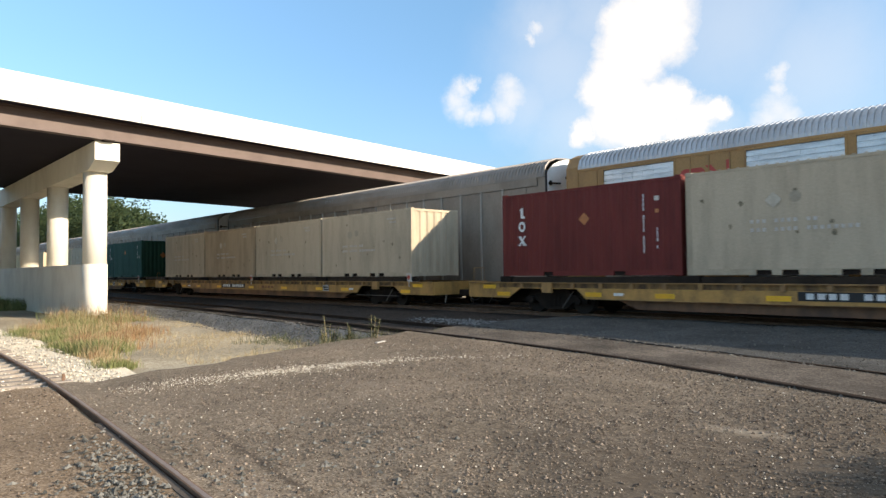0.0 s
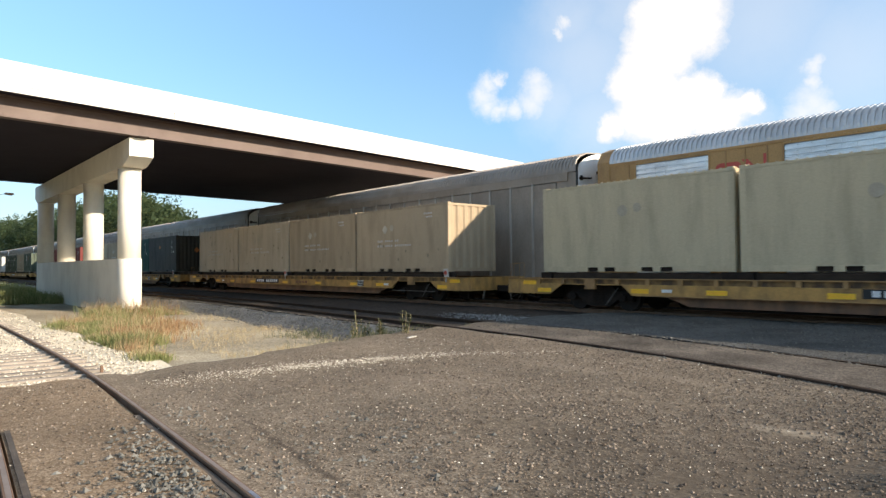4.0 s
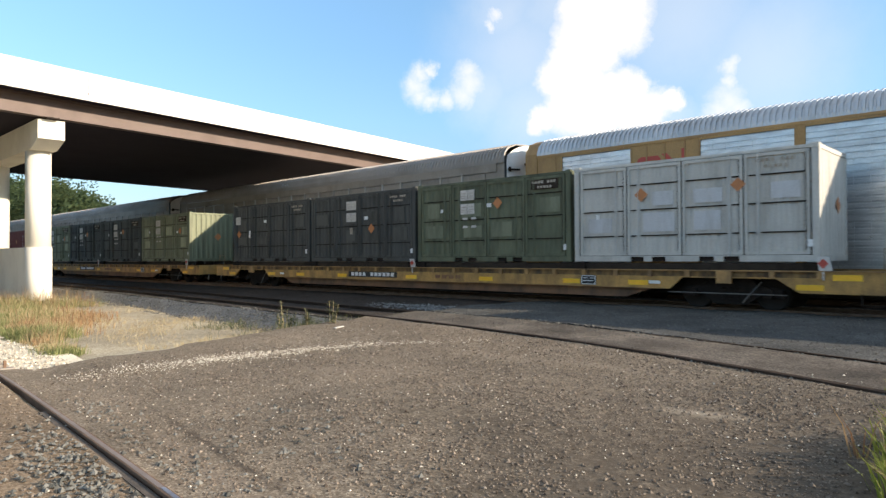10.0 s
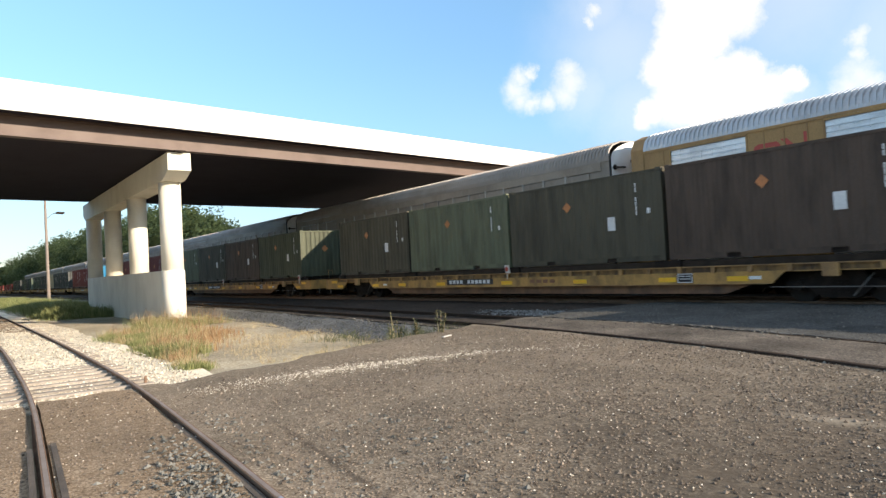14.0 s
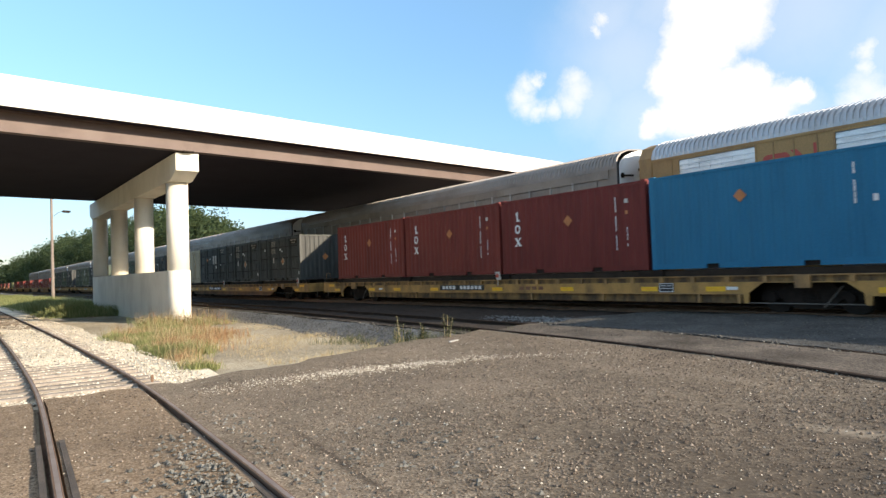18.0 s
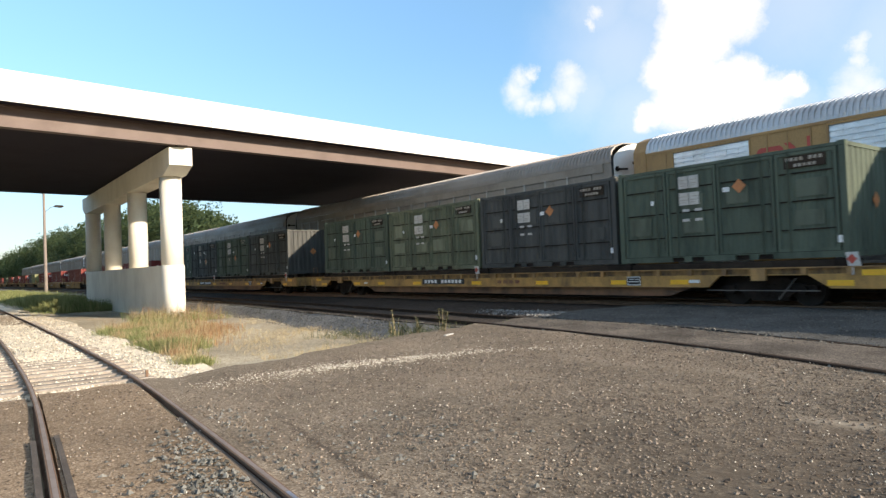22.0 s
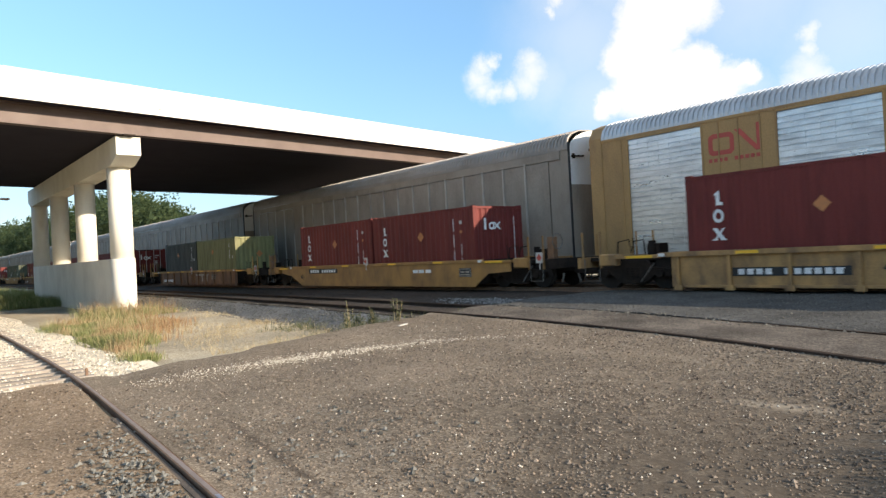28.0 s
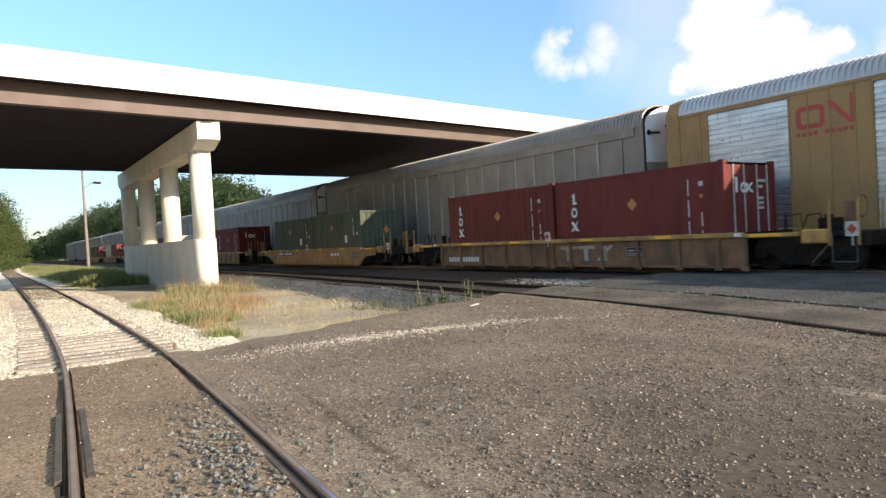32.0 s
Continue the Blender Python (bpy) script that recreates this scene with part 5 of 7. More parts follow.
def coupler(parent, x, sx):
    s = Shape().box(min(x, x + sx * 0.7), max(x, x + sx * 0.7), -0.11, 0.11, 0.40, 0.62, 0.02)
    s.box(min(x + sx * 0.6, x + sx * 0.95), max(x + sx * 0.6, x + sx * 0.95), -0.2, 0.16, 0.38, 0.66, 0.04)
    c = part("coupler", s, UNDER, parent)
    part("air_hose", Shape().path([(x, 0.45, 0.45), (x + sx * 0.3, 0.42, 0.2), (x + sx * 0.65, 0.3, 0.28)], 0.022, 6), BLACK, c)
    part("hose_fitting", Shape().tube((x + sx * 0.25, -1.0, 0.18), (x + sx * 0.32, -1.0, 0.46), 0.03, n=8), BAR, c, "pale metal hose fitting")


def placard(parent, x, y, z, h=0.34, lean=0.0):
    """A white board with a red diamond on a short stake, facing the side."""
    w = h * 0.42
    s = Shape().prism([(x - w + lean, z), (x + w + lean, z), (x + w, z + h), (x - w, z + h)], y - 0.012, y, "y")
    s.box(x - 0.015, x + 0.015, y, y + 0.02, z - 0.2, z + h)
    p = part("placard_board", s, BOARD, parent, "white board with a red diamond")
    c = z + h / 2
    part("placard_diamond", Shape().prism([(x, c - 0.36 * h), (x + 0.34 * h, c), (x, c + 0.36 * h), (x - 0.34 * h, c)], y - 0.018, y - 0.013, "y"), RED, p, "red diamond")


def marks(name, parent, x0, n, y, z, h, w, gap, m=WHITE, label="row of plain white marks"):
    s = Shape()
    x = x0
    for i in range(n):
        if i != 4:
            s.box(x, x + w, y - 0.008, y, z, z + h)
            if i % 3 == 1:
                s.box(x + w * 0.3, x + w * 1.2, y - 0.007, y, z + h * 0.8, z + h)
        x += w + gap
    return part(name, s, m, parent, label, "stuff")


def flatcar(deep=False):
    """An 89-foot low-level flat car; z = 0 at the rail top; deep: the lower girder runs on to the truck openings."""
    c = thing("flat_car", "long weathered yellow flat car loaded with containers", "flat car", group="flat cars of the moving train")
    hl, hw = 13.65, 1.36
    part("deck", Shape().box(-hl, hl, -hw + 0.05, hw - 0.05, 0.72, 0.80), UNDER, c, "dark grimy deck")
    for sy in (-1, 1):
        s = Shape()
        half = [(hl, 0.44), (11.95, 0.44), (11.48, 0.74), (9.36, 0.74), (9.05, 0.46)]
        if deep:
            half = [(hl, 0.44), (11.76, 0.44), (11.74, 0.24), (11.62, 0.24), (11.60, 0.50), (11.26, 0.74), (9.42, 0.74), (9.08, 0.50), (9.05, 0.24), (8.96, 0.24), (8.94, 0.46)]
        lower = [(-x, z) for x, z in half] + half[::-1]
        s.prism([(-hl, 0.765), *lower, (hl, 0.765)], sy * hw - 0.03, sy * hw + 0.03, "y")
        s.box(-hl, -12.3, sy * hw - 0.03, sy * hw + 0.03, 0.765, 0.90)
        s.box(12.3, hl, sy * hw - 0.03, sy * hw + 0.03, 0.765, 0.90)
        sill = part("side_sill", s, YELLOW, c, "scuffed yellow side sill")
        y = sy * (hw + 0.03)
        out = lambda a, b: (min(y + sy * a, y + sy * b), max(y + sy * a, y + sy * b))
        part("top_flange", Shape().box(-hl, hl, *out(-0.10, 0.05), 0.90, 0.925), YELLOW_PALE, sill, "pale worn top edge")
        # the web's dark colour holds the shade below the top edge
        part("shadow_web", Shape().box(-12.3, 12.3, *out(-0.045, -0.025), 0.765, 0.90), YELLOW_GRIME_SHADE, sill, "recessed web under the top edge, grime and shade in its colour")
        part("bottom_flange", Shape().box(-8.93, 8.93, *out(-0.10, 0.02), 0.455, 0.475), YELLOW_PALE, sill)
        if sy > 0:
            continue
        for i in range(27):
            x = -12.35 + i * 0.95
            part("stake_pocket", Shape().box(x - 0.055, x + 0.055, *out(-0.03, 0.04), 0.755, 0.90), YELLOW_PALE, sill)
        for x, z in ((-12.75, 0.72), (-12.15, 0.50), (-8.8, 0.53), (-6.65, 0.53), (-3.9, 0.53), (-0.1, 0.53), (3.2, 0.53), (6.25, 0.53), (8.22, 0.53), (12.15, 0.50), (12.85, 0.72)):
            part("reflector", Shape().box(x - 0.27, x + 0.27, y - 0.008, y - 0.002, z, z + 0.125), YELLOW_BRIGHT, sill, "bright yellow reflective strip")
        for x in (-8.75, -5.2, 1.6, 4.6, 7.75, 8.83) if deep else ():
            part("gusset", Shape().box(x - 0.035, x + 0.035, *out(-0.08, 0.015), 0.24, 0.455), YELLOW_PALE, sill)
        for x in (-7.4, 9.26):
            part("white_patch", Shape().box(x - 0.75, x - 0.45, y - 0.006, y - 0.002, 0.57, 0.65), WHITE, sill, "small white painted patch")
        plate = part("number_panel", Shape().box(-3.5, -0.8, y - 0.010, y - 0.004, 0.55, 0.755), BLACK, sill, "black panel with plain white marks")
        marks("panel_mark", plate, -3.32, 11, y - 0.011, 0.59, 0.13, 0.15, 0.07)
        marks("panel_mark", sill, 1.05, 4, y - 0.003, 0.57, 0.11, 0.2, 0.1, RUST_MARK, "faded rust-red marks")
        plate = part("data_panel", Shape().box(6.56, 7.02, y - 0.010, y - 0.004, 0.50, 0.76), BLACK, sill)
        s = Shape()
        for a, b, z0, z1 in ((6.575, 7.005, 0.51, 0.53), (6.575, 7.005, 0.73, 0.75), (6.575, 6.595, 0.53, 0.73), (6.985, 7.005, 0.53, 0.73), (6.63, 6.78, 0.67, 0.69), (6.83, 6.95, 0.67, 0.69), (6.63, 6.95, 0.60, 0.62)):
            s.box(a, b, y - 0.015, y - 0.011, z0, z1)
        part("panel_mark", s, WHITE, plate, "thin white lines", "stuff")
        for x in (-10.38, 10.38):
            part("jacking_pad", Shape().box(x - 0.17, x + 0.17, *out(0, 0.10), 0.62, 0.91), YELLOW_PALE, sill)
        placard(c, 12.42, y - 0.05, 0.93, 0.30, 0.05)
        placard(c, 0.0, y - 0.05, 0.93, 0.28, 0.06)
    s = Shape()
    for sy in (-1, 1):
        if deep:
            s.box(-8.95, 8.95, sy * 1.29 - 0.02, sy * 1.29 + 0.02, 0.24, 0.48)
        else:
            s.prism([(-8.2, 0.48), (-7.45, 0.21), (7.8, 0.21), (8.6, 0.48)], sy * 1.22 - 0.02, sy * 1.22 + 0.02, "y")
    part("belly_sill", s, YELLOW_GRIME_SHADE if deep else BROWN_WELL, c, "deep yellow centre girder, grime and shade in its colour")
    # added bar, coloured dark to stand for the shaded gap above the deck
    part("riser_beam", Shape().box(-12.45, 12.45, -1.16, -0.95, 0.80, 1.085), DARK_BROWN, c, "added dark bar filling the shaded gap under the containers")
    s = Shape().box(-hl + 0.3, hl - 0.3, -0.38, 0.38, 0.30, 0.72)
    for i in range(5):
        s.box(-6 + i * 3 - 0.05, -6 + i * 3 + 0.05, -1.13, 1.13, 0.45, 0.72)
    part("centre_sill", s, UNDER, c, "sooty centre sill with cross bearers")
    low = 0.25 if deep else 0.38
    part("brake_pipe", Shape().path([(9.0, -1.36, low), (11.7, -1.36, low)], 0.015, 6), BAR, c, "thin pale pipe below the truck opening")
    part("air_tank", Shape().tube((-2.2, 0.75, 0.36), (-0.6, 0.75, 0.36), 0.2, n=14), UNDER, c)
    for sx in (-1, 1):
        part("end_sill", Shape().box(sx * hl - 0.06, sx * hl + 0.06, -hw, hw, 0.45, 0.92), YELLOW, c)
        for sy in (-1, 1):
            s = Shape().path([(sx * (hl - 0.1), sy * (hw + 0.02), 0.46), (sx * (hl - 0.1), sy * (hw + 0.02), 0.22), (sx * (hl - 0.55), sy * (hw + 0.02), 0.22), (sx * (hl - 0.55), sy * (hw + 0.02), 0.46)], 0.018, 6)
            part("corner_step", s, UNDER, c)
            if sx * sy > 0:
                s = Shape().path([(sx * (hl - 0.15), sy * (hw - 0.05), 0.86), (sx * (hl - 0.15), sy * (hw - 0.05), 1.4), (sx * (hl - 0.6), sy * (hw - 0.05), 1.4), (sx * (hl - 0.6), sy * (hw - 0.05), 0.86)], 0.012, 6)
                part("grab_rail", s, YELLOW_PALE, c)
        coupler(c, sx * hl, sx)
        truck(c, sx * 10.38)
    for k in range(4):
        for q in (-2.9, 2.9):
            x = 9.29 - k * 6.19 + q
            for sy in (-1,):
                part("pedestal", Shape().box(x - 0.2, x + 0.2, sy * 1.15 - 0.12, sy * 1.15 + 0.12, 0.80, 1.105), UNDER, c, "black container pedestal")
    return c


def painted(parent, text, size, x, y, z, material, label):
    cu = bpy.data.curves.new("painted_number", "FONT")
    cu.body, cu.size, cu.extrude = text, size, 0.003
    cu.materials.append(material)
    t = new("painted_number", cu)
    t.parent, t.matrix_basis = parent, pose(x, y, z, 90, 0, 0)
    tagged(t, label)


def wellcar(style):
    """A 40-foot well car: style 0 ribbed ochre, 1 smooth tapered ochre, 2 ribbed brown."""
    m = (YELLOW_PALE, ORANGE_WELL, BROWN_WELL)[style]
    top = (YELLOW_PALE, ORANGE_WELL, YELLOW)[style]
    c = thing("well_car", ("ribbed dirty ochre", "smooth-sided ochre", "ribbed dark brown")[style] + " well car carrying two short containers", "well car", group="well cars of the moving train")
    hl, hw, wl = 9.45, 1.50, 6.35
    for sy in (-1, 1):
        y = sy * hw
        s = Shape()
        if style == 1:
            s.prism([(-wl - 1.3, 0.93), (-wl - 1.3, 0.66), (-wl - 0.3, 0.52), (-wl + 0.7, 0.06), (wl, 0.06), (wl + 0.65, 0.50), (wl + 1.7, 0.56), (wl + 1.7, 0.93)], y - 0.02, y + 0.02, "y")
        else:
            s.prism([(-wl - 0.1, 0.90), (-wl - 0.1, 0.10), (wl + 0.5, 0.10), (wl + 0.5, 0.90)], y - 0.02, y + 0.02, "y")
        side = part("well_side", s, m, c)
        yy = y + sy * 0.02
        out = lambda a, b: (min(yy + sy * a, yy + sy * b), max(yy + sy * a, yy + sy * b))
        part("top_chord", Shape().box(-wl - 0.4, wl + 0.4, *out(-0.1, 0.09 if style != 1 else 0.03), 0.855, 0.975, 0.012), top, side)
        for sx in (-1, 1):
            a, b = sorted((sx * (wl + 0.4), sx * (wl + 1.75)))
            part("end_chord", Shape().box(a, b, *out(-0.1, 0.06), 0.84, 0.93, 0.01), top, side)
            if sy < 0:
                q = sx * (wl + 1.0)
                part("reflector", Shape().box(q - 0.4, q + 0.4, yy - 0.068, yy - 0.062, 0.85, 0.92), YELLOW_BRIGHT, side, "bright yellow reflective strip")
                q = sx * (wl + 0.32)
                part("white_patch", Shape().box(q - 0.09, q + 0.09, yy - 0.098 if style != 1 else yy - 0.036, yy - 0.092 if style != 1 else yy - 0.031, 0.875, 0.955), WHITE, side, "small white painted patch")
        if style != 1:
            part("bottom_chord", Shape().box(-wl, wl + 0.45, *out(-0.06, 0.04), 0.09, 0.15), m, side)
            for x in () if sy > 0 else (-6.25, -4.95, -3.6, -2.25, -0.95, -0.16, 0.16, 0.95, 2.25, 3.6, 4.95, 6.1, 6.8):
                s = Shape().box(x - 0.04, x + 0.04, *out(0, 0.075), 0.15, 0.86)
                s.box(x - 0.10, x + 0.10, *out(0, 0.085), 0.03, 0.15)
                part("side_rib", s, m, side)
        if sy < 0:
            face = yy - (0.092 if style != 1 else 0.032)
            for x in (-4.5, -1.7, 1.7, 4.5):
                part("reflector", Shape().box(x - 0.26, x + 0.26, face - 0.006, face, 0.885, 0.955), YELLOW_BRIGHT, side, "bright yellow reflective strip")
            z = (0.36, 0.62, 0.25)[style]
            if style == 2:
                marks("panel_mark", side, -5.8, 11, yy, z, 0.17, 0.12, 0.06)
            else:
                plate = part("number_panel", Shape().box(-4.9, -2.4, yy - 0.012, yy - 0.004, z, z + 0.2), BLACK, side, "black panel with plain white marks")
                marks("panel_mark", plate, -4.75, 11, yy - 0.013, z + 0.035, 0.13, 0.14, 0.065)
            if style == 0:
                painted(side, "40", 0.5, -1.85, yy - 0.006, 0.36, BLACK, "black painted number 40")
                marks("panel_mark", side, 1.3, 6, yy, 0.45, 0.14, 0.16, 0.07, RUST_MARK, "faded rust-red marks")
            elif style == 1:
                painted(side, "40", 0.34, -5.75, yy - 0.006, 0.36, BLACK, "black painted number 40")
                for x in (3.0, 3.35, 3.75):
                    part("logo_piece", Shape().box(x, x + 0.3, yy - 0.006, yy, 0.56, 0.68), WHITE, side, "plain white painted bar")
            else:
                for k, x in enumerate((0.5, 1.25, 2.0)):
                    s = Shape().box(x + 0.25, x + 0.42, yy - 0.008, yy, 0.28, 0.72)
                    if k < 2:
                        s.box(x, x + 0.7, yy - 0.007, yy, 0.64, 0.74)
                    else:
                        s.prism([(x, 0.28), (x + 0.16, 0.28), (x + 0.68, 0.74), (x + 0.52, 0.74)], yy - 0.009, yy, "y")
                    part("logo_piece", s, FADED, side, "faded white painted shape")
            px = (4.1, 5.6, 3.15)[style]
            plate = part("data_panel", Shape().box(px, px + 0.62, yy - 0.012, yy - 0.004, 0.40, 0.70), BLACK, side)
            s = Shape()
            for a, b, z0, z1 in ((0.02, 0.60, 0.42, 0.44), (0.02, 0.60, 0.66, 0.68), (0.02, 0.04, 0.44, 0.66), (0.58, 0.60, 0.44, 0.66), (0.09, 0.28, 0.54, 0.60), (0.34, 0.53, 0.54, 0.60), (0.09, 0.53, 0.47, 0.50)):
                s.box(px + a, px + b, yy - 0.018, yy - 0.013, z0, z1)
            part("panel_mark", s, FADED, plate, "thin pale lines", "stuff")
            placard(c, 0.0, yy - 0.1, 0.93, 0.30, 0.05)
    part("well_floor", Shape().box(-wl, wl, -hw + 0.03, hw - 0.03, 0.12, 0.20), UNDER, c)
    for sx in (-1, 1):
        s = Shape().box(min(sx * wl, sx * (wl + 0.1)), max(sx * wl, sx * (wl + 0.1)), -hw + 0.03, hw - 0.03, 0.15, 0.95)
        part("well_bulkhead", s, UNDER, c, "sooty well end")
        s = Shape().box(min(sx * wl, sx * hl), max(sx * wl, sx * hl), -0.9, 0.9, 0.78, 0.88)
        s.box(min(sx * (wl + 0.1), sx * hl), max(sx * (wl + 0.1), sx * hl), -0.35, 0.35, 0.5, 0.78)
        part("end_platform", s, UNDER, c, "grimy end platform")
        part("end_sill", Shape().box(sx * hl - 0.07, sx * hl + 0.07, -1.35, 1.35, 0.6, 0.9), UNDER if sx > 0 else m, c)
        for sy in (-1, 1):
            y = sy * 1.36
            for q in (0.15, 0.75):
                part("hand_post", Shape().box(sx * (hl - q) - 0.025, sx * (hl - q) + 0.025, y - 0.02, y + 0.02, 0.60, 1.62), top, c)
            s = Shape().path([(sx * (hl - 0.2), y, 0.88), (sx * (hl - 0.2), y, 0.24), (sx * (hl - 0.7), y, 0.24), (sx * (hl - 0.7), y, 0.88)], 0.014, 6)
            part("corner_step", s, BAR, c)
            if sy < 0:
                s = Shape().path([(sx * (wl + 1.35), y + 0.1, 0.93), (sx * (wl + 1.35), y + 0.1, 1.4)], 0.016, 6)
                part("stanchion", s, UNDER, c)
                q = sx * (wl + 2.05)
                part("step_bracket", Shape().box(q - 0.28, q + 0.28, y - 0.12, y + 0.12, 0.66, 0.98, 0.03), top, c, "dirty ochre bracket at the car end")
        x = sx * (hl - 1.5)
        s = Shape().path([(x - 0.45, -1.0, 0.88), (x - 0.4, -1.0, 1.3), (x - 0.05, -1.0, 1.36), (x, -1.0, 1.0), (x + 0.1, -1.0, 1.3), (x + 0.4, -1.0, 1.34), (x + 0.45, -1.0, 0.88)], 0.02, 6)
        part("looped_hose", s, UNDER, c, "dark looped air hose")
        s = Shape().box(x - 0.2, x + 0.2, 0.1, 0.6, 0.88, 1.22, 0.02)
        part("valve_box", s, UNDER, c)
        part("valve_cap", Shape().tube((x + 0.35, -0.5, 0.88), (x + 0.35, -0.5, 1.3), 0.1, n=10), UNDER, c)
        if sx > 0:
            part("brake_stand", Shape().box(hl - 0.9, hl - 0.65, -0.3, -0.05, 0.88, 1.6, 0.02), BROWN_WELL, c, "rusty brown brake housing")
            n = 16
            ring = [(hl - 0.55, -0.18 + 0.25 * math.cos(i * math.tau / n), 1.45 + 0.25 * math.sin(i * math.tau / n)) for i in range(n + 1)]
            part("brake_wheel", Shape().path(ring, 0.016, 6), BAR, c)
            placard(c, hl - 0.25, -1.44, 0.80, 0.32, 0.0)
        coupler(c, sx * hl, sx)
        truck(c, sx * 7.9, 0.42)
    return c


# ---- the moving train ----
MOVING = []
FLATS = [
    ("pale", "pale", "palew", "tex"), ("pale", "palew", "tan", "pale"), ("teal", "teal", "palew", "cream"), ("cream", "cream", "cream", "cream"),
    ("tan", "tan", "pale", "pale"), ("drab", "teal", "tan", "cream"), ("tex", "tex", "tex", "pslateb"), ("pgreen", "ptan", "pmoss", "pmoss"),
    ("pwhite", "psage", "qslate", "lslate"), ("preed", "pslate", "pslate", "preed"), ("tex", "tex", "texr", "olive"), ("rust", "olive", "sage", "olive"),
    ("moss", "rust", "olive", "sage"), ("tex", "navy", "tex", "texr"), ("cyan", "tex", "texr", "texr"), ("aslate", "aslate", "bslate", "pcream"),
    ("aslate", "aslate", "agreen", "pgreen"), ("pgreen", "pslate", "psage", "pgreenb"), ("pslate", "qgreen", "aslate", "pgreen"),
]
WELLS = [
    (0, "tex", "tex"), (1, "tex", "tex"), (0, "texr", "tex"), (0, "tex", "tex"), (1, "tex", "tex"), (2, "khaki", "drab"), (0, "texd", "tex"), (2, "texd", "tex"), (2, "texd", "tex"),
    (1, "moss", "moss"), (0, "tex", "tex"), (2, "white", "tex"), (1, "cream", "texr"), (0, "texr", "pale"), (1, "tex", "moss"),
]
FRONT, PITCH, WELL_FRONT, WELL_PITCH = 10.63, 29.17, -545.4, 20.09


def build_train():
    first = {}

    def car(kind, make, x):
        m = pose(x, MAIN_Y, RAIL_Z)
        if kind not in first:
            first[kind] = make()
            first[kind].matrix_basis = m
            ob = first[kind]
        else:
            ob = copy_thing(first[kind], m)
        MOVING.append((ob, x, RAIL_Z))
    for k, load in enumerate(FLATS):
        x = FRONT - k * PITCH - 12.375
        deep = k == 14
        car("deep" if deep else "flat", lambda: flatcar(deep), x)
        for i, kind in enumerate(load):
            xc = x + 9.29 - i * 6.19
            MOVING.append((container(kind, pose(xc, MAIN_Y, RAIL_Z + 1.108)), xc, RAIL_Z + 1.108))
    for k, (style, a, b) in enumerate(WELLS):
        x = WELL_FRONT - k * WELL_PITCH - 6.17
        car("well" + str(style), lambda: wellcar(style), x)
        for i, kind in enumerate((a, b)):
            xc = x + 3.10 - i * 6.2
            MOVING.append((container(kind, pose(xc, MAIN_Y, RAIL_Z + 0.26)), xc, RAIL_Z + 0.26))


# ---- standing rack cars ----
def rack_roof(c, x0, x1, m, period=0.165):
    prof = [(-1.53, 5.06), (-1.52, 5.22), (-1.43, 5.45), (-1.22, 5.64), (-0.8, 5.79), (0, 5.86), (0.8, 5.79), (1.22, 5.64), (1.43, 5.45), (1.52, 5.22), (1.53, 5.06)]
    s = Shape()
    n = round((x1 - x0) / period)
    rows = []
    for i in range(n):
        a = x0 + (x1 - x0) * i / n
        p = (x1 - x0) / n
        for d, k in ((0.0, 0.0), (0.34, 0.0), (0.44, 0.042), (0.90, 0.042)):
            rows.append([(a + d * p, y * (1 + k * 0.6 * min(1, max(0, (z - 5.06) / 0.3))), z + k * min(1, max(0, (z - 5.06) / 0.3))) for y, z in prof])
    rows.append([(x1, y, z) for y, z in prof])
    s.sheet(rows)
    return part("roof", s, m, c, "corrugated curved steel roof")


def rack_base(c, hl, m):
    for sy in (-1, 1):
        s = Shape()
        s.prism([(-hl, 0.95), (-hl, 0.70), (-9, 0.66), (-7.8, 0.40), (7.8, 0.40), (9, 0.66), (hl, 0.70), (hl, 0.95)], sy * 1.45 - 0.03, sy * 1.45 + 0.03, "y")
        part("side_sill", s, m, c)
    part("deck", Shape().box(-hl, hl, -1.4, 1.4, 0.8, 0.9), UNDER, c)
    part("centre_sill", Shape().box(-hl, hl, -0.35, 0.35, 0.35, 0.8), UNDER, c)
    for sx in (-1, 1):
        coupler(c, sx * hl, sx)
        truck(c, sx * 10.0)


def rack_end(c, x, sx, top, low):
    """Curved end doors in two leaves: an upper and a lower field on each."""
    for sy in (-1, 1):
        for z0, z1, m in ((0.95, 3.75, low), (3.75, 5.78, top)):
            s = Shape()
            rows = []
            for z in (z0, z1) if z1 < 5 else (z0, 5.1, 5.35, 5.55, 5.68, z1):
                w = 1.47 if z <= 5.1 else math.sqrt(max(0.03, 1 - ((z - 5.1) / 0.72) ** 2)) * 1.47
                rows.append([(x + sx * (0.22 - 0.22 * (abs(y) / 1.47) ** 2), sy * y, z) for y in (0.015, 0.4 * w, 0.75 * w, w)])
            s.sheet(rows)
            d = part("end_door", s, m, c, "upper field of the curved end door, sunlit white on grey racks" if z1 > 5 else "lower field of the end door, shade tone on grey racks")
        s = Shape()
        s.tube((x + sx * 0.03, sy * 1.40, 4.80), (x + sx * 0.26, sy * 0.95, 4.80), 0.035, n=8)
        s.box(x + sx * 0.05 - 0.04, x + sx * 0.05 + 0.04, min(sy * 1.26, sy * 1.36), max(sy * 1.26, sy * 1.36), 4.72, 4.90)
        part("corner_latch", s, UNDER, d, "dark latch bar across the corner")
        part("door_latch", Shape().box(x + sx * 0.16, x + sx * 0.26, min(sy * 0.1, sy * 0.55), max(sy * 0.1, sy * 0.55), 5.0, 5.1, 0.01), UNDER, d)


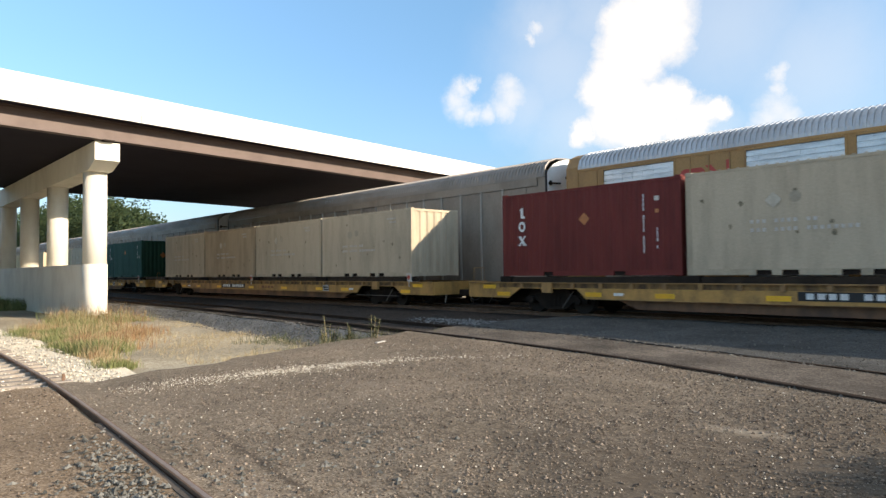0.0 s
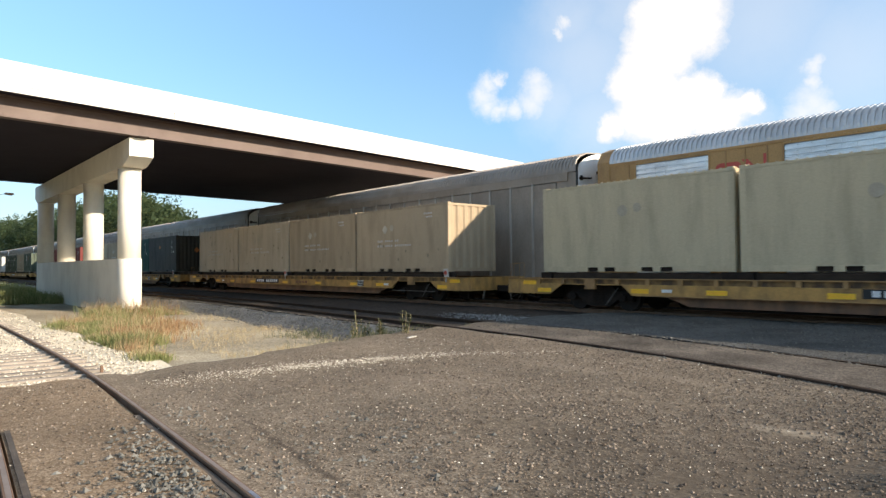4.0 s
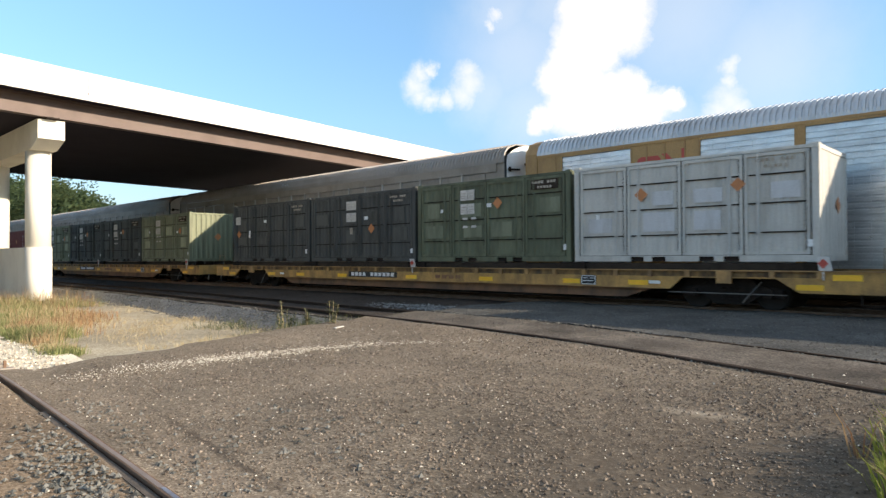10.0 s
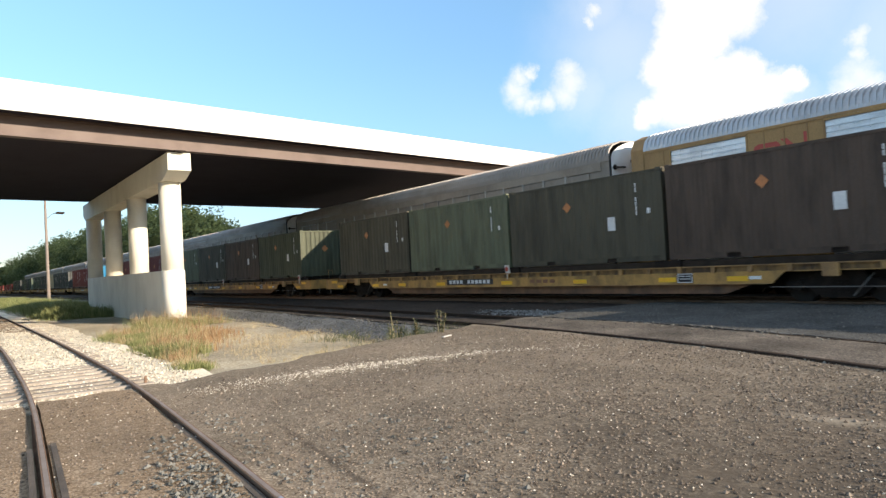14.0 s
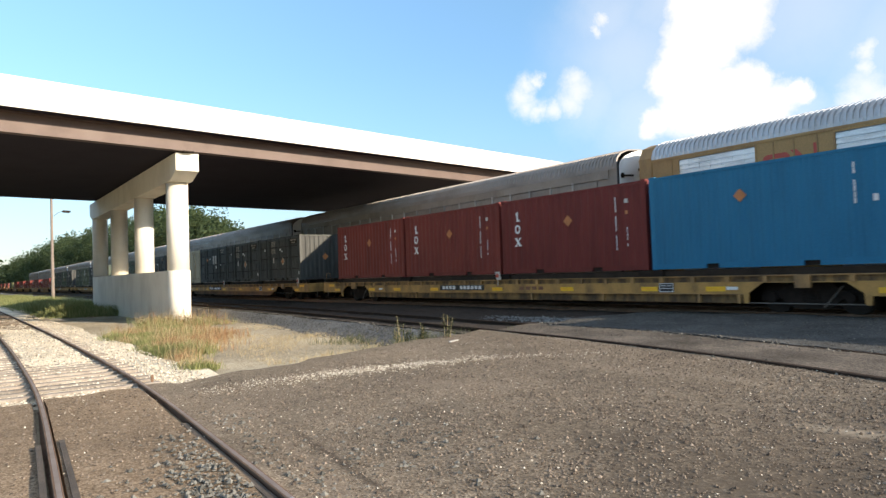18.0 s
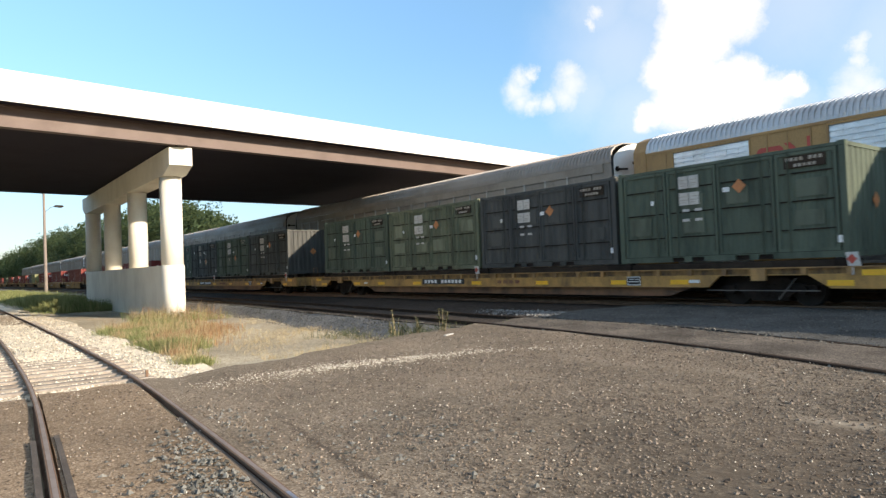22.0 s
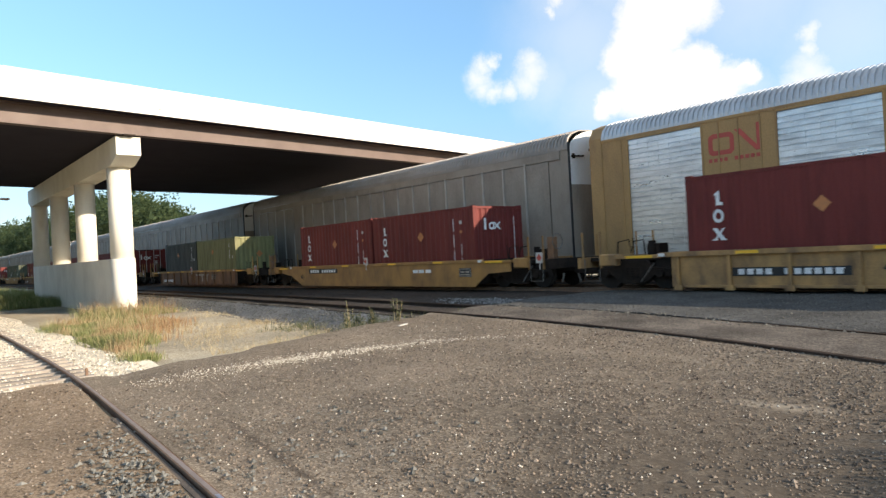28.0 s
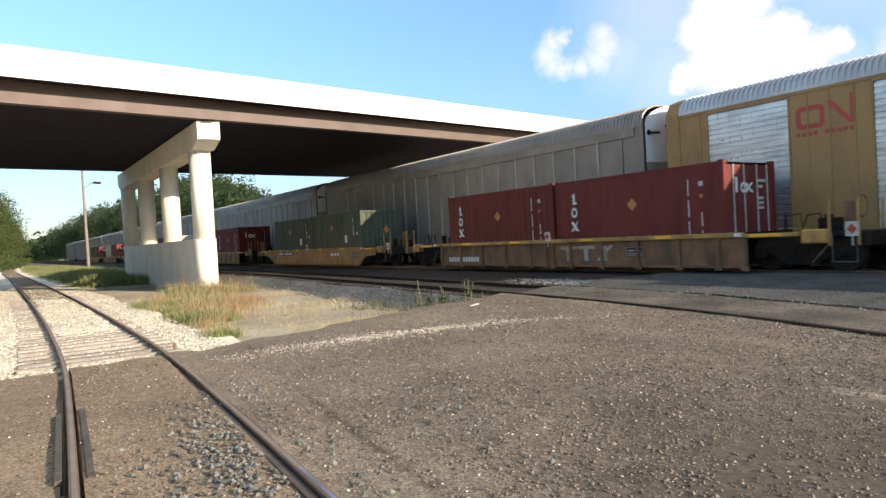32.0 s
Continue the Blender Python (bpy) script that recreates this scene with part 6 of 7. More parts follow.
def grey_rack(x_right):
    hl = 13.75
    c = thing("rack_car", "dull grey enclosed car carrier with ribbed sides", "rack car", pose(x_right - hl, RACK_Y, RAIL_Z - 0.2), group="rack cars standing behind")
    rack_base(c, hl, RACK_GREY)
    rack_roof(c, -hl + 0.1, hl - 0.1, ROOF_GREY)
    for sy in (-1, 1):
        y = sy * 1.50
        pmesh = rmesh = None
        if sy > 0:
            part("far_side", Shape().box(-hl + 1.05, hl - 1.05, y - 0.03, y, 0.95, 4.76), RACK_GREY, c)
        for i in range(21 if sy < 0 else 0):
            a = -hl + 1.05 + i * (2 * hl - 2.1) / 21
            b = -hl + 1.05 + (i + 1) * (2 * hl - 2.1) / 21
            w = b - a
            if pmesh is None:
                s = Shape()
                s.box(0.03, w - 0.03, min(y, y - sy * 0.03), max(y, y - sy * 0.03), 0.95, 4.72)
                for z in (1.9, 2.85, 3.8):
                    s.box(0.03, w - 0.03, min(y, y + sy * 0.004), max(y, y + sy * 0.004), z, z + 0.02)
                pmesh = part("side_panel", s, RACK_GREY, c, at=pose(a, 0, 0)).data
                s = Shape().box(-0.045, 0.045, min(y - sy * 0.02, y + sy * 0.05), max(y - sy * 0.02, y + sy * 0.05), 0.95, 4.78)
                rmesh = part("side_post", s, POST, c, at=pose(a, 0, 0)).data
            else:
                part("side_panel", pmesh, RACK_GREY, c, at=pose(a, 0, 0))
                part("side_post", rmesh, POST, c, at=pose(a, 0, 0))
        part("top_rail", Shape().box(-hl + 0.5, hl - 0.5, min(y - sy * 0.04, y + sy * 0.03), max(y - sy * 0.04, y + sy * 0.03), 4.74, 5.05), RACK_GREY, c)
        for sx in (-1, 1):
            s = Shape().prism([(sx * (hl - 1.05), 0.95), (sx * (hl - 0.06), 0.95), (sx * (hl - 0.06), 5.02), (sx * (hl - 0.35), 5.08), (sx * (hl - 1.05), 5.08)], min(y - sy * 0.06, y - sy * 0.02), max(y - sy * 0.06, y - sy * 0.02), "y")
            d = part("corner_door", s, RACK_GREY, c)
            part("door_seal", Shape().box(sx * (hl - 0.08) - 0.03, sx * (hl - 0.08) + 0.03, min(y - sy * 0.05, y + sy * 0.01), max(y - sy * 0.05, y + sy * 0.01), 0.95, 5.3), BLACK, d)
    for sx in (-1, 1):
        # white above, grey below: sun on the door's upper part is painted in
        rack_end(c, sx * (hl - 0.06), sx, DOOR_WHITE, RACK_GREY)
    part("roof_repair", Shape().sheet([[(x, y - 0.0, z + 0.05) for y, z in ((-1.52, 5.1), (-1.47, 5.35), (-1.25, 5.54), (-0.85, 5.73))] for x in (-1.6, -0.9)]), ZINC_ROOF, c, "paler roof sheet")
    return c


def yellow_rack(x_left):
    hl = 13.9
    c = thing("rack_car", "yellow enclosed car carrier with galvanised side panels and a red mark", "rack car", pose(x_left + hl, RACK_Y, RAIL_Z - 0.2), group="rack cars standing behind")
    rack_base(c, hl, YELLOW)
    rack_roof(c, -hl + 0.5, hl - 0.5, ZINC_ROOF)
    fields = [(1.55, 4.22), (6.45, 9.10), (9.32, 11.98), (12.2, 15.6), (15.82, 18.5), (18.72, 21.35), (23.6, 26.25)]
    for sy in (-1, 1):
        y = sy * 1.51
        last, skins = 0.02, []
        for a, b in fields + [(2 * hl - 0.02, 0)]:
            skins.append(part("yellow_skin", Shape().box(-hl + last, -hl + a, min(y, y - sy * 0.04), max(y, y - sy * 0.04), 0.95, 5.08), RACK_YELLOW, c))
            last = b
        skin = skins[1]
        part("eave_rail", Shape().box(-hl + 0.5, hl - 0.5, min(y, y + sy * 0.025), max(y, y + sy * 0.025), 5.035, 5.12), RACK_YELLOW, c)
        for a, b in fields:
            s = Shape()
            z, nn = 1.06, 24
            prof = []
            for k in range(nn):
                q = z + k * 3.9 / nn
                prof += [(q, 0.0), (q + 0.095, 0.0), (q + 0.11, -0.022), (q + 0.145, -0.022)]
            prof.append((4.96, 0.0))
            s.sheet([[(-hl + x, y + sy * (d - 0.01), q) for q, d in prof] for x in (a, b)])
            p = part("zinc_panel", s, ZINC, c, "silvery galvanised perforated panel")
            s = Shape()
            for k in range(1, 7):
                q = -hl + a + (b - a) * k / 7
                s.box(q - 0.004, q + 0.004, min(y - sy * 0.03, y - sy * 0.004), max(y - sy * 0.03, y - sy * 0.004), 1.06, 4.96)
            for q in (2.35, 3.65):
                s.box(-hl + a, -hl + b, min(y - sy * 0.03, y - sy * 0.002), max(y - sy * 0.03, y - sy * 0.002), q, q + 0.16)
            part("panel_seam", s, ZINC, p, "vertical seams and flat bands", "stuff")
            for x in (a, b):
                part("panel_strap", Shape().box(-hl + x - 0.03, -hl + x + 0.03, min(y, y + sy * 0.015), max(y, y + sy * 0.015), 1.0, 4.99), RACK_YELLOW, p)
            part("panel_header", Shape().box(-hl + a, -hl + b, min(y - sy * 0.04, y + sy * 0.02), max(y - sy * 0.04, y + sy * 0.02), 4.97, 5.03), RACK_YELLOW, p)
            part("panel_footer", Shape().box(-hl + a, -hl + b, min(y - sy * 0.04, y + sy * 0.02), max(y - sy * 0.04, y + sy * 0.02), 0.95, 1.05), RACK_YELLOW, p)
        for x in (0.5, 1.3, 4.75, 5.35, 6.0, 22.0, 22.8, 26.8, 27.4):
            part("skin_rib", Shape().box(-hl + x - 0.02, -hl + x + 0.02, min(y, y + sy * 0.018), max(y, y + sy * 0.018), 0.95, 5.0), RACK_YELLOW, skin)
        if sy < 0:
            # red ribbon mark and a row of small shapes under it
            yy = y - 0.003
            x0, z0 = -hl + 4.62, 3.98
            x0, wide = -hl + 4.42, 0.80
            ring = [(0.0, 0.14), (0.04, 0.05), (0.14, 0.0), (wide - 0.1, 0.0), (wide, 0.10), (wide, 0.56), (wide - 0.1, 0.66), (0.14, 0.66), (0.04, 0.61), (0.0, 0.52), (0.0, 0.14)]
            inner = [(0.14, 0.20), (0.16, 0.16), (0.20, 0.14), (wide - 0.16, 0.14), (wide - 0.13, 0.17), (wide - 0.13, 0.49), (wide - 0.16, 0.52), (0.20, 0.52), (0.16, 0.50), (0.14, 0.46), (0.14, 0.20)]
            s = Shape().sheet([[(x0 + p, yy - 0.004, z0 + q) for p, q in o] for o in (ring, inner)])
            part("logo_piece", s, RED, skin, "red painted ribbon")
            part("logo_piece", Shape().prism([(x0 + wide + 0.02, z0 + 0.70), (x0 + wide + 0.20, z0 + 0.70), (x0 + 1.60, z0 + 0.0), (x0 + 1.44, z0 + 0.0)], yy - 0.006, yy, "y"), RED, skin, "red painted diagonal")
            part("logo_piece", Shape().box(x0 + 1.47, x0 + 1.60, yy - 0.005, yy, z0, z0 + 0.80), RED, skin, "red painted bar")
            marks("logo_mark", skin, x0 + 0.0, 10, yy, 3.78, 0.11, 0.105, 0.055, RED, "row of plain red marks")
    for sx in (-1, 1):
        rack_end(c, sx * (hl - 0.02), sx, RACK_YELLOW, RACK_YELLOW)
        s = Shape()
        for sy in (-1, 1):
            s.prism([(sy * 1.54, 0.95), (sy * 1.54, 5.2), (sy * 1.3, 5.6), (sy * 0.8, 5.78), (0, 5.86), (0, 5.70), (sy * 0.7, 5.62), (sy * 1.15, 5.45), (sy * 1.36, 5.1), (sy * 1.36, 0.95)], sx * hl - 0.5 * sx, sx * hl, "x")
        part("end_frame", s, RACK_YELLOW, c, "yellow end arch")
    return c


def build_racks():
    yellow_rack(-14.45)
    g = grey_rack(-15.35)
    for i in range(1, 8):
        copy_thing(g, pose(-15.35 - 13.75 - i * 29.0, RACK_Y, RAIL_Z - 0.2))


build_train()
build_racks()

# ---- plants and loose stone ----
def blades(points, height, spread, rnd, width=0.012, bend=0.5):
    s = Shape()
    for x, y, z, *tall in points:
        for _ in range(rnd.randint(5, 9)):
            a, h = rnd.uniform(0, math.tau), height * (tall[0] if tall else 1) * rnd.uniform(0.35, 1.2)
            r, lean = rnd.uniform(0, spread), rnd.uniform(0.05, bend) * h
            bx, by = x + r * math.cos(a), y + r * math.sin(a)
            d = rnd.uniform(0, math.tau)
            w = width * rnd.uniform(0.7, 1.6)
            px, py = -math.sin(d) * w, math.cos(d) * w
            tx, ty = math.cos(a) * lean, math.sin(a) * lean
            s.add([(bx - px, by - py, z - 0.03), (bx + px, by + py, z - 0.03), (bx + px * 0.7 + tx * 0.4, by + py * 0.7 + ty * 0.4, z + h * 0.6), (bx - px * 0.7 + tx * 0.4, by - py * 0.7 + ty * 0.4, z + h * 0.6), (bx + tx, by + ty, z + h)],
                  [(0, 1, 2, 3), (3, 2, 4)])
    return s


def build_grass():
    rnd = random.Random(5)
    kinds = {"dry": [], "green": [], "red": []}
    for _ in range(4800):
        x = rnd.uniform(-29, -13.6)
        lo = 3.9 + 0.35 * wobble(x, 2, 0.6) + max(0, (-x - 24) * 0.05)
        hi = 4.4 + min(3.4, (-14.6 - x) * 0.5)
        y = rnd.triangular(lo - 0.15, hi + 0.5, lo + 0.35)
        inside = min(1.0, (y - lo + 0.2) / 0.5, (hi + 0.5 - y) / 1.2, (-13.4 - x) / 1.2)
        dense = inside + 0.9 * wobble(x, y, 1.1) + 0.5 * wobble(x, y, 3.3)
        if dense < rnd.uniform(0.0, 0.9) or (x < -25 and y < 4.9 + 0.35 * (-25 - x)):
            continue
        near = max(0.0, 1 - math.hypot(x + 29.0, (y - 7.2) * 1.6) / 5.0)
        tall = min(2.1, (0.3 + 0.55 * max(0, dense)) * (0.75 + 0.8 * max(0, wobble(x, y, 0.9) + 0.5 * wobble(x, y, 2.7))) + 1.5 * near * rnd.random() + (0.25 if -18.5 < x < -14.5 and y > 5 else 0))
        mixv = wobble(x, y, 0.35) + 0.7 * wobble(x, y, 1.3) + 0.35 * (y - 5.0) / 2 + (x + 19) * 0.05 + 0.08 + rnd.gauss(0, 0.2)
        kinds["green" if mixv < -0.05 else "red" if mixv > 0.42 else "dry"].append((x, y, land(x, y) - 0.03, tall))
    for _ in range(620):
        # tall clumps round the rounded end of the pier wall
        a, r = rnd.uniform(-2.6, 0.7), rnd.gauss(0.95, 0.28)
        x, y = -30.3 + 2.4 * r * math.cos(a) + 0.8, 8.1 + 1.25 * r * math.sin(a)
        if wobble(x, y, 1.4) > rnd.uniform(-0.6, 0.4) and math.hypot(x + 30.47, y - 8.14) > 0.55 and not (x < -30.47 and abs(y - 8.14) < 0.55):
            kinds[rnd.choice(("green", "green", "dry", "red"))].append((x, y, land(x, y) - 0.03, rnd.uniform(0.7, 2.0)))
    tagged(part("dry_grass", blades(kinds["dry"], 0.32, 0.22, rnd, 0.005, 0.6), GRASS_DRY, kind="stuff"), "straw-yellow dry grass at the pier foot", "grass")
    tagged(part("green_grass", blades(kinds["green"], 0.26, 0.24, rnd, 0.0055, 0.7), GRASS_GREEN, kind="stuff"), "green grass tufts at the pier foot", "grass")
    tagged(part("red_grass", blades(kinds["red"], 0.44, 0.22, rnd, 0.005, 0.5), GRASS_RED, kind="stuff"), "red-brown seed grass at the pier foot", "grass")
    pts = []
    for _ in range(4200):
        x, y = rnd.uniform(-29, -12.3), rnd.uniform(5.4, 10.4)
        d = wobble(x, y, 0.45) + 0.4 * wobble(x, y, 1.6)
        if d > rnd.uniform(-0.3, 0.5):
            pts.append((x, y, land(x, y) - 0.05, rnd.choice((0.5, 0.7, 0.8, 1.6))))
    tagged(part("thin_straw", blades(pts[::2], 0.085, 0.3, rnd, 0.0035, 1.2), STRAW, kind="stuff"), "thin short straw on bare soil", "grass")
    tagged(part("brown_straw", blades(pts[1::2], 0.085, 0.3, rnd, 0.0035, 1.2), GRASS_DRY, kind="stuff"), "thin orange-brown straw on bare soil", "grass")
    pts = []
    for _ in range(330):
        x = rnd.uniform(-16.5, -11.2)
        y = 8.7 + (x + 14) * 0.02 + rnd.gauss(0, 0.5)
        if wobble(x, y, 0.8) > 0.0:
            pts.append((x, y, land(x, y) - 0.03, rnd.uniform(0.4, 1.2)))
    tagged(part("siding_grass", blades(pts, 0.22, 0.2, rnd, 0.004, 0.6), WEED_LEAF, kind="stuff"), "thin green weeds along the siding", "grass")
    far = []
    for _ in range(8200):
        x = -rnd.uniform(41, 150)
        d = rnd.triangular(1.8, 8.4, 4.5)
        y = smooth_line(SPUR, x) + d
        far.append((x, y, land(x, y) - 0.02, min(1.2, max(0.25, 0.8 + 0.9 * wobble(x, y, 0.22) + 0.4 * wobble(x, y, 0.9) - (0.5 if d < 2.6 else 0)))))
    tagged(part("verge_grass", blades(far, 0.55, 0.5, rnd, 0.016, 0.8), GRASS_GREEN, kind="stuff"), "rough green verge grass", "grass")
    left = []
    for _ in range(4200):
        x = -rnd.uniform(26, 130)
        y = smooth_line(SPUR, x) - rnd.uniform(4.4, 13)
        left.append((x, y, -0.3))
    tagged(part("bank_grass", blades(left, 0.55, 0.5, rnd, 0.016, 0.8), GRASS_GREEN, kind="stuff"), "rough green grass in front of the wood", "grass")
    for x, y, n, h in ((-0.80, 5.5, 150, 0.30), (-0.86, 6.2, 190, 0.34), (-0.92, 6.8, 70, 0.26), (-1.15, 8.2, 12, 0.24)):
        tuft = thing("grass_tuft", "bushy yellow-green tuft with dry stems at the crossing edge", "grass", group="tufts at the crossing edge")
        for name, m, k in (("green_grass", GRASS_BRIGHT, n), ("dry_grass", GRASS_RED, n // 5), ("straw", GRASS_DRY, n // 5)):
            pts = [(x + rnd.gauss(0.10, 0.13), y + rnd.gauss(0, 0.30), ground(y), rnd.uniform(0.4, 1.15)) for _ in range(k)]
            part(name, blades(pts, h, 0.1, rnd, 0.008, 0.9), m, tuft, kind="stuff")


def weed(x, y, h, seed):
    rnd = random.Random(seed)
    w = thing("weed", "tall dry weed beside the rails", "weed", pose(x, y, land(x, y) - 0.07), group="weeds beside the siding")
    s, leaf = Shape(), Shape()
    for k in range(3):
        a, r = rnd.uniform(0, math.tau), rnd.uniform(0.0, 0.15)
        top = h * rnd.uniform(0.7, 1.0)
        p, q = (r * math.cos(a), r * math.sin(a), 0), (2.0 * r * math.cos(a), 2.0 * r * math.sin(a), top)
        s.tube(p, q, 0.010, 0.004, 5)
        for i in range(26):
            t = 0.15 + 0.85 * i / 26
            c = Vector(p).lerp(Vector(q), t)
            d = rnd.uniform(0, math.tau)
            l = 0.14 * (1.25 - t) + 0.03
            u = Vector((math.cos(d), math.sin(d), rnd.uniform(0.1, 0.8))) * l
            n2 = Vector((-math.sin(d), math.cos(d), 0)) * 0.018
            leaf.add([c, c + u * 0.5 + n2, c + u, c + u * 0.5 - n2], [(0, 1, 2, 3)])
    part("stem", s, GRASS_DRY, w)
    part("leaves", leaf, WEED_LEAF, w)


def stones(name, m, label, points, size, seed):
    rnd = random.Random(seed)
    s = Shape()
    base = [(1, 0, 0), (-0.9, 0.2, 0), (0.1, 1, 0.05), (0, -0.95, 0), (0.1, 0.1, 0.8), (0, 0, -0.5)]
    faces = [(0, 2, 4), (2, 1, 4), (1, 3, 4), (3, 0, 4), (2, 0, 5), (1, 2, 5), (3, 1, 5), (0, 3, 5)]
    for x, y, z in points:
        r, a = size * rnd.uniform(0.45, 1.5) ** 1.3, rnd.uniform(0, math.tau)
        ca, sa = math.cos(a), math.sin(a)
        v = []
        for p, q, t in base:
            p, q, t = p * rnd.uniform(0.7, 1.2), q * rnd.uniform(0.6, 1.1), t * rnd.uniform(0.6, 1.1)
            v.append((x + r * (p * ca - q * sa), y + r * (p * sa + q * ca), z + r * t))
        s.add(v, faces)
    tagged(part(name, s, m, kind="stuff"), label, "stones")


def build_stones():
    rnd = random.Random(11)
    top = lambda x, y: crossing_z(x, y) + 0.003
    pts = []
    for _ in range(60000):
        x = -11.6 + 12.5 * rnd.random() ** 0.7
        y = 2.2 + rnd.random() ** 0.95 * 7.2
        if smooth_line(SPUR, x) + 0.9 < y < smooth_line(SIDING, x) - 0.9 and wobble(x, y, 1.2) + 0.5 * wobble(x, y, 4.0) > -0.25 and not (x > -1.2 and y > 5):
            pts.append((x, y, top(x, y)))
    stones("loose_gravel", STONE_BROWN, "loose brown-grey gravel on the crossing", pts, 0.0086, 1)
    pts = []
    for _ in range(13000):
        x, y = -11.4 + 11.6 * rnd.random() ** 0.8, 2.2 + rnd.random() ** 0.85 * 7.4
        if smooth_line(SPUR, x) + 0.9 < y < smooth_line(SIDING, x) - 0.95 and wobble(x, y, 0.7) + 0.6 * wobble(x, y, 2.4) > rnd.uniform(-0.7, 0.5):
            pts.append((x, y, top(x, y)))
    stones("coarse_gravel", STONE_BROWN, "coarser loose stones pressed into the crossing", pts, 0.0160, 12)
    pts = []
    for _ in range(4500):
        x, y = -11.2 + 10.4 * rnd.random(), rnd.uniform(10.2, 16.0)
        if y > smooth_line(SIDING, x) + 0.75 or abs(y - smooth_line(SIDING, x)) < 0.5:
            pts.append((x, y, top(x, y)))
    stones("track_gravel", STONE_DARK, "gravel strewn over the old asphalt between the tracks", pts, 0.014, 13)
    pts = []
    for _ in range(900):
        x = rnd.uniform(-11.2, -0.9)
        off = rnd.choice((-0.88, -0.75, 0.55, 0.71))
        if wobble(x, off * 9, 1.3) > rnd.uniform(-0.35, 0.25):
            y = smooth_line(SIDING, x) + off + rnd.gauss(0, 0.035)
            pts.append((x, y, crossing_z(x, y) - 0.005))
    stones("rail_gravel", STONE_DARK, "gravel crumbled into the flangeways of the siding", pts, 0.024, 14)
    pts = []
    for _ in range(2600):
        y = rnd.triangular(2.9, 8.9, 5.5)
        x = lerp([(2.9, -10.75), (4.4, -10.35), (5.4, -9.87), (6.4, -9.65), (7.5, -8.9), (8.2, -8.0), (8.9, -6.6)], y) + rnd.gauss(0, 0.13 + 0.22 * rnd.random()) + 0.2 * wobble(3, y, 0.9)
        pts.append((x, y, top(x, y)))
    for _ in range(1000):
        x, y = rnd.uniform(-11, -1), rnd.uniform(2.2, 9)
        pts.append((x, y, top(x, y)))
    for _ in range(160):
        x, y = rnd.uniform(-11.5, -4), smooth_line(SPUR, -8) + rnd.uniform(-2.5, 0.5)
        pts.append((x, y, crossing_z(x, y) + 0.004))
    stones("white_gravel", STONE_WHITE, "scattered white stone chips", pts, 0.0098, 2)
    pts = []
    for _ in range(950):
        x = rnd.triangular(-8.0, -2.6, -5.0)
        y = smooth_line(SPUR, x) + 0.62 - abs(rnd.gauss(0, 0.45)) * min(1, max(0.05, (x + 9.0) / 3))
        pts.append((x, y, crossing_z(x, y) + rnd.uniform(0, 0.02)))
    for _ in range(260):
        x = rnd.uniform(-9, -1)
        y = smooth_line(SPUR, x) + 0.95 + abs(rnd.gauss(0, 0.25))
        pts.append((x, y, top(x, y)))
    for _ in range(160):
        x, y = rnd.gauss(-5.6, 0.8), rnd.gauss(3.6, 0.5)
        pts.append((x, y, top(x, y)))
    stones("track_ballast", STONE_MID, "grey crushed stone between the rails", pts, 0.024, 3)
    pts = []
    for _ in range(3800):
        x = rnd.uniform(-11.4, -1.5)
        y = smooth_line(SPUR, x) + (rnd.uniform(-0.6, 0.62) if rnd.random() < 0.55 else -0.85 - 4.0 * rnd.random() ** 1.5)
        pts.append((x, y, crossing_z(x, y) + 0.004))
    stones("dirt_gravel", STONE_BROWN, "small brown gravel in the dirt round the rails", pts, 0.013, 8)
    pts = []
    for _ in range(19000):
        x = -11.6 - 32 * rnd.random() ** 1.5
        d = rnd.uniform(-4.4, 2.0)
        y = smooth_line(SPUR, x) + d
        pts.append((x, y, between_rails(x, d) - 0.285 + 0.018 * wobble(x, y, 0.8) + 0.05 * min(1, max(0, (-d - 1.6) / 1.5))))
    stones("pale_stones", STONE_PALE, "pale crushed stones along the spur track", pts, 0.022, 4)
    pts = []
    for _ in range(4200):
        x = -11.4 - 32 * rnd.random() ** 1.3
        d = rnd.uniform(1.25, 2.4)
        y = smooth_line(SIDING, x) - d
        pts.append((x, y, max(land(x, y) - 0.05, 0.03 - 0.36 * min(1, max(0, d - 1.35) / 0.75) + 0.03 * wobble(x, y, 1.5)) + 0.012))
    stones("shoulder_ballast", STONE_DARK, "grey ballast stones on the track shoulder", pts, 0.023, 6)
    pts = []
    for _ in range(1300):
        x, y = rnd.triangular(-15.5, -10.9, -12.4), rnd.gauss(13.1, 0.38)
        pts.append((x, y, 0.05 + 0.05 * max(0, 1 - abs(y - 13.1) / 0.6) * rnd.random()))
    stones("spilled_ballast", STONE_GREY, "heap of clean grey ballast beside the main track", pts, 0.027, 15)
    d = part("paper_scrap", Shape().box(-0.035, 0.035, -0.12, 0.12, 0, 0.02, 0.006), BOARD, at=pose(-10.9, 8.35, 0.03, 4, 0, 8))
    tagged(d, "small white scrap lying on the asphalt", "litter")


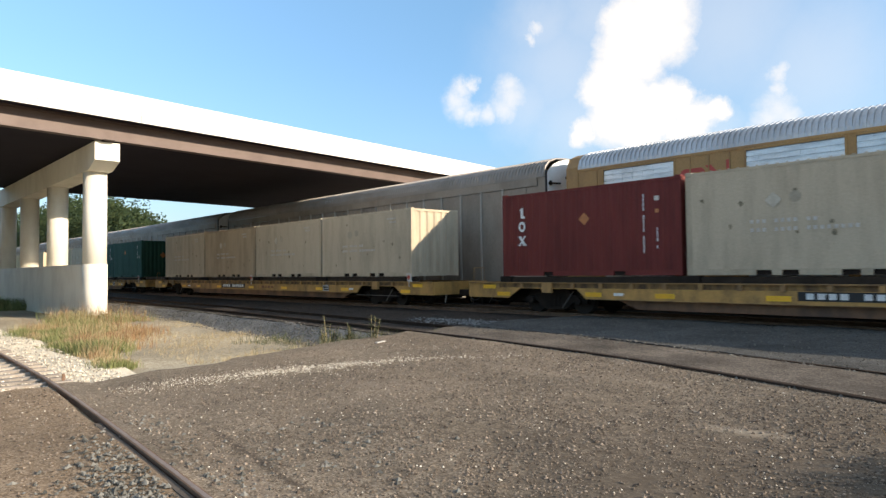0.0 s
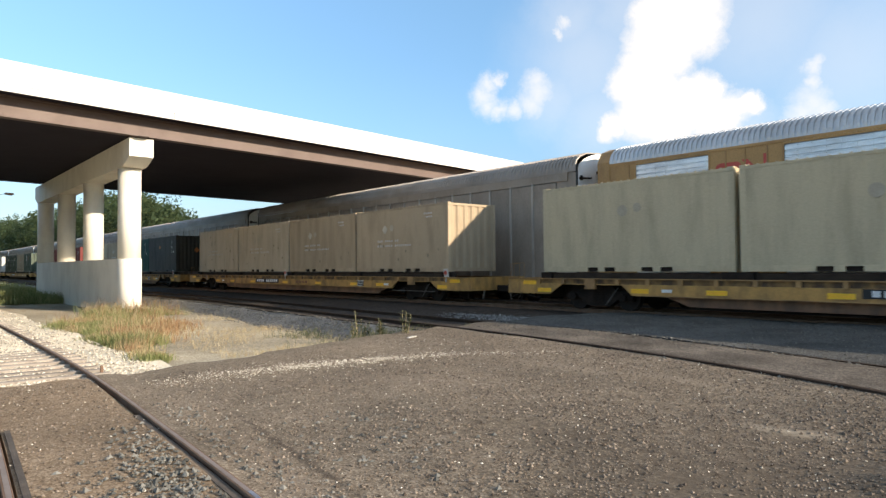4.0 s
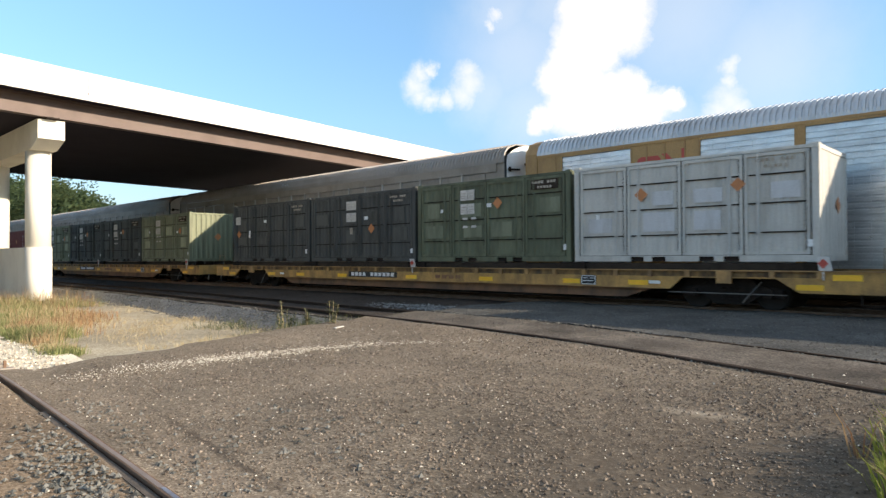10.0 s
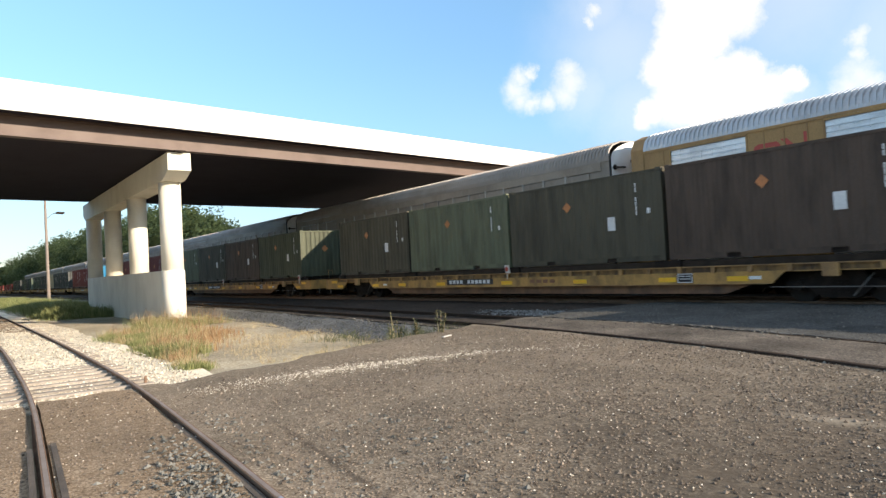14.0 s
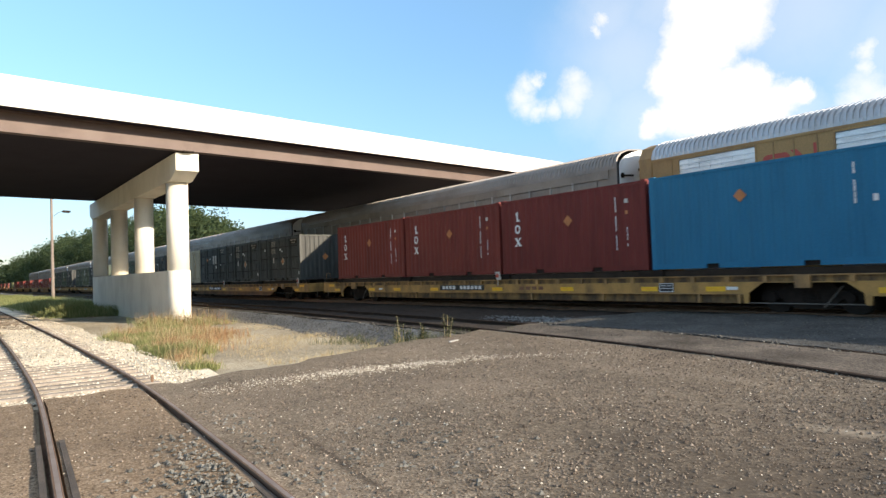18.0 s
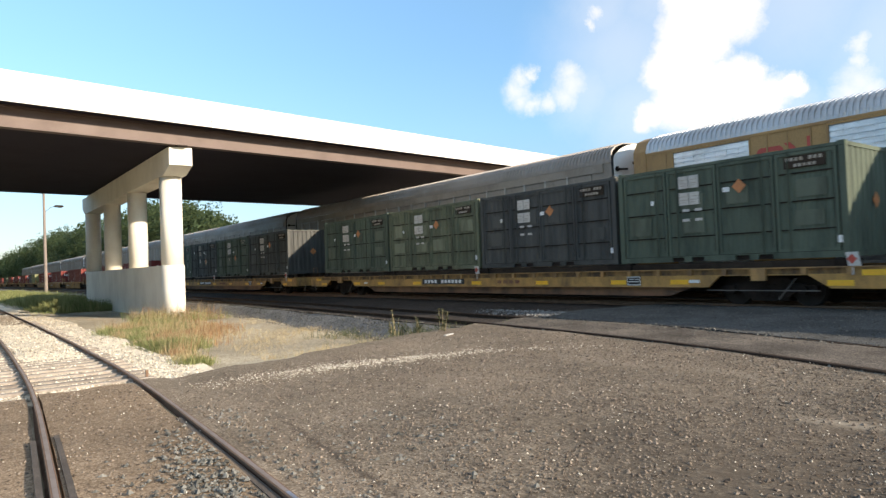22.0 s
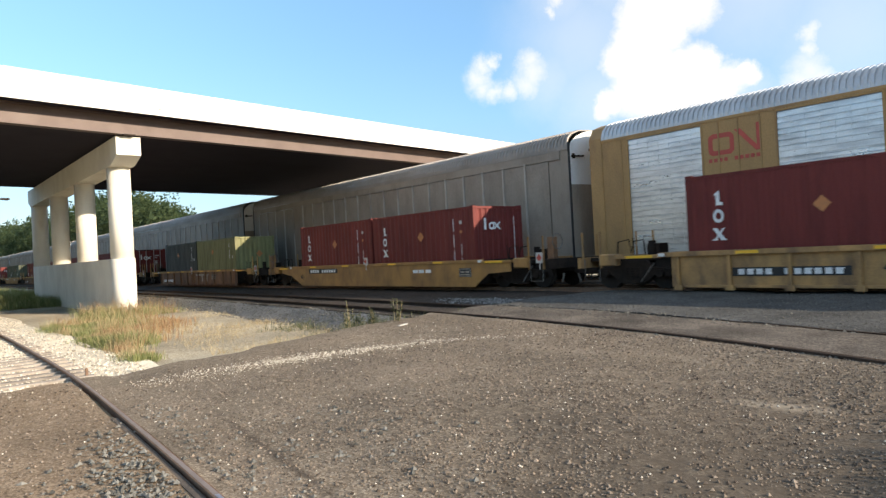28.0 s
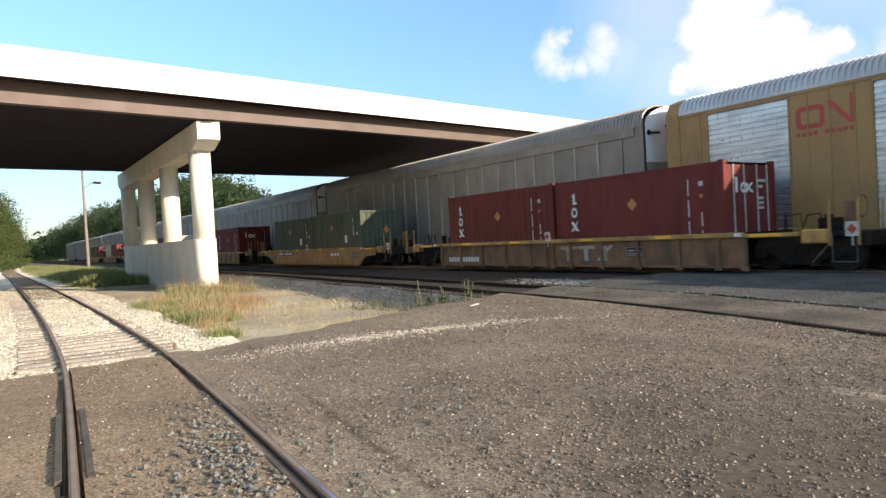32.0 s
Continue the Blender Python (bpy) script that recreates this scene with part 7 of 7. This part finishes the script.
# ---- trees ----
def crown(s, c, rx, rz, n, size, rnd):
    lumps = [(c[0] + rx * rnd.uniform(-0.65, 0.65), c[1] + rx * rnd.uniform(-0.65, 0.65), c[2] + rz * rnd.uniform(-0.75, 0.75), rnd.uniform(0.32, 0.6)) for _ in range(11)]
    for _ in range(n):
        lx, ly, lz, lr = rnd.choice(lumps)
        d = Vector((rnd.gauss(0, 1), rnd.gauss(0, 1), rnd.gauss(0, 1))).normalized() * rnd.uniform(0.55, 1.0)
        p = Vector((lx + d.x * rx * lr, ly + d.y * rx * lr, lz + d.z * rz * lr * 0.9))
        u = Vector((rnd.gauss(0, 1), rnd.gauss(0, 1), rnd.gauss(0, 0.7))).normalized()
        w = u.orthogonal().normalized()
        a = size * rnd.uniform(0.6, 1.4)
        u, w = u * a, w * a * 0.6
        s.add([p - u, p + w * 0.9, p + u, p - w], [(0, 1, 2, 3)])


def tree(x, y, h, seed, material, leaves=1500, size=0.32):
    rnd = random.Random(seed)
    t = thing("tree", "broad leafy tree at the edge of the wood", "tree", pose(x, y, -0.3), group="trees at the wood edge")
    s = Shape().tube((0, 0, 0), (0.1, 0.1, h * 0.45), 0.018 * h + 0.05, 0.012 * h, 9)
    for k in range(6):
        a = k * 1.05 + rnd.uniform(0, 0.5)
        z = h * rnd.uniform(0.25, 0.5)
        s.tube((0.05, 0.05, z), (math.cos(a) * h * 0.24, math.sin(a) * h * 0.24, z + h * rnd.uniform(0.15, 0.33)), 0.007 * h, 0.003 * h, 6)
    part("trunk", s, BARK, t)
    s = Shape()
    crown(s, (0, 0, h * 0.60), h * 0.33, h * 0.40, leaves, size, rnd)
    part("crown", s, material, t)


def build_trees():
    rnd = random.Random(21)
    # wood along the left of the spur
    edge = [(-335, 14.0), (-300, 10.5), (-220, 6.5), (-157, 3.6), (-100, -1.5), (-60, -5.2), (-40, -7.0)]
    tall = [(-335, 17.0), (-290, 17.5), (-220, 17.0), (-157, 16.5), (-125, 13.5), (-100, 10.8), (-60, 8.0), (-40, 6.5)]
    for i in range(34):
        x = -46 - i * 8.6 + rnd.uniform(-2, 2)
        h = lerp(tall, x) * rnd.uniform(0.85, 1.1)
        tree(x, lerp(edge, x) - h * 0.3 - rnd.uniform(0, 2), h, 100 + i, LEAF, 3600, 0.17)
    s = Shape()
    for i in range(90):
        x = -44 - i * 3.2 + rnd.uniform(-2, 2)
        h = lerp(tall, x) * rnd.uniform(1.0, 1.3)
        crown(s, (x, lerp(edge, x) - rnd.uniform(6, 22), h * 0.55), h * 0.38, h * 0.45, 1000, 0.28, rnd)
    for i in range(110):
        x = -42 - i * 2.6 + rnd.uniform(-2, 2)
        crown(s, (x, lerp(edge, x) - rnd.uniform(-0.6, 2.0), 0.7), 1.5, 1.3, 200, 0.16, rnd)
    tagged(part("wood_left", s, LEAF, kind="stuff"), "dense green wood along the spur track", "trees")
    # wood behind the standing cars: bearing above the track line against height over distance
    sky_line = [(0.03, 0.012), (0.05, 0.02), (0.08, 0.045), (0.12, 0.062), (0.16, 0.075), (0.20, 0.085), (0.25, 0.103), (0.31, 0.105), (0.335, 0.084), (0.36, 0.058), (0.50, 0.045)]
    s = Shape()
    for i in range(210):
        f = i / 210
        x = -118 - 300 * f ** 1.3 + rnd.uniform(-5, 5)
        y = rnd.uniform(36, 62) - 10 * f
        dist = math.hypot(x, y)
        h = (1.8 + dist * lerp(sky_line, y / -x)) * rnd.uniform(0.82, 1.04)
        crown(s, (x, y, h * 0.56), h * 0.30, h * 0.45, 950, 0.36, rnd)
    tagged(part("wood_far", s, LEAF_FAR, kind="stuff"), "distant wood behind the railway", "trees")
    s = Shape()
    for i in range(120):
        x, y = -420 - rnd.uniform(0, 250), rnd.uniform(-70, 60)
        h = rnd.uniform(12, 18)
        crown(s, (x, y, h * 0.5), h * 0.5, h * 0.5, 160, 1.4, rnd)
    tagged(part("wood_horizon", s, LEAF_FAR, kind="stuff"), "hazy line of trees on the horizon", "trees")


build_grass()
for i, (x, y, h) in enumerate(((-13.2, 8.6, 0.85), (-12.7, 8.4, 0.5), (-12.2, 8.5, 0.45), (-11.7, 8.75, 0.7), (-12.9, 9.0, 0.4), (-14.0, 8.9, 0.5))):
    weed(x, y, h, 40 + i)
build_stones()
build_trees()


# ---- what moves ----
def travelled(t):
    """Metres that the train has gone by t seconds."""
    return 22.05809 * t - 0.01926 * t * t + 0.00031 * t ** 3


def motions():
    for ob, x, z in MOVING:
        walk(ob, [(t, pose(x + travelled(t), MAIN_Y, z)) for t in (0, 4, 8, 12, 16, 20, 24, 28, 32)])


motions()
